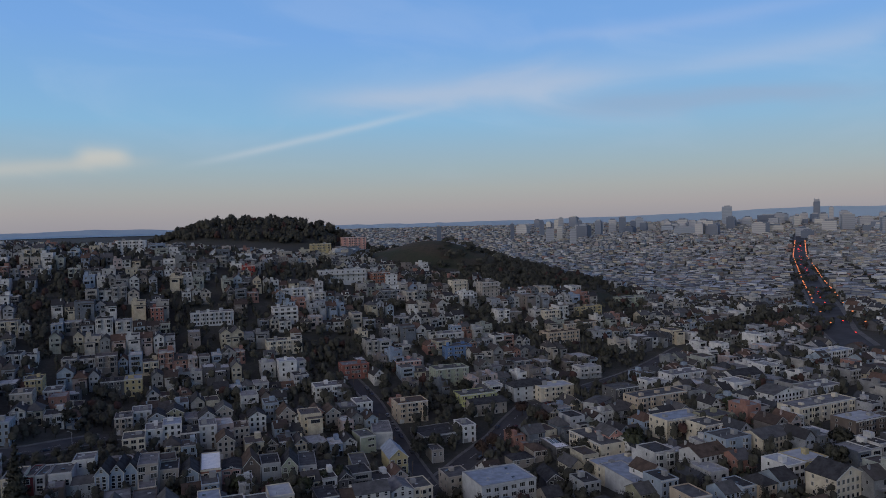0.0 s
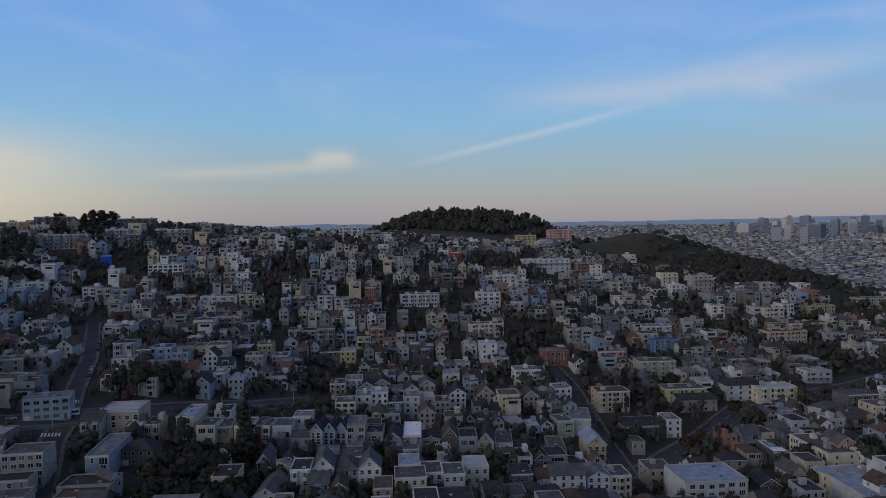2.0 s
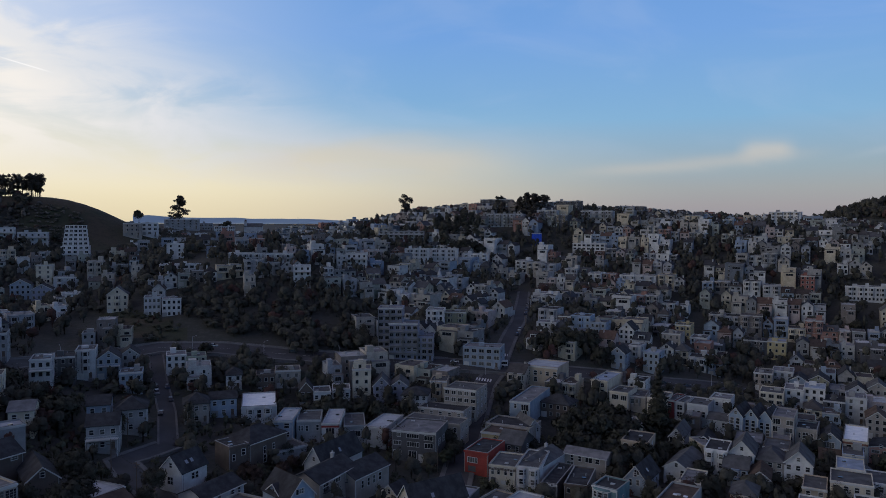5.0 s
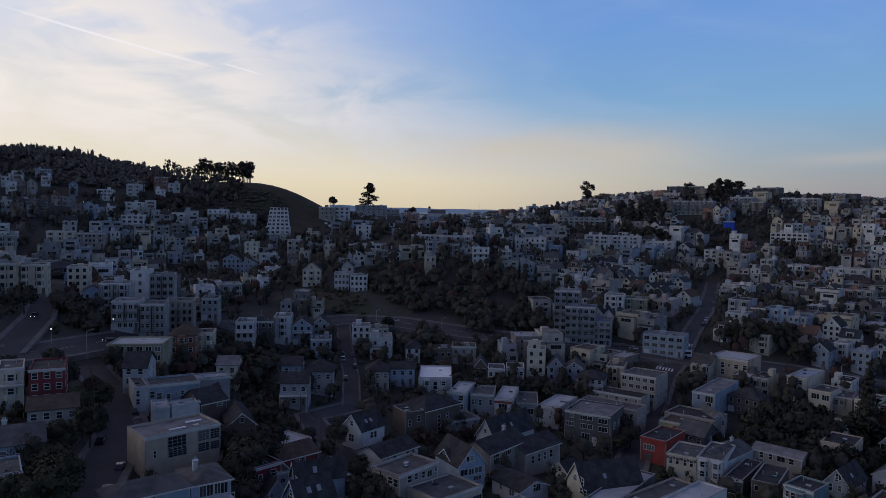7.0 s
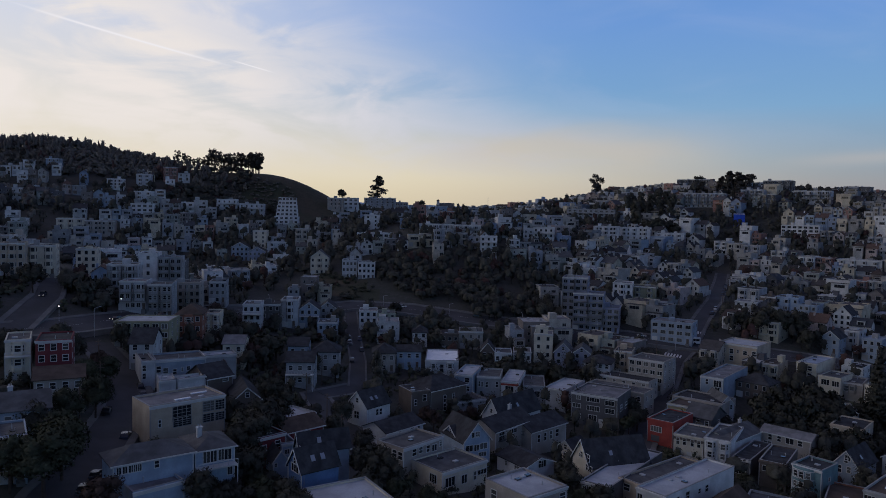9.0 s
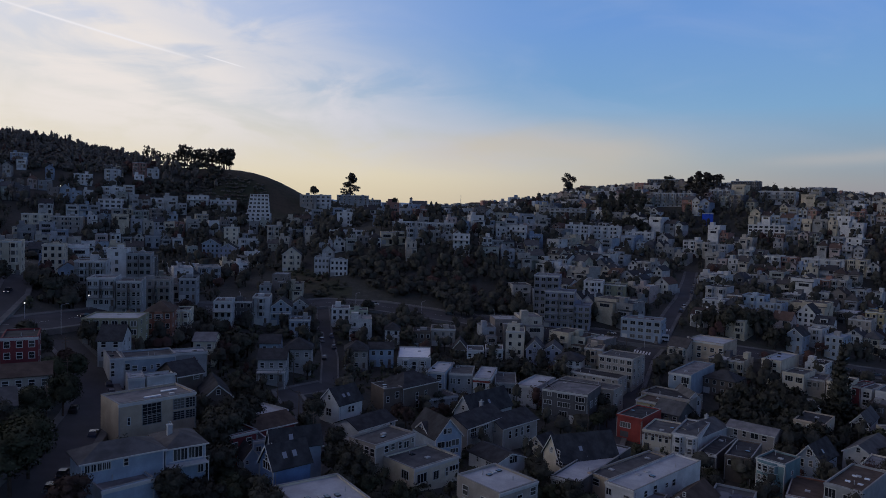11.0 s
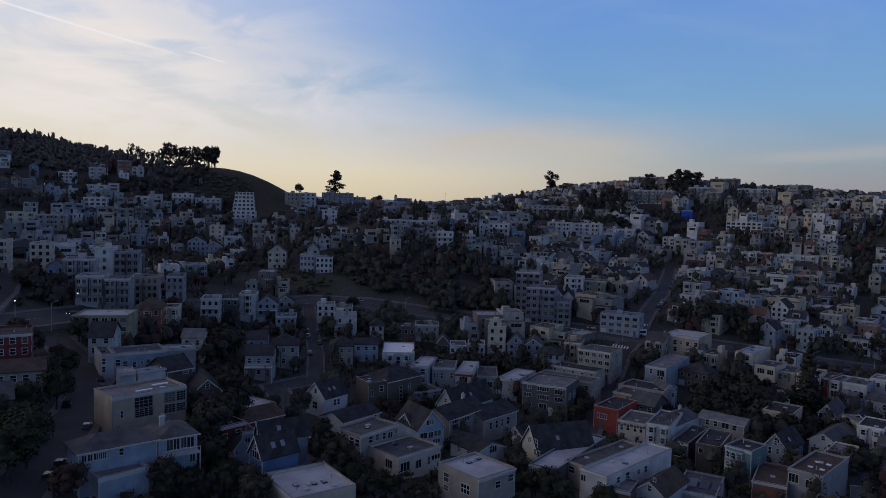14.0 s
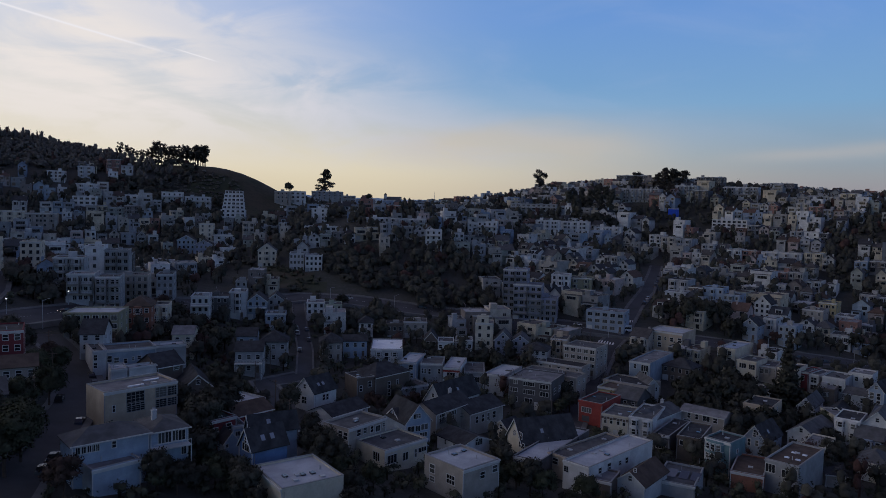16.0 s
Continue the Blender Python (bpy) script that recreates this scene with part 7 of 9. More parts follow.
house(-439.1, 213.0, 58, 13.5, 11, 9, "flat", "lightgrey", "roof_light", base=53.7, cols=4)
house(-3.6, 497.0, 8, 23.9, 12, 9, "flat", "cream", "roof_grey", base=30.1, cols=7)
house(-456.5, 208.2, 58, 8.9, 11, 14, "flat", "cream", "roof_grey", base=55.6, cols=2)
house(118.5, 493.7, 8, 20.2, 13, 9, "flat", "blue", "roof_grey", base=19.1, cols=4, label='deep blue flat-roofed house')
house(310.3, 406.7, 12, 18.2, 13, 8, "flat", "white", "roof_grey", base=11.4, cols=3)
house(-429.8, 280.2, 54, 10.7, 11, 11, "flat", "white", "roof_light", base=70.6, cols=2)
house(-512.7, 74.8, 74, 8.5, 12, 9, "flat", "white", "roof_light", base=66.5, cols=3)
house(-509.0, 120.5, 70, 18.5, 12, 9, "flat", "taupe", "roof_light", base=65.5, cols=4)
house(-513.7, 103.9, 72, 16.3, 12, 9, "flat", "cream", "roof_grey", base=66.7, cols=4)
house(118.4, 518.3, 8, 21.1, 13, 9, "flat", "lightgrey", "roof_light", base=24.9, cols=4)
house(-195.4, 498.0, 10, 25.5, 12, 9, "flat", "lightgrey", "roof_light", base=50.4, cols=8)
house(-90.7, 530.3, 8, 8.4, 12, 14, "flat", "orange", "roof_grey", base=48.2, cols=3, label='rust-orange apartment house on the hillside')
house(-54.3, 536.4, 8, 30.0, 12, 9, "flat", "lightgrey", "roof_light", base=47.3, cols=14, label='long row of joined pale houses on the hillside')
house(-2.3, 543.2, 8, 18.3, 12, 12, "flat", "white", "roof_light", base=44.6, cols=4, style='wide', deck=True)
house(362.0, 407.0, 12, 28.2, 13, 8, "flat", "white", "roof_blue", base=16.0, cols=5)
house(-347.1, 434.3, 34, 18.6, 12, 9, "flat", "white", "roof_light", base=67.4, cols=5)
house(211.8, 524.1, 12, 30.0, 13, 9, "flat", "tan", "roof_brown", base=20.1, cols=12, label='long tan terrace of joined houses')
house(-548.0, 157.7, 66, 15.4, 11, 9, "flat", "white", "roof_light", base=77.3, cols=4, style='wide')
house(-339.6, 458.7, 30, 22.6, 12, 9, "flat", "white", "roof_light", base=66.8, cols=5)
house(-319.5, 474.0, 26, 21.3, 12, 9, "flat", "white", "roof_light", base=63.1, cols=4)
house(8.5, 587.6, 8, 24.5, 12, 8, "flat", "white", "roof_white", base=58.2, cols=5)
house(235.0, 542.3, 12, 33.6, 13, 8, "flat", "tan", "roof_brown", base=24.3, cols=7)
house(216.5, 561.5, 10, 16.5, 12, 10, "flat", "cream", "roof_grey", base=31.7, cols=4)
house(-255.8, 545.0, 14, 26.1, 12, 8, "flat", "white", "roof_light", base=72.1, cols=7, style='wide')
house(-580.7, 168.0, 66, 13.9, 11, 9, "flat", "white", "roof_light", base=87.0, cols=4)
house(-554.6, 244.7, 61, 19.6, 12, 10, "flat", "lightgrey", "roof_grey", base=78.2, cols=5, deck=True)
house(-566.8, 228.7, 62, 15.9, 12, 10, "flat", "white", "roof_light", base=81.5, cols=4, deck=True)
house(-603.4, 98.4, 76, 3.6, 10, 7, "flat", "lightgrey", "roof_light", base=91.2, cols=2)
house(152.7, 594.9, 10, 10.8, 12, 12, "flat", "white", "roof_light", base=45.1, cols=3, deck=True)
house(-300.6, 538.8, 28, 8.2, 10, 10, "flat", "tarp", "roof_blue", base=78.1, cols=0, side=0, garage=False, label='building under works wrapped in a bright blue tarpaulin')
house(-399.8, 478.9, 34, 39.5, 12, 8, "flat", "grey", "roof_light", base=81.3, cols=9, style='wide', deck=True, label='long grey terraced block with a pale flat roof')
house(174.5, 601.3, 10, 16.0, 12, 18, "flat", "taupe", "roof_grey", base=45.9, cols=4, deck=True)
house(254.8, 575.0, 12, 30.0, 13, 8, "flat", "yellow", "roof_light", base=33.4, cols=9)
house(-31.5, 630.3, 8, 10.0, 12, 10, "flat", "red", "roof_grey", base=74.4, cols=2, label='red house among pale neighbours on the hillside')
house(-617.2, 156.4, 68, 12.5, 10, 8, "flat", "white", "roof_light", base=97.9, cols=3)
house(151.7, 618.6, 10, 14.3, 12, 14, "flat", "cream", "roof_grey", base=50.9, cols=3, deck=True)
house(-555.0, 322.0, 55, 13.8, 11, 10, "flat", "taupe", "roof_grey", base=85.1, cols=3)
house(-618.5, 178.5, 66, 11.3, 11, 12, "flat", "lightgrey", "roof_light", base=98.7, cols=2)
house(49.1, 642.4, 6, 43.0, 12, 10, "flat", "lightgrey", "roof_grey", base=67.0, cols=9, deck=True, label='row of joined terrace houses with balconies on the hillside')
house(93.3, 641.6, 8, 10.4, 12, 12, "flat", "white", "roof_light", base=59.1, cols=2)
house(83.5, 645.3, 8, 18.2, 12, 12, "flat", "brick", "roof_grey", base=61.1, cols=4)
house(-558.6, 339.7, 55, 13.1, 11, 10, "flat", "white", "roof_light", base=85.6, cols=3, style='wide')
house(-344.6, 558.1, 20, 34.2, 12, 12, "flat", "lightgrey", "roof_grey", base=93.0, cols=9, label='long pale apartment row with balconies below the hilltop', balconies=5)
house(-315.9, 584.8, 18, 18.7, 12, 10, "flat", "lightgrey", "roof_light", base=98.6, cols=5, balconies=3)
house(-279.2, 610.3, 14, 29.5, 12, 9, "flat", "lightgrey", "roof_light", base=99.1, cols=8, balconies=4)
house(314.1, 606.5, 12, 26.4, 13, 8, "flat", "green", "roof_grey", base=35.8, cols=4)
house(-681.2, 123.4, 72, 11.9, 10, 8, "flat", "bluegrey", "roof_light", base=115.0, cols=3)
house(-419.7, 566.3, 26, 27.2, 12, 8, "flat", "lightgrey", "roof_light", base=98.9, cols=6)
house(-319.3, 633.7, 16, 24.1, 14, 11, "flat", "dark", "roof_dark", base=107.4, cols=7, label='dark apartment block on the hilltop skyline', name='apartment_building', category='apartment building')
house(-138.6, 698.0, 5, 25.4, 14, 12, "flat", "white", "roof_light", base=95.7, cols=9, side=3, label='white hospital-like block on the hilltop', name='apartment_building', category='apartment building')
house(-467.4, 542.8, 30, 16.5, 12, 8, "flat", "grey", "roof_grey", base=93.1, cols=4)
house(-416.7, 608.8, 24, 22.4, 12, 9, "flat", "cream", "roof_grey", base=107.1, cols=5)
house(-397.9, 626.2, 20, 31.7, 14, 11.7, "flat", "dark", "roof_dark", base=109.2, cols=8, label='dark flat-topped apartment block crowning the hill', name='apartment_building', category='apartment building')
house(-491.1, 570.8, 38, 18.2, 11, 5.7, "flat", "grey", "roof_dark", base=98.0)
house(-473.5, 598.9, 28, 18.4, 12, 9.7, "flat", "cream", "roof_grey", base=102.3, cols=4)
house(-531.1, 561.3, 42, 23.1, 11, 3.4, "flat", "white", "roof_light", base=92.6)
house(-560.4, 560.7, 44, 18.4, 11, 4.8, "flat", "lightgrey", "roof_grey", base=89.8)
house(-583.8, 550.7, 45, 24.9, 11, 6.1, "hip", "cream", "roof_brown", base=86.9, rise=2.0, label='cream hall under a shallow red-brown hip roof')
house(-613.5, 547.8, 46, 14.1, 11, 6.6, "flat", "grey", "roof_grey", base=85.5)
house(-699.5, 462.7, 52, 36.0, 12, 9, "flat", "grey", "roof_grey", base=90.3, cols=6)
house(-684.4, 507.4, 52, 22.7, 11, 5.4, "flat", "white", "roof_light", base=86.1)
house(-704.3, 496.8, 52, 14.8, 11, 7.4, "flat", "grey", "roof_grey", base=87.8)
house(44.1, 908.8, 4, 25.9, 12, 10, "flat", "yellow", "roof_grey", base=84.9, cols=5)
house(90.8, 955.8, 4, 31.7, 16, 16, "flat", "pink", "roof_grey", base=85.1, cols=6, label='salmon pink apartment block below the wooded hill', name='apartment_building', category='apartment building')
tree(-114.1, 63.3, "round", 1)
tree(-122.1, 53.5, "round", 0.81)
tree(-123.8, 50.5, "green", 0.74)
tree(-121.8, 57.0, "round", 0.87)
tree(-118.8, 63.3, "green", 0.62)
tree(-107.6, 83.6, "round", 1)
tree(-120.6, 65.3, "round", 0.9)
tree(-122.8, 61.3, "green", 0.81)
tree(-137.1, 28.1, "green", 1.8)
tree(-124.2, 64.8, "round", 0.74)
tree(-109.3, 90.4, "green", 0.9)
tree(-140.5, 23.5, "green", 1.4)
tree(-130.3, 58.4, "round", 0.62)
tree(-119.9, 82.5, "round", 1.1)
tree(-131.5, 63.5, "green", 0.68)
tree(-130.8, 66.7, "round", 0.68)
tree(-117.7, 87.9, "green", 0.9)
tree(-143.6, 31.9, "green", 1.4)
tree(-133.7, 62.6, "round", 1.4)
tree(-120.2, 88.2, "round", 1.1)
tree(-122.6, 87.7, "round", 1.2)
tree(-92.1, 125.4, "green", 1)
tree(-95.1, 124.2, "round", 1.1)
tree(-145.2, 66.3, "round", 1.3)
tree(-99.6, 124.8, "green", 1)
tree(-102.7, 122.7, "green", 0.9)
tree(-131.5, 91.3, "round", 1.2)
tree(-133.3, 89.4, "round", 1.1)
tree(-157.2, 33.3, "green", 1.3)
tree(-160.5, 29.9, "round", 1.2)
tree(-149.8, 70.8, "round", 1.5)
tree(-112.2, 128.3, "round", 0.7)
tree(-154.4, 76.2, "round", 1.6)
tree(-110.7, 132.6, "round", 1)
tree(-169.6, 37.6, "green", 1.2)
tree(-162.5, 70.7, "round", 1.2)
tree(-147.5, 98.3, "round", 0.9)
tree(-117.5, 138.0, "round", 0.9)
tree(-176.7, 44.8, "green", 1.2)
tree(-164.0, 82.9, "round", 1.4)
tree(-184.2, 42.8, "rust", 1)
tree(-133.7, 135.6, "rust", 0.7)
tree(-162.8, 99.1, "round", 0.8)
tree(-89.0, 172.9, "round", 0.8)
tree(-192.3, 45.7, "green", 1.1)
tree(-176.8, 91.4, "round", 1.2)
tree(-169.4, 105.5, "round", 1)
tree(-180.3, 89.8, "round", 1.3)
tree(-197.4, 52.0, "green", 1.1)
tree(-166.0, 121.2, "round", 0.8)
tree(-189.7, 87.4, "round", 1)
tree(-164.4, 133.4, "rust", 0.8)
tree(-167.3, 132.4, "rust", 0.8)
tree(-211.3, 34.9, "round", 1.2)
tree(-71.9, 203.4, "round", 0.7)
tree(-210.6, 53.0, "rust", 0.9)
tree(-215.2, 32.9, "round", 1.3)
tree(-213.9, 47.3, "round", 1.1)
tree(-62.6, 210.2, "round", 1.1)
tree(-166.6, 145.1, "rust", 0.7)
tree(-168.3, 151.1, "rust", 0.7)
tree(-64.4, 222.1, "round", 1.2)
tree(-222.5, 65.7, "round", 1.2)
tree(-227.4, 47.0, "round", 1)
tree(-90.2, 215.6, "round", 1.1)
tree(-177.6, 156.5, "round", 0.8)
tree(-139.9, 192.6, "green", 0.9)
tree(-231.8, 64.1, "round", 1.1)
tree(-140.4, 197.7, "round", 1.1)
tree(-94.0, 225.7, "round", 1.4)
tree(-70.9, 237.6, "round", 1.2)
tree(-85.9, 235.0, "round", 1)
tree(-147.9, 204.4, "round", 1)
tree(-114.2, 225.0, "round", 1.3)
tree(-105.1, 229.7, "round", 1.5)
tree(-220.7, 125.0, "green", 1.1)
tree(-110.3, 228.8, "round", 1.4)
tree(-123.7, 222.1, "round", 0.8)
tree(-126.0, 220.7, "green", 0.7)
tree(-93.5, 236.4, "round", 1.2)
tree(-101.2, 233.5, "round", 1.4)
tree(-90.8, 238.4, "round", 1.3)
tree(-231.0, 110.8, "round", 1.6)
tree(-98.7, 240.0, "round", 1.5)
tree(-127.3, 226.3, "round", 0.8)
tree(-87.7, 248.3, "round", 1.1)
tree(-79.3, 253.1, "green", 1.1)
tree(-114.1, 240.0, "round", 1.5)
tree(-250.5, 94.1, "round", 0.9)
tree(-118.3, 240.4, "round", 1.2)
tree(-109.5, 244.8, "round", 1.6)
tree(-198.2, 182.1, "round", 1.1)
tree(-114.2, 244.3, "round", 1.3)
tree(-107.7, 247.3, "round", 1.4)
tree(-122.5, 242.0, "round", 1.5)
tree(-249.2, 112.4, "round", 1.2)
tree(-206.0, 180.1, "round", 1.1)
tree(-102.0, 254.0, "round", 1.5)
tree(-182.0, 205.3, "round", 1.2)
tree(-120.1, 248.3, "round", 1.6)
tree(-197.6, 193.1, "round", 1.3)
tree(-193.1, 198.0, "round", 1.2)
tree(-188.5, 202.6, "round", 1.2)
tree(-202.1, 189.8, "round", 1.1)
tree(-180.1, 211.1, "round", 1.1)
tree(-116.7, 253.3, "round", 1.6)
tree(-107.5, 257.6, "round", 1.6)
tree(-113.4, 258.3, "round", 1.6)
tree(-261.1, 108.4, "round", 1.3)
tree(-275.7, 62.9, "round", 1.3)
tree(-231.8, 163.2, "round", 1)
tree(-283.1, 48.3, "round", 1.4)
tree(-213.3, 197.2, "round", 1)
tree(-285.6, 68.8, "round", 1.1)
tree(-206.6, 209.6, "round", 1.1)
tree(-275.5, 109.5, "rust", 1)
tree(-9.4, 297.2, "green", 1)
tree(2.5, 297.9, "green", 1.3)
tree(-23.9, 299.3, "green", 1.1)
tree(-206.1, 222.1, "round", 1)
tree(-188.7, 237.2, "round", 1)
tree(9.9, 304.0, "green", 1.2)
tree(-261.8, 154.9, "round", 1)
tree(-238.0, 190.3, "round", 1.2)
tree(19.9, 308.8, "green", 1.3)
tree(-236.8, 208.0, "round", 1.1)
tree(-278.0, 150.1, "rust", 0.9)
tree(-305.8, 101.6, "round", 1)
tree(176.8, 271.7, "round", 1.2)
tree(217.8, 246.2, "round", 1.4)
tree(-264.8, 207.4, "round", 1)
tree(-223.3, 254.6, "round", 1)
tree(135.6, 317.6, "round", 1.6)
tree(-281.8, 199.9, "round", 1)
tree(157.7, 307.7, "green", 1.6)
tree(60.4, 342.8, "round", 1.4)
tree(160.6, 310.3, "green", 1.7)
tree(233.5, 260.7, "round", 1.6)
tree(91.7, 338.5, "rust", 1.2)
tree(70.0, 349.9, "round", 1.2)
tree(-145.3, 326.2, "round", 1.3)
tree(98.6, 344.1, "rust", 1.2)
tree(207.9, 291.7, "green", 1.1)
tree(-166.2, 320.3, "round", 1.6)
tree(-174.5, 320.4, "round", 1.3)
tree(26.7, 364.3, "conifer", 1)
tree(110.9, 348.9, "rust", 1.3)
tree(-160.5, 329.7, "round", 1.7)
tree(-160.5, 330.0, "round", 1.7)
tree(185.0, 318.3, "round", 1)
tree(-167.6, 330.5, "round", 1.5)
tree(-181.8, 323.0, "round", 1)
tree(-155.4, 336.9, "round", 1.6)
tree(-160.3, 345.2, "round", 1.5)
tree(-173.6, 344.3, "round", 1.4)
tree(133.3, 365.5, "rust", 1.3)
tree(-108.8, 377.4, "round", 1.4)
tree(143.4, 373.7, "round", 1.1)
tree(127.4, 382.1, "rust", 1.2)
tree(229.4, 336.3, "green", 1.2)
tree(89.5, 399.7, "round", 1.3)
tree(-105.1, 399.0, "round", 1.2)
tree(65.1, 425.0, "round", 1)
tree(103.5, 418.2, "round", 1.5)
tree(56.2, 433.7, "round", 1.2)
tree(-37.8, 444.0, "round", 1.1)
tree(-63.9, 452.9, "round", 1.3)
tree(176.7, 422.0, "round", 1.2)
tree(-124.8, 462.3, "round", 1.2)
tree(-57.3, 493.4, "round", 1.1)
tree(-107.2, 485.3, "round", 1.2)
tree(150.8, 478.8, "round", 1.4)
tree(137.4, 490.0, "round", 1.6)
tree(227.9, 486.1, "round", 1.4)
tree(-524.4, 242.8, "round", 1)
tree(311.1, 491.7, "round", 1)
tree(-538.2, 227.9, "round", 1)
tree(-354.6, 482.2, "tall", 1.35)
tree(-556.9, 238.9, "round", 1)
tree(-367.7, 495.0, "tall", 1.35)
tree(-560.2, 263.9, "round", 1)
tree(-346.1, 513.7, "tall", 1.35)
tree(-360.4, 506.2, "tall", 1.35)
tree(-379.8, 501.8, "tall", 1.35)
tree(-358.1, 518.3, "tall", 1.35)
tree(-377.0, 517.1, "tall", 1.35)
tree(-357.2, 534.3, "tall", 1.35)
tree(-374.9, 525.9, "tall", 1.35)
tree(-372.4, 534.3, "tall", 1.35)
tree(-323.1, 566.9, "cypress", 1)
tree(-367.6, 539.5, "tall", 1.35)
tree(-334.2, 578.7, "cypress", 1)
tree(-667.5, 104.2, "eucalyptus", 1)
tree(-681.7, 92.2, "eucalyptus", 1)
tree(-341.3, 601.6, "cypress", 1)
tree(-695.8, 102.2, "eucalyptus", 1)
tree(-97.3, 271.1, "conifer", 1.75)
tree(-730.8, 479.1, "cypress", 2.25, 35)
tree(-752.5, 443.6, "round", 1.76)
tree(-487.2, 590.0, "fan", 2.1)
tree(-367.9, 637.1, "cypress", 1.24)
tree(-360.2, 641.5, "cypress", 1.32)
tree(-353.4, 645.3, "cypress", 1.22)
tree(-373.7, 633.6, "cypress", 0.95)
tree(-396.3, 631.5, "round", 1.91)
tree(-692.7, 516.6, "round", 1.60)
tree(-696.6, 511.2, "round", 1.11)
tree(-625.5, 552.3, "round", 0.75)
tree(-288.8, 676.9, "conifer", 0.72)
tree(-269.6, 684.8, "round", 0.98)
tree(-773.1, 113.0, "eucalyptus", 0.71)
tree(-773.8, 107.6, "eucalyptus", 0.62)
tree(-347.2, 591.1, "cypress", 1.3)
tree(-340.8, 594.9, "cypress", 1.5)
tree(-334.4, 598.7, "cypress", 1.5)
tree(-328.0, 602.3, "cypress", 1.3)
tree(-362.1, 581.9, "cypress", 1.0)
tree(-336.5, 597.4, "cypress", 1.4)
tree(-342.3, 486.6, "round", 1.6900000000000002)
tree(-334.9, 491.8, "round", 1.8199999999999998)
tree(-345.9, 483.9, "round", 1.56)
tree(-338.6, 489.2, "round", 1.8199999999999998)
tree(-329.4, 495.6, "round", 1.4300000000000002)
tree(-252.4, 595.3, "round", 0.9)
tree(-236.9, 601.9, "round", 1.0)
tree(-217.8, 609.4, "round", 1.1)
tree(-212.2, 611.5, "round", 1.0)
tree(-225.4, 606.5, "round", 0.9)
tree(-511.9, 388.8, "round", 1)
tree(-505.7, 396.9, "round", 1)
tree(-517.8, 380.6, "round", 0.9)



def crest_row():
    """Eucalyptus in a row along the bare crest of the knoll, the broadest at its end."""
    rnd = random.Random(17)
    line = [Vector(q) for q in ((-712, 236), (-683, 252), (-659, 264), (-646, 281), (-640, 289))]
    for k in range(26):
        q = 4 * (k / 25) ** .9
        p = line[min(3, int(q))].lerp(line[min(3, int(q)) + 1], q - min(3, int(q)))
        back = rnd.uniform(0, 9)
        tree(p.x - back * .85, p.y + back * .4, "eucalyptus", (.95 if q < 1 else 1.2) * rnd.uniform(.85, 1.12), group="trees along the crest")
    tree(-640.5, 288, "fan", 1.5, group="trees along the crest")
    tree(-645, 284, "eucalyptus", 1.45, group="trees along the crest")


crest_row()

# ---- rows of houses over the slopes ----
# parks and wooded slopes: x, y, half sizes
OPEN = [(182, 804, 98, 88), (-20, 1050, 190, 105), (-615, 295, 100, 66), (-300, 232, 62, 26), (-272, 250, 45, 24), (250, 745, 110, 60), (270, 690, 60, 40), (10, 640, 34, 22), (-740, 190, 90, 110), (-127, 253, 15, 15), (-121, 262, 15, 15), (-112, 266, 15, 15), (-104, 261, 15, 15), (-112, 252, 15, 15), (-284, 66, 17, 10), (-352, 194, 24, 15), (-331, 203, 24, 13), (-592, 214, 30, 27), (-498, 282, 13, 13), (250, 685, 64, 52), (298, 640, 32, 36)]


def in_open(x, y, grow=0):
    return any(((x - a) / (rx + grow)) ** 2 + ((y - b) / (ry + grow)) ** 2 < 1 for a, b, rx, ry in OPEN)


def grid_turn(x, y):
    b = math.degrees(math.atan2(x, y))
    return 9.0 if b > -41 else 56.0 if b > -64 else 74.0


def grove_at(x, y):
    return noise.noise(Vector((x * .016, y * .016, 3.1))) > .3


def in_sight(x, y, far):
    b, r = math.degrees(math.atan2(x, y)), math.hypot(x, y)
    return -88 < b < 49 and 95 < r < far


PLAIN = ["white", "lightgrey", "grey", "cream", "taupe", "bluegrey", "tan", "lightblue", "dark", "brown", "lightgrey", "olive"]


TAKEN.append((-515, 262, 20))


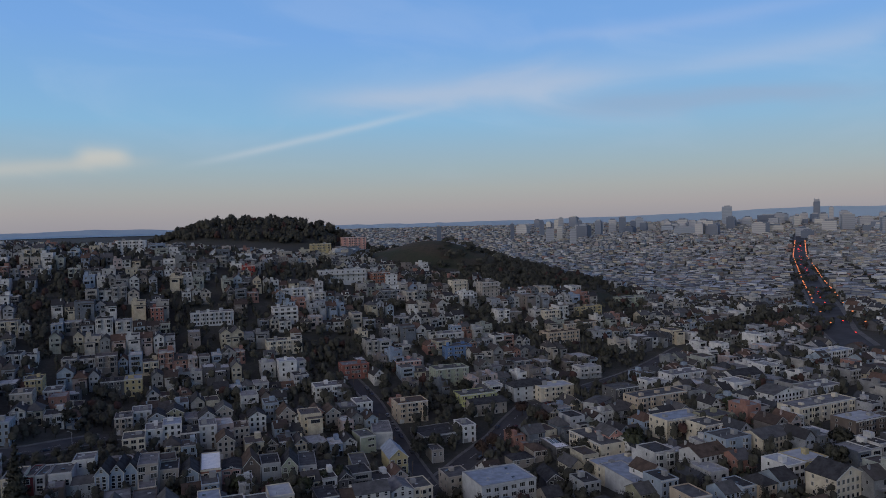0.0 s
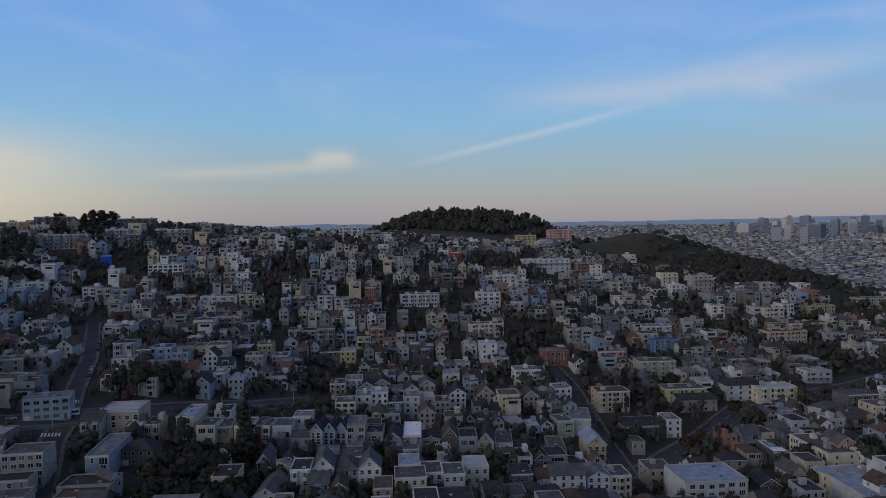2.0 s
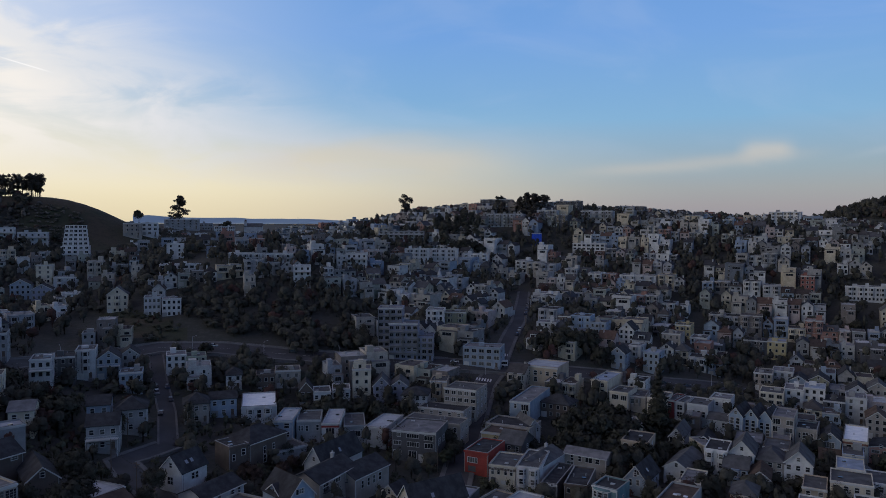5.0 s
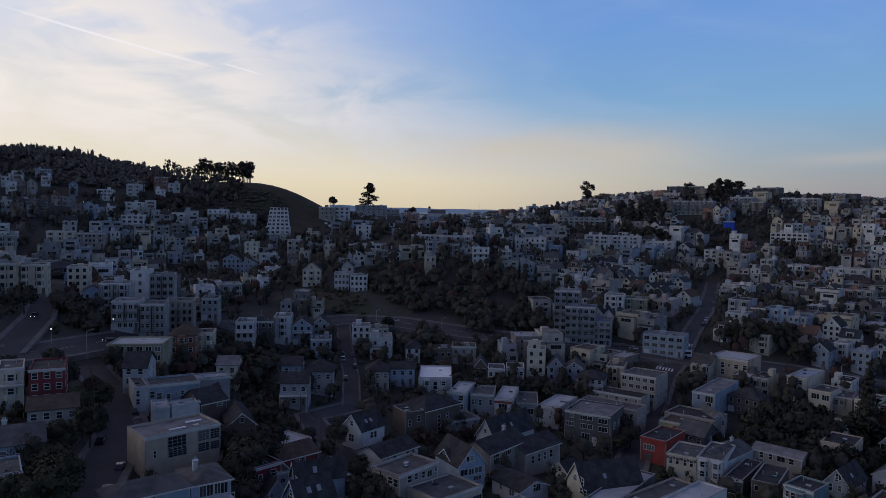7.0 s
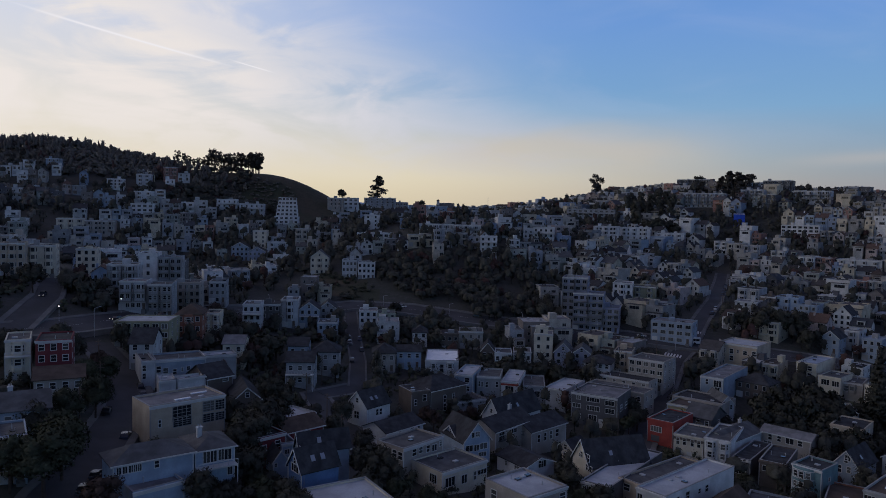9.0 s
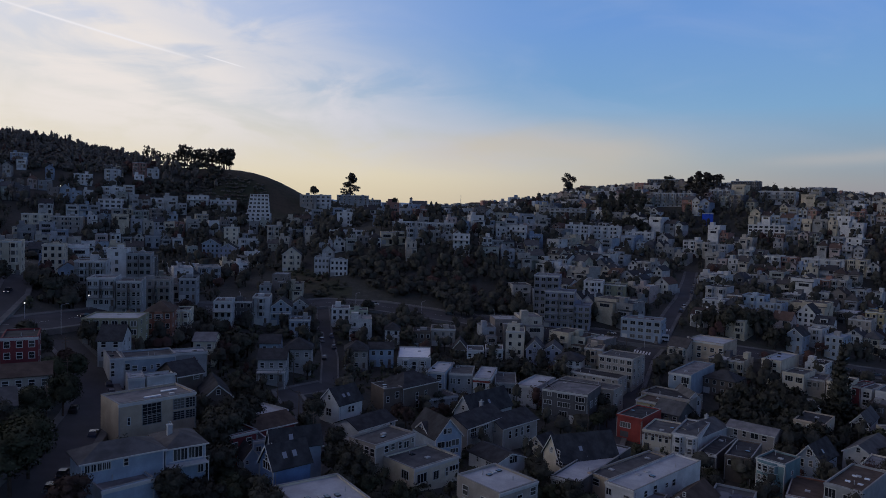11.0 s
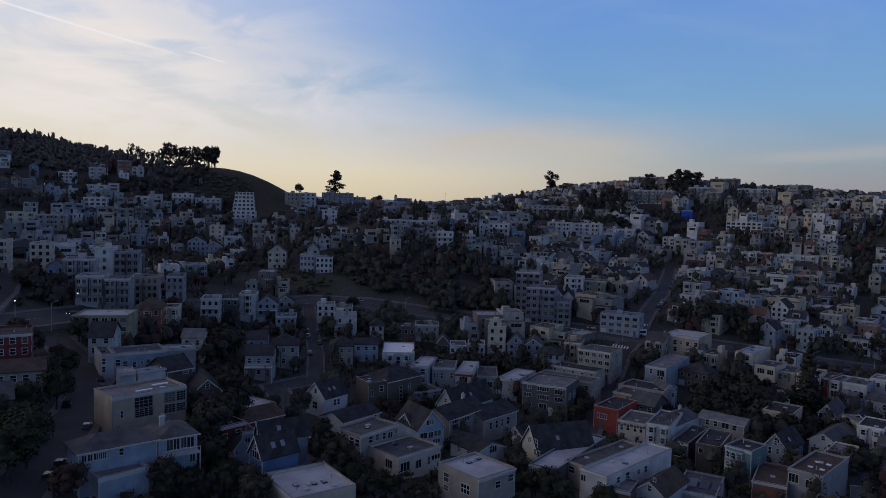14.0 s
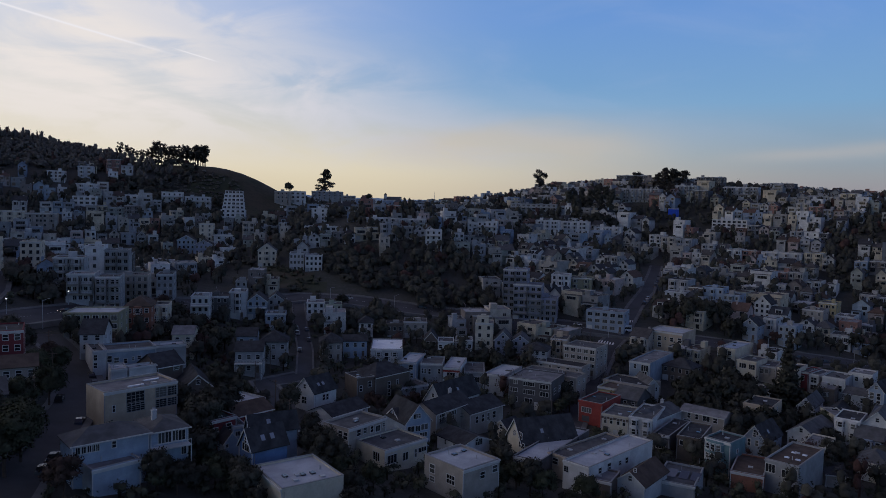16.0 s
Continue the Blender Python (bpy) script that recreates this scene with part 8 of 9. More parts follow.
def rows_of_houses():
    rnd = random.Random(5)
    trees, far = [], []
    for turn in (9.0, 56.0, 74.0):
        c, s = math.cos(radians(turn)), math.sin(radians(turn))
        blocks = np.arange(-900, 1100, 23.0) if turn < 40 else np.sort(np.concatenate([np.arange(-900, 1100, 56.0), np.arange(-869, 1100, 56.0)]))
        for row, v in enumerate(blocks):
            u = -1000.0 + rnd.uniform(0, 7)
            n = 0
            while u < 1000:
                k = rnd.randrange(len(KINDS))
                if turn > 40 and KINDS[k][3] != "flat" and rnd.random() < .62:
                    k = rnd.choice((1, 2, 5, 7, 8, 9, 11, 14, 16, 18, 21))
                w, d = KINDS[k][:2]
                n += 1
                if n % 13 == 0:
                    u += 12
                fx, fy = (u + w / 2) * c - v * s, (u + w / 2) * s + v * c
                u += w + rnd.choice((0.15, 0.3, 0.8))
                if not in_sight(fx, fy, 800) or grid_turn(fx, fy) != turn:
                    continue
                r = math.hypot(fx, fy)
                if rnd.random() < .2 and not grove_at(fx, fy):
                    pass
                elif not in_open(fx, fy):
                    o = rnd.uniform(14, 28) if row % 2 == 0 and turn > 40 else rnd.uniform(-10, -3)
                    trees.append((fx - s * o + rnd.uniform(-3, 3), fy + c * o + rnd.uniform(-3, 3)))
                mx, my = fx - s * d / 2, fy + c * d / 2
                west = fx < -fy * 1.5
                grove = noise.noise(Vector((fx * .016, fy * .016, 3.1)))
                skip = .9 if grove > .2 and r > 215 else 1.0 if r < 215 or (turn > 40 and r < 300) else .2 if r < 300 else .16 if west else .05
                if in_open(mx, my) or not off_roads(mx, my, w * .6) or not free(mx, my, w * .38) or rnd.random() < skip:
                    if rnd.random() < .5 and not in_open(mx, my):
                        trees.append((mx, my))
                    continue
                jit = rnd.uniform(-2.5, 2.5)
                hx, hy, ht = fx - s * jit, fy + c * jit, turn + rnd.uniform(-2, 2)
                turned = r >= 300 and row % 2 == 1
                if turned:
                    hx, hy, ht = hx - s * d, hy + c * d, ht + 180
                if r < 300:
                    fl, rf = KINDS[k][2], KINDS[k][3]
                    house(hx, hy, ht, w, d, fl * 3.0 + rnd.uniform(-.4, .6), rf, rnd.choice(PLAIN), rnd.choice(("roof_grey", "roof_light", "roof_dark")) if rf == "flat" else rnd.choice(("roof_dark", "roof_dark", "roof_brown", "roof_grey")),
                          bays=rnd.choice((0, 0, 1)), side=1, vents=1)
                else:
                    TAKEN.append((mx, my, w * .48))
                    far.append((hx, hy, ht, k, rnd.uniform(.92, 1.1), rnd.uniform(.88, 1.12)))
    terrace(far)
    return trees


YARDS = rows_of_houses()


def yard_trees():
    rnd = random.Random(8)
    near, far = [], []
    for x, y in YARDS:
        if rnd.random() < .12 or not off_roads(x, y, 1) or not free(x, y, 1.0):
            continue
        r = math.hypot(x, y)
        if r < 185:
            if rnd.random() < .2:
                near.append((x, y))
        elif in_sight(x, y, 800):
            far.append((x, y, rnd.uniform(4, 11), rnd.uniform(3.5, 7.5)))
    for x, y in near:
        tree(x, y, rnd.choice(("round", "round", "green", "green", "rust")), rnd.uniform(.7, 1.15))
    woods("garden_trees", "dark garden trees between the hillside houses", far, n=48, leaf=.42, lumps=4)
    mid = []
    for _ in range(13000):
        b, r = radians(rnd.uniform(-88, 42)), math.sqrt(rnd.uniform(190 ** 2, 780 ** 2))
        x, y = r * math.sin(b), r * math.cos(b)
        clump = max(noise.noise(Vector((x * .02, y * .02, 7.7))), noise.noise(Vector((x * .016, y * .016, 3.1))) * 1.4)
        if (r > 240 or b > radians(-25)) and rnd.random() < (.42 + clump * .9) * (.3 if b < radians(-70) else .82 if b > radians(-30) else 1.0) and off_roads(x, y, 1.0) and free(x, y, .6) and not in_open(x, y):
            mid.append((x, y, rnd.uniform(6, 12.5), rnd.uniform(4, 8)))
    woods("street_trees", "dark leafy trees standing between the nearer houses", [q for q in mid if math.hypot(q[0], q[1]) < 300], n=420, leaf=.27, core=.66)
    woods("street_trees", "dark leafy trees standing between the hillside houses", [q for q in mid if 300 <= math.hypot(q[0], q[1]) < 400], n=150, leaf=.32, core=.78)
    woods("far_trees", "dark leafy trees between the far hillside houses", [q for q in mid if math.hypot(q[0], q[1]) >= 400], n=34, leaf=.5, lumps=4)
    low = []
    for _ in range(8000):
        b, r = radians(rnd.uniform(-88, 40)), math.sqrt(rnd.uniform(95 ** 2, 330 ** 2))
        x, y = r * math.sin(b), r * math.cos(b)
        if off_roads(x, y, 0.5) and free(x, y, .8):
            low.append((x, y, rnd.uniform(1.5, 4.5), rnd.uniform(2.0, 4.0)))
    low = low[:3400]
    woods("garden_shrubs", "dark shrubs and hedges filling the near gardens", [q for q in low if math.hypot(q[0], q[1]) < 230], "leaf_shrub", n=150, leaf=.21, lumps=4, core=.66)
    woods("far_shrubs", "dark shrubs and hedges between the farther houses", [q for q in low if math.hypot(q[0], q[1]) >= 230], "leaf_shrub", n=18, leaf=.36, lumps=3)


yard_trees()


def woods_at(cx, cy, rx, ry, n, h0, h1, label, mat="leaf_wood", seed=1, spread=(5, 8), hole=0.0, n2=90, leaf=.48):
    rnd = random.Random(seed)
    spots = []
    while len(spots) < n:
        a, q = rnd.uniform(0, math.tau), math.sqrt(rnd.uniform(hole, 1))
        spots.append((cx + rx * q * math.cos(a), cy + ry * q * math.sin(a), rnd.uniform(h0, h1), rnd.uniform(*spread)))
    woods("woods", label, spots, mat, n2, leaf)


woods_at(-20, 1045, 180, 98, 760, 10, 17, "dense dark wood covering a rounded hill", seed=2, spread=(7, 11), n2=80, leaf=.6)
woods_at(288, 738, 58, 50, 120, 8, 13, "dark wood beside the grassy knoll", seed=3)
woods_at(240, 690, 54, 48, 150, 8, 13, "dark wood below the grassy knoll above the green", seed=35)
woods_at(165, 715, 100, 30, 70, 5, 9, "dark trees at the foot of the grassy knoll", seed=13)
woods_at(182, 794, 112, 86, 170, 5, 10, "dark scrub and trees round the grassy knoll", seed=4, hole=.62)
woods_at(-308, 241, 56, 20, 90, 5, 10, "dark trees on the slope above the road", seed=5, n2=230, leaf=.34)
woods_at(-272, 258, 36, 16, 50, 5, 10, "dark trees on the bank above the road", seed=6, n2=230, leaf=.34)


def ridge_wood():
    """Eucalyptus along the crest, taller and denser towards its high end."""
    rnd = random.Random(7)
    crest = [(-800, 60), (-792, 125), (-786, 158), (-739, 184), (-688, 221), (-650, 243)]
    spots = []
    for (x0, y0), (x1, y1), n, h0, h1 in zip(crest, crest[1:], (150, 110, 130, 110, 50), (10, 8, 4, 5, 8), (16, 13, 8, 9, 13)):
        for _ in range(n):
            q = rnd.random()
            spots.append((x0 + (x1 - x0) * q + rnd.gauss(16, 26), y0 + (y1 - y0) * q + rnd.gauss(0, 12), rnd.uniform(h0, h1), rnd.uniform(3, 5.5)))
    for _ in range(60):
        spots.append((-590 + rnd.gauss(0, 16), 80 + rnd.gauss(0, 16), rnd.uniform(9, 15), rnd.uniform(4, 7)))
    woods("woods", "dense eucalyptus wood along the ridge", spots, "leaf_hazed", n=44, leaf=.5)


ridge_wood()
woods_at(-550, 235, 50, 20, 50, 3, 6, "dark scrub and trees below the grassy knoll", seed=9)
woods_at(-585, 252, 34, 44, 360, 1.2, 3.0, "dark low scrub on the slope of the bare-topped knoll", seed=21, mat="leaf_hazed", spread=(2.5, 4.5), n2=24, leaf=.35)
woods_at(-690, 175, 45, 60, 260, 4, 7.5, "dark trees on the slope under the ridge", seed=22, mat="leaf_hazed", spread=(4, 6.5), n2=36, leaf=.45)
woods_at(-720, 90, 40, 60, 200, 4, 8, "dark trees above the topmost houses", seed=23, mat="leaf_hazed", spread=(4, 6.5), n2=36, leaf=.45)
woods_at(-640, 255, 40, 20, 60, 4, 8, "dark scrub behind the houses below the knoll", seed=12)
woods_at(-592, 214, 30, 27, 120, 5, 10, "dark trees below the knoll beside the topmost houses", seed=31, spread=(5, 8))
woods_at(-498, 282, 12, 12, 16, 6, 11, "dark trees beside the terraced building", seed=32)
woods_at(-284, 66, 15, 8, 16, 6, 10, "dark trees in the fork of the road", seed=33, n2=220, leaf=.26)
woods_at(-338, 203, 34, 12, 60, 1.0, 2.4, "low scrub on the bank above the road", seed=34, mat="leaf_shrub", spread=(2, 4), n2=30, leaf=.3)
woods_at(10, 640, 30, 18, 30, 7, 11, "dark trees between the hillside houses", seed=8)


# ---- the flat city and its towers ----
def flat_city():
    rnd = random.Random(11)
    s = Shape()
    turn = radians(-38.5)
    c, q = math.cos(turn), math.sin(turn)
    for _ in range(26000):
        b, r = radians(rnd.uniform(4, 48)), 620 + 3850 * rnd.random() ** 1.45
        x, y = r * math.sin(b), r * math.cos(b)
        u, v = x * c + y * q, -x * q + y * c
        if r < 2500 and ((u % 90) < 9 or (v % 62) < 11):
            continue
        if r < 820 and in_sight(x, y, 800):
            continue
        if in_open(x, y, 15) or not off_roads(x, y, 5):
            continue
        w, d, h = rnd.uniform(6, 9) * (1 + r / 4000), rnd.uniform(8, 15) * (1 + r / 4000), rnd.choice((4, 5, 5.5, 6, 6, 7, 8)) * (1 + r / 7000)
        z = ground(x, y)
        cc, ss = math.cos(turn), math.sin(turn)
        pts = [(x + cc * a * w / 2 - ss * e * d / 2, y + ss * a * w / 2 + cc * e * d / 2) for a, e in ((-1, -1), (1, -1), (1, 1), (-1, 1))]
        s.prism(pts, z - 4, z + h, 0, 1)
    single("flat_city", s, ["flat_paint", "flat_roof"], "dense low city blocks spreading over the flat land", "city", kind="stuff")


flat_city()


def flat_trees():
    rnd = random.Random(15)
    spots = []
    while len(spots) < 2400:
        b, r = radians(rnd.uniform(6, 45)), 560 + 1700 * rnd.random()
        x, y = r * math.sin(b), r * math.cos(b)
        if noise.noise(Vector((x * .006, y * .006, 1.0))) > -.05:
            spots.append((x, y, rnd.uniform(6, 11), rnd.uniform(6, 13)))
    woods("street_trees", "dark street trees scattered through the flat city", spots, n=10, leaf=.8, lumps=3)


flat_trees()


def tower(x, y, w, d, h, turn, kind=0):
    """A far office tower with its roof cabin."""
    z = ground(x, y)
    ob = thing("office_tower", ["grey office tower with bands of windows in the far city", "slender tower narrowing to its top in the far city", "tower under a crown of steelwork in the far city"][kind], "office tower", pose(x, y, z, 0, 0, turn), "downtown towers")
    s = Shape()
    s.box(-w / 2, w / 2, -d / 2, d / 2, -10, h * (.86 if kind else 1))
    part("shaft", s, "tower", ob)
    s = Shape()
    if kind == 0:
        s.box(-w * .3, w * .3, -d * .3, d * .3, h, h + 5)
    elif kind == 1:
        s.solid([(-w / 2, -d / 2, h * .86), (w / 2, -d / 2, h * .86), (w / 2, d / 2, h * .86), (-w / 2, d / 2, h * .86), (0, 0, h)], [(0, 1, 4), (1, 2, 4), (2, 3, 4), (3, 0, 4)])
    else:
        s.box(-w * .42, w * .42, -d * .42, d * .42, h * .86, h * .95)
        for q in (-.3, .3):
            s.box(w * q - .8, w * q + .8, -.8, .8, h * .95, h)
    part("crown", s, "tower", ob)


tower(2136, 3135, 47, 45, 92, -34, 0)
tower(2513, 2974, 29, 29, 119, -40, 2)
tower(2560, 2934, 19, 19, 73, -41, 0)
tower(1599, 2168, 43, 43, 41, -36, 0)
tower(1762, 2295, 55, 45, 27, -38, 0)
tower(1590, 1921, 38, 38, 23, -40, 0)
tower(1810, 2632, 33, 33, 53, -35, 0)
tower(2346, 3108, 97, 45, 43, -37, 0)
tower(2468, 3140, 31, 31, 45, -38, 0)
tower(2322, 2873, 30, 30, 44, -39, 0)
tower(2535, 3086, 35, 35, 45, -39, 0)
tower(1886, 2941, 29, 29, 46, -33, 1)
tower(1454, 2386, 85, 45, 29, -31, 0)
tower(1671, 2839, 38, 38, 5, -30, 0)
tower(1345, 2675, 27, 27, 68, -27, 0)
tower(1521, 2922, 24, 24, 46, -27, 0)
tower(1833, 3207, 21, 21, 38, -30, 1)
tower(808, 2465, 14, 18, 62, -18, 0)
tower(1012, 2711, 18, 18, 62, -20, 0)
tower(1121, 2776, 21, 21, 70, -22, 0)
tower(1271, 2930, 19, 19, 54, -23, 0)
tower(1391, 2986, 35, 35, 44, -25, 0)
tower(862, 2233, 26, 26, 49, -21, 0)
tower(929, 2315, 19, 19, 52, -22, 0)
tower(854, 2021, 20, 20, 49, -23, 0)
tower(509, 2340, 15, 18, 65, -12, 0)
tower(2357, 2579, 33, 33, 31, -42, 0)
tower(2469, 2611, 34, 34, 19, -43, 0)
tower(2476, 2875, 26, 26, 25, -41, 0)
tower(2147, 3006, 45, 45, 31, -36, 0)
tower(2428, 3044, 20, 20, 32, -39, 0)
tower(2259, 2533, 20, 20, 21, -42, 0)
tower(2061, 2944, 24, 24, 22, -35, 0)
tower(1931, 2912, 29, 29, 19, -34, 0)
tower(2077, 2156, 21, 21, 22, -44, 0)
tower(1536, 2800, 47, 45, 25, -29, 0)
tower(1354, 2782, 28, 28, 36, -26, 0)
tower(1930, 3149, 37, 37, 21, -32, 0)


def small_towers():
    rnd = random.Random(21)
    for _ in range(70):
        b, r = radians(rnd.uniform(17, 46)), rnd.uniform(2600, 3900)
        if b < radians(27) and rnd.random() < .55:
            continue
        tower(r * math.sin(b), r * math.cos(b), rnd.uniform(22, 48), rnd.uniform(20, 40), rnd.uniform(25, 62), rnd.uniform(-50, -30))


small_towers()


def avenue_lights():
    """Lit lamps and tail lights along the far avenue."""
    rnd = random.Random(4)
    a, red = Shape(), Shape()
    pts = [(425, 469), (467, 536), (633, 754), (1001, 1231), (1383, 1700)]
    for (x0, y0), (x1, y1) in zip(pts, pts[1:]):
        ln = math.hypot(x1 - x0, y1 - y0)
        ux, uy = (x1 - x0) / ln, (y1 - y0) / ln
        q = 0.0
        while q < ln:
            for sg in (-1, 1):
                x, y = x0 + ux * q - uy * sg * 12, y0 + uy * q + ux * sg * 12
                z = ground(x, y) + 9
                r = .3 + .0002 * math.hypot(x, y)
                if rnd.random() < .75:
                    a.box(x - r, x + r, y - r, y + r, z - r, z + r)
            if rnd.random() < .6:
                x, y = x0 + ux * q - uy * rnd.uniform(-7, 7), y0 + uy * q + ux * rnd.uniform(-7, 7)
                z = ground(x, y) + 1
                r = .25 + .00016 * math.hypot(x, y)
                red.box(x - r, x + r, y - r, y + r, z - r, z + r)
            q += rnd.uniform(20, 34)
    single("avenue_lamps", a, "lamp_orange", "rows of lit orange street lamps along the avenue", "lamps", kind="stuff")
    single("tail_lights", red, "lamp_red", "red tail lights of traffic on the avenue", "lights", kind="stuff")


avenue_lights()


# ---- cars, poles, walls and crossings ----
def car_parts():
    b, g = Shape(), Shape()
    for k in range(2):
        b.box(-2.15 + .25 * k, 2.15 - .2 * k, -.88 + .06 * k, .88 - .06 * k, .32 + .28 * k, .62 + .28 * k)
    lo = [(-1.55, -.8, .9), (1.0, -.8, .9), (1.0, .8, .9), (-1.55, .8, .9)]
    up = [(-1.1, -.66, 1.42), (.35, -.66, 1.42), (.35, .66, 1.42), (-1.1, .66, 1.42)]
    g.solid(lo + up, [(0, 1, 5, 4), (1, 2, 6, 5), (2, 3, 7, 6), (3, 0, 4, 7)])
    b.poly([(p[0], p[1], p[2] + .02) for p in up])
    w = Shape()
    w.tube((0, -.11, 0), (0, .11, 0), .33, .33, 10)
    return b.mesh("body", ["car"]), g.mesh("windows", ["pane"]), w.mesh("wheel", ["tyre"])


CAR = car_parts()


def car(x, y, turn, size=1.0, label="parked car at the kerb of the hillside street"):
    z = ground(x, y) + .3
    e = ground(x + math.cos(radians(turn)) * 2, y + math.sin(radians(turn)) * 2) - ground(x - math.cos(radians(turn)) * 2, y - math.sin(radians(turn)) * 2)
    ob = thing("car", label, "car", pose(x, y, z, 0, -math.degrees(math.atan2(e, 4)), turn) @ Matrix.Diagonal((size, size, size, 1)), "parked cars")
    part("body", CAR[0], None, ob)
    part("greenhouse", CAR[1], None, ob)
    for sx in (-1.35, 1.35):
        for sy in (-.8, .8):
            part("wheel", CAR[2], None, ob, at=pose(sx, sy, .33))
    return ob


def park(pts, off, gap, seed, chance=.7):
    """Cars along one side of a street."""
    rnd = random.Random(seed)
    for (x0, y0), (x1, y1) in zip(pts, pts[1:]):
        ln = math.hypot(x1 - x0, y1 - y0)
        ux, uy = (x1 - x0) / ln, (y1 - y0) / ln
        q = 3.0
        while q < ln - 2:
            if rnd.random() < chance:
                car(x0 + ux * q - uy * off, y0 + uy * q + ux * off, math.degrees(math.atan2(uy, ux)) + rnd.uniform(-2, 2), rnd.uniform(.95, 1.1))
            q += gap * rnd.uniform(.95, 1.4)


park([(-137, 30), (-151, 38), (-176, 50), (-191, 56), (-214, 60)], -3.4, 6.2, 1)
park([(-137, 30), (-151, 38), (-176, 50), (-191, 56)], 3.4, 7, 2, .5)
park([(-262, 165), (-234, 150), (-210, 135)], 2.2, 7, 3, .45)
park([(-262, 165), (-234, 150), (-210, 135)], -2.2, 7, 4, .3)
park([(-182, 108), (-167, 106), (-150, 100), (-132, 90)], -2.5, 8, 5, .6)
park([(-174, 267), (-157, 233), (-143, 206)], -3.4, 9, 6, .45)
park([(-240, 412), (-212, 360), (-196, 322)], 3.4, 8, 7, .5)
park([(-290, 205), (-260, 228), (-233, 250), (-200, 275), (-172, 293), (-142, 315)], 3, 34, 8, .6)
park([(-142, 315), (-112, 337), (-86, 372)], -3, 20, 9, .6)
park([(85, 339), (105, 358), (134, 394), (167, 414)], 4.4, 9, 10, .55)
park([(85, 339), (105, 358), (134, 394), (167, 414)], -4.4, 10, 11, .5)
park([(42, 442), (47, 419), (51, 379), (55, 345)], 3, 8, 12, .5)


for q in ((-281.0, 51.0), (-261.0, 70.0)):
    lit = car(q[0], q[1], 337 if q[1] < 60 else 300, 1.05, "car driving down the road with its headlights on")
    for sy in (-.6, .6):
        s = Shape()
        s.tube((2.12, sy, .62), (2.2, sy, .62), .11, .11, 10)
        part("headlight", s, "lamp_white", lit, "glowing headlight")


def bus(x, y, turn):
    ob = thing("bus", "long white city bus on the hillside road", "bus", pose(x, y, ground(x, y) + .3, 0, 0, turn))
    s = Shape()
    s.box(-6, 6, -1.25, 1.25, .4, 3.0)
    part("body", s, "white", ob)
    for sg in (-1, 1):
        s = Shape()
        s.box(-5.6, 5.6, sg * 1.26 - .02, sg * 1.26 + .02, 1.5, 2.4)
        part("window_band", s, "pane", ob)
    for sx in (-3.8, 3.6):
        for sy in (-1.1, 1.1):
            part("wheel", CAR[2], None, ob, at=pose(sx, sy, .45) @ Matrix.Diagonal((1.4, 1.4, 1.4, 1)))


bus(-182, 288, 36)


def pole(x, y, h=9.5, arms=True, lamp=False):
    z = ground(x, y)
    ob = thing("street_lamp" if lamp else "utility_pole", "grey street lamp with a curved arm by the road" if lamp else "dark wooden utility pole with crossarms", "street lamp" if lamp else "utility pole", pose(x, y, z, 0, 0, (x * 7 + y * 3) % 180), "poles along the streets")
    s = Shape()
    s.tube((0, 0, -1), (0, 0, h), .15 if not lamp else .1, .1 if not lamp else .07, 7)
    part("post", s, "metal" if lamp else "wood", ob)
    s = Shape()
    if lamp:
        s.tube((0, 0, h), (1.8, 0, h + .5), .05, .05, 5)
        part("arm", s, "metal", ob)
        s = Shape()
        s.box(1.5, 2.2, -.15, .15, h + .42, h + .56)
        part("lamp_head", s, "metal", ob)
    elif arms:
        for q in (.5, 1.4):
            s = Shape()
            s.box(-1.1, 1.1, -.06, .06, h - q - .12, h - q)
            part("crossarm", s, "wood", ob)


def poles_along(pts, off, gap, **kw):
    left = 4.0
    out = []
    for (x0, y0), (x1, y1) in zip(pts, pts[1:]):
        ln = math.hypot(x1 - x0, y1 - y0)
        ux, uy = (x1 - x0) / ln, (y1 - y0) / ln
        while left < ln:
            x, y = x0 + ux * left - uy * off, y0 + uy * left + ux * off
            pole(x, y, **kw)
            out.append((x, y))
            left += gap
        left -= ln
    return out


def wires(spots, h):
    """Sagging cables from pole to pole."""
    s = Shape()
    for (x0, y0), (x1, y1) in zip(spots, spots[1:]):
        for o in (-.8, 0, .8):
            a, b = Vector((x0 + o, y0, ground(x0, y0) + h)), Vector((x1 + o, y1, ground(x1, y1) + h))
            p = a
            for q in range(1, 7):
                t = q / 6
                n = a.lerp(b, t) - Vector((0, 0, 1.2 * 4 * t * (1 - t)))
                s.tube(p, n, .025, .025, 3)
                p = n
    single("overhead_wire", s, "tyre", "thin dark overhead wires between utility poles", "wires")


wires(poles_along([(-125, 24), (-137, 30), (-151, 38), (-176, 50), (-191, 56), (-214, 60)], 6.3, 22), 8.6)
wires(poles_along([(-205, 126), (-197, 112), (-167, 106), (-150, 100), (-132, 90)], -5.2, 20), 8.6)
wires(poles_along([(-174, 267), (-157, 233), (-143, 206), (-128, 180)], -6.4, 28), 8.6)
wires(poles_along([(42, 442), (47, 419), (51, 379), (59, 312)], -5.8, 30), 8.6)
poles_along(MARKET[1:], -8.8, 34, h=9, lamp=True)
poles_along([(-262, 452), (-250, 430), (-212, 360), (-196, 322)], 6.5, 30, h=8.5)


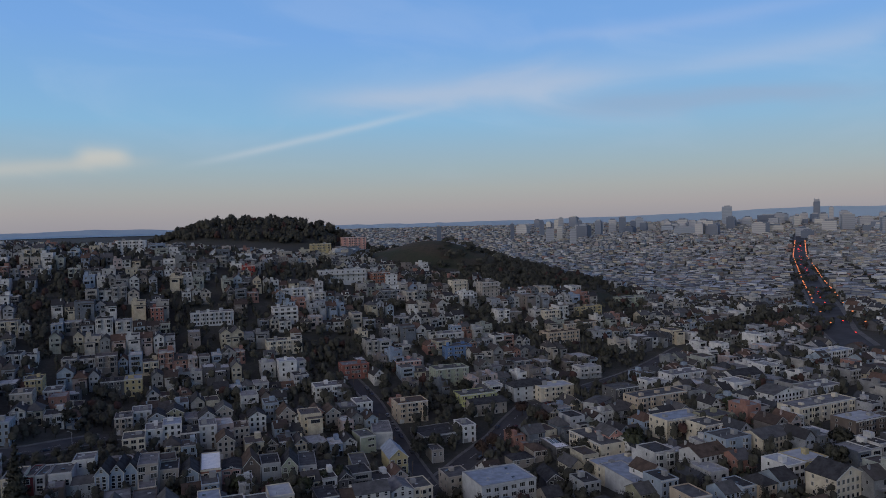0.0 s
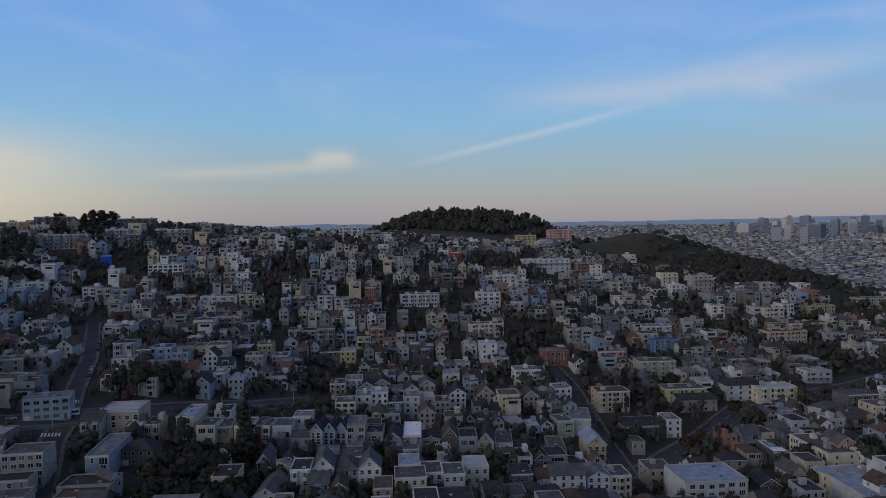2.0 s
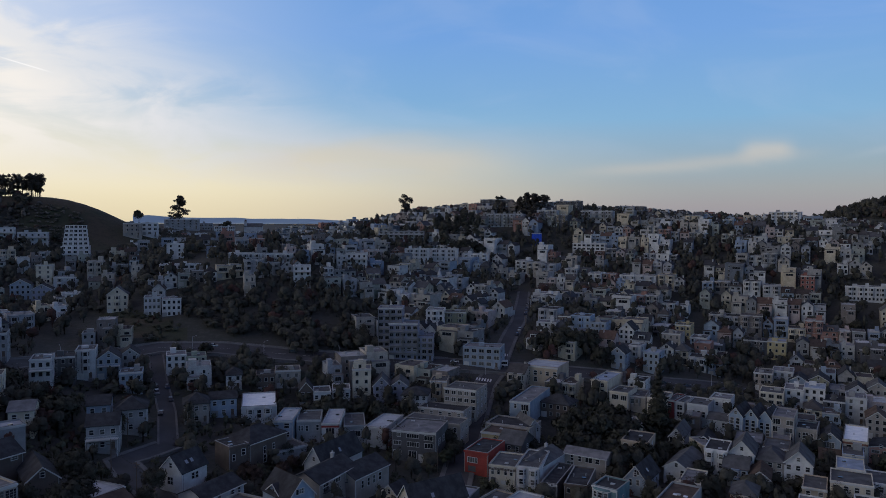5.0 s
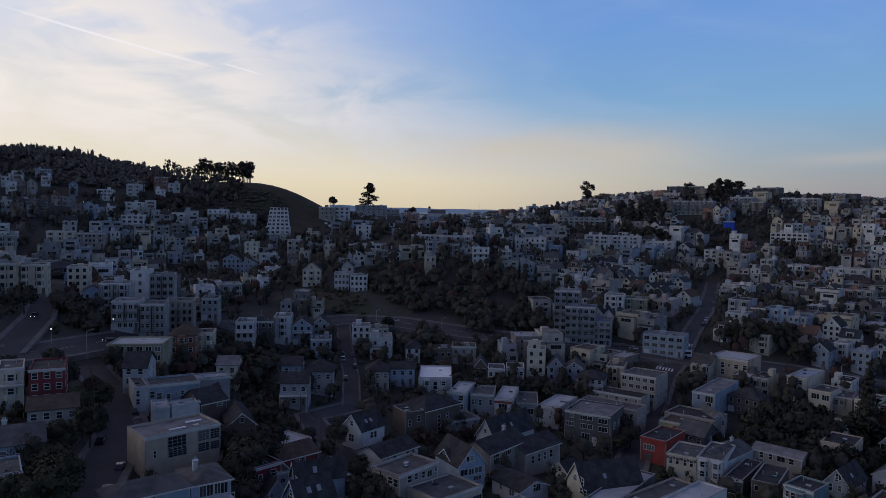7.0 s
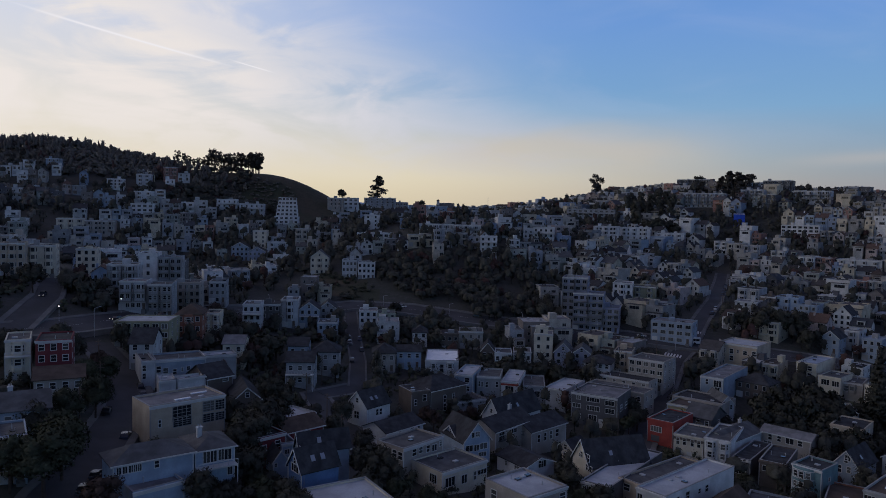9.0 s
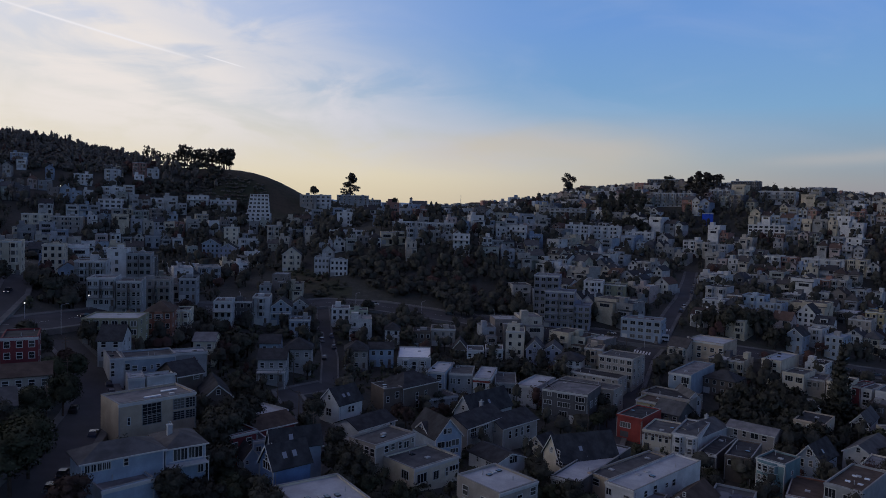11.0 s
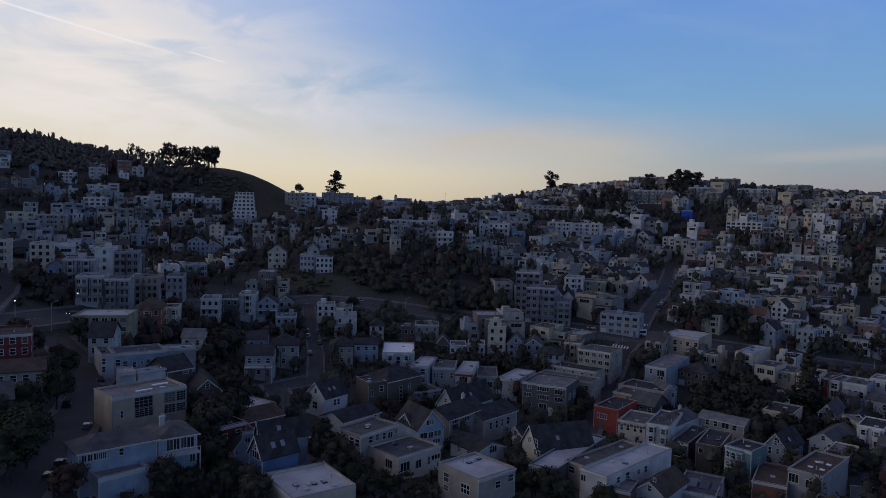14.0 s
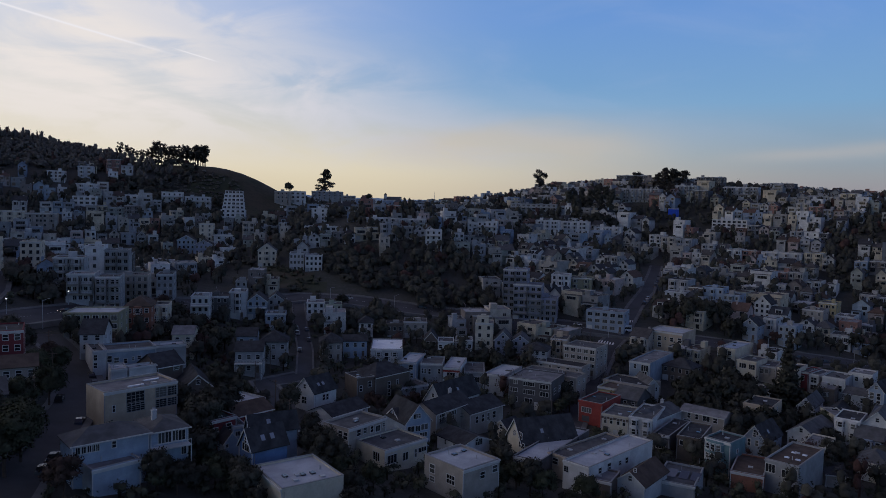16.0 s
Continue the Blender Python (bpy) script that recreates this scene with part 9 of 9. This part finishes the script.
def lit_lamp(x, y, h, warm=True):
    """A lamp on a short post that is already lit at dusk."""
    ob = thing("lit_lamp", "small lamp on a post, lit at dusk among the houses", "lamp", pose(x, y, ground(x, y)), "lit lamps among the houses")
    s = Shape()
    s.tube((0, 0, -1), (0, 0, h), .09, .06, 6)
    part("post", s, "metal", ob)
    s = Shape()
    for k in range(4):
        a, b = math.pi * k / 4, math.pi * (k + 1) / 4
        s.tube((0, 0, h + .25 - .25 * math.cos(a)), (0, 0, h + .25 - .25 * math.cos(b)), max(.02, .25 * math.sin(a)), max(.02, .25 * math.sin(b)), 8)
    part("globe", s, "lamp_warm" if warm else "lamp_white", ob, "glowing glass globe")


lit_lamp(-592, 135, 6)
lit_lamp(-271, 74, 5, False)
lit_lamp(-331, 105, 5, False)
lit_lamp(-253, 51, 5, False)
lit_lamp(-266, 174, 4, False)
lit_lamp(-236, 198, 4)
lit_lamp(70, 690, 5)


def roadside_wall():
    """Concrete retaining wall on the upper side of the curving road."""
    s = Shape()
    pts = [Vector(p) for p in MARKET[4:11]]
    line = []
    for i, p in enumerate(pts):
        t = (pts[min(i + 1, len(pts) - 1)] - pts[max(i - 1, 0)]).normalized()
        q = p + Vector((-t.y, t.x)) * 9.2
        line.append((q.x, q.y, ground(q.x, q.y)))
    for a, b in zip(line, line[1:]):
        t = (Vector(b) - Vector(a)).normalized()
        n = Vector((-t.y, t.x, 0)) * .4
        for k in range(1):
            lo = [(a[0], a[1], a[2] - 2), (b[0], b[1], b[2] - 2), (b[0] + n.x, b[1] + n.y, b[2] - 2), (a[0] + n.x, a[1] + n.y, a[2] - 2)]
            up = [(p[0], p[1], p[2] + 2.2) for p in lo]
            s.solid(lo + up, [(0, 1, 5, 4), (1, 2, 6, 5), (2, 3, 7, 6), (3, 0, 4, 7), (4, 5, 6, 7)])
    single("retaining_wall", s, "concrete", "long stained concrete retaining wall beside the road", "wall", kind="structure")


roadside_wall()


def crossing(x, y, turn, n=7):
    ob = thing("crosswalk", "white striped crosswalk on the asphalt", "crosswalk", pose(x, y, 0, 0, 0, turn), kind="structure")
    c, q = math.cos(radians(turn)), math.sin(radians(turn))
    for k in range(n):
        u = (k - (n - 1) / 2) * 1.25
        s = Shape()
        pts = []
        for a, b in ((u - .35, -1.6), (u + .35, -1.6), (u + .35, 1.6), (u - .35, 1.6)):
            pts.append((a, b, ground(x + c * a - q * b, y + q * a + c * b) + .42))
        s.poly(pts)
        part("stripe", s, "paint_line", ob)


crossing(-187, 303, 30)
crossing(-177, 272, 24)
crossing(-176, 262, 24, 6)


def mast(x, y, h):
    z = ground(x, y)
    ob = thing("flag_mast", "thin tall mast standing on the ridge", "mast", pose(x, y, z))
    s = Shape()
    s.tube((0, 0, -2), (0, 0, h), .3, .15, 6)
    part("pole", s, "metal", ob)


mast(-620, 559, 17)


def chapel(x, y, turn):
    """House with a slim square tower."""
    ob = thing("chapel", "grey hall with a square tower on the ridge", "building", pose(x, y, ground(x, y), 0, 0, turn))
    part("wall", wall_shape(20, 12, 7, "side", 3.5, 0), "lightgrey", ob)
    part("roof", gable_roof(20, 12, 7, 3.5, "x"), "roof_grey", ob)
    s = Shape()
    s.box(-10, -7, 1, 4, -4, 13)
    part("tower", s, "lightgrey", ob)
    s = Shape()
    s.solid([(-10.3, .7, 13), (-6.7, .7, 13), (-6.7, 4.3, 13), (-10.3, 4.3, 13), (-8.5, 2.5, 15)], [(0, 1, 4), (1, 2, 4), (2, 3, 4), (3, 0, 4), (3, 2, 1, 0)])
    part("tower_roof", s, "roof_brown", ob)


chapel(-664, 531, 48)


def steeple(x, y):
    ob = thing("steeple", "slim pale steeple rising above the hillside roofs", "steeple", pose(x, y, ground(x, y)))
    s = Shape()
    s.box(-1.0, 1.0, -1.0, 1.0, -3, 8)
    part("shaft", s, "lightgrey", ob)
    s = Shape()
    s.solid([(-1.15, -1.15, 8), (1.15, -1.15, 8), (1.15, 1.15, 8), (-1.15, 1.15, 8), (0, 0, 13)], [(0, 1, 4), (1, 2, 4), (2, 3, 4), (3, 0, 4)])
    part("spire", s, "lightgrey", ob)


steeple(-300, 401)


def stepped_block(x, y, turn, w, base):
    """White apartment building whose storeys step back up the slope."""
    ob = thing("apartment_building", "white apartment building stepping down the hillside in terraces", "apartment building", pose(x, y, base, 0, 0, turn))
    for k in range(8):
        z0, back = k * 3.0, max(0, k - 1) * 1.8 - (1.5 if k < 3 else 0)
        ww = w * (1.12 if k < 3 else 1.0 - .04 * (k - 3))
        s = Shape()
        s.box(-ww / 2, ww / 2, back, 16, z0 - (8 if k == 0 else 0), z0 + 3.0)
        st = part("storey", s, "white", ob)
        s = Shape()
        s.box(-ww / 2, ww / 2, back - .9, back - .82, z0 + .05, z0 + .95)
        s.box(-ww / 2, ww / 2, back - .9, back, z0 - .12, z0 + .05)
        part("balcony", s, "trim", st)
        for q in range(5):
            part("window", window_mesh(1.9, 1.5, "wide"), None, st, at=face(-ww / 2 + ww * (q + .5) / 5, back, z0 + 1.05))


stepped_block(-517, 257, 60, 16.5, 70)
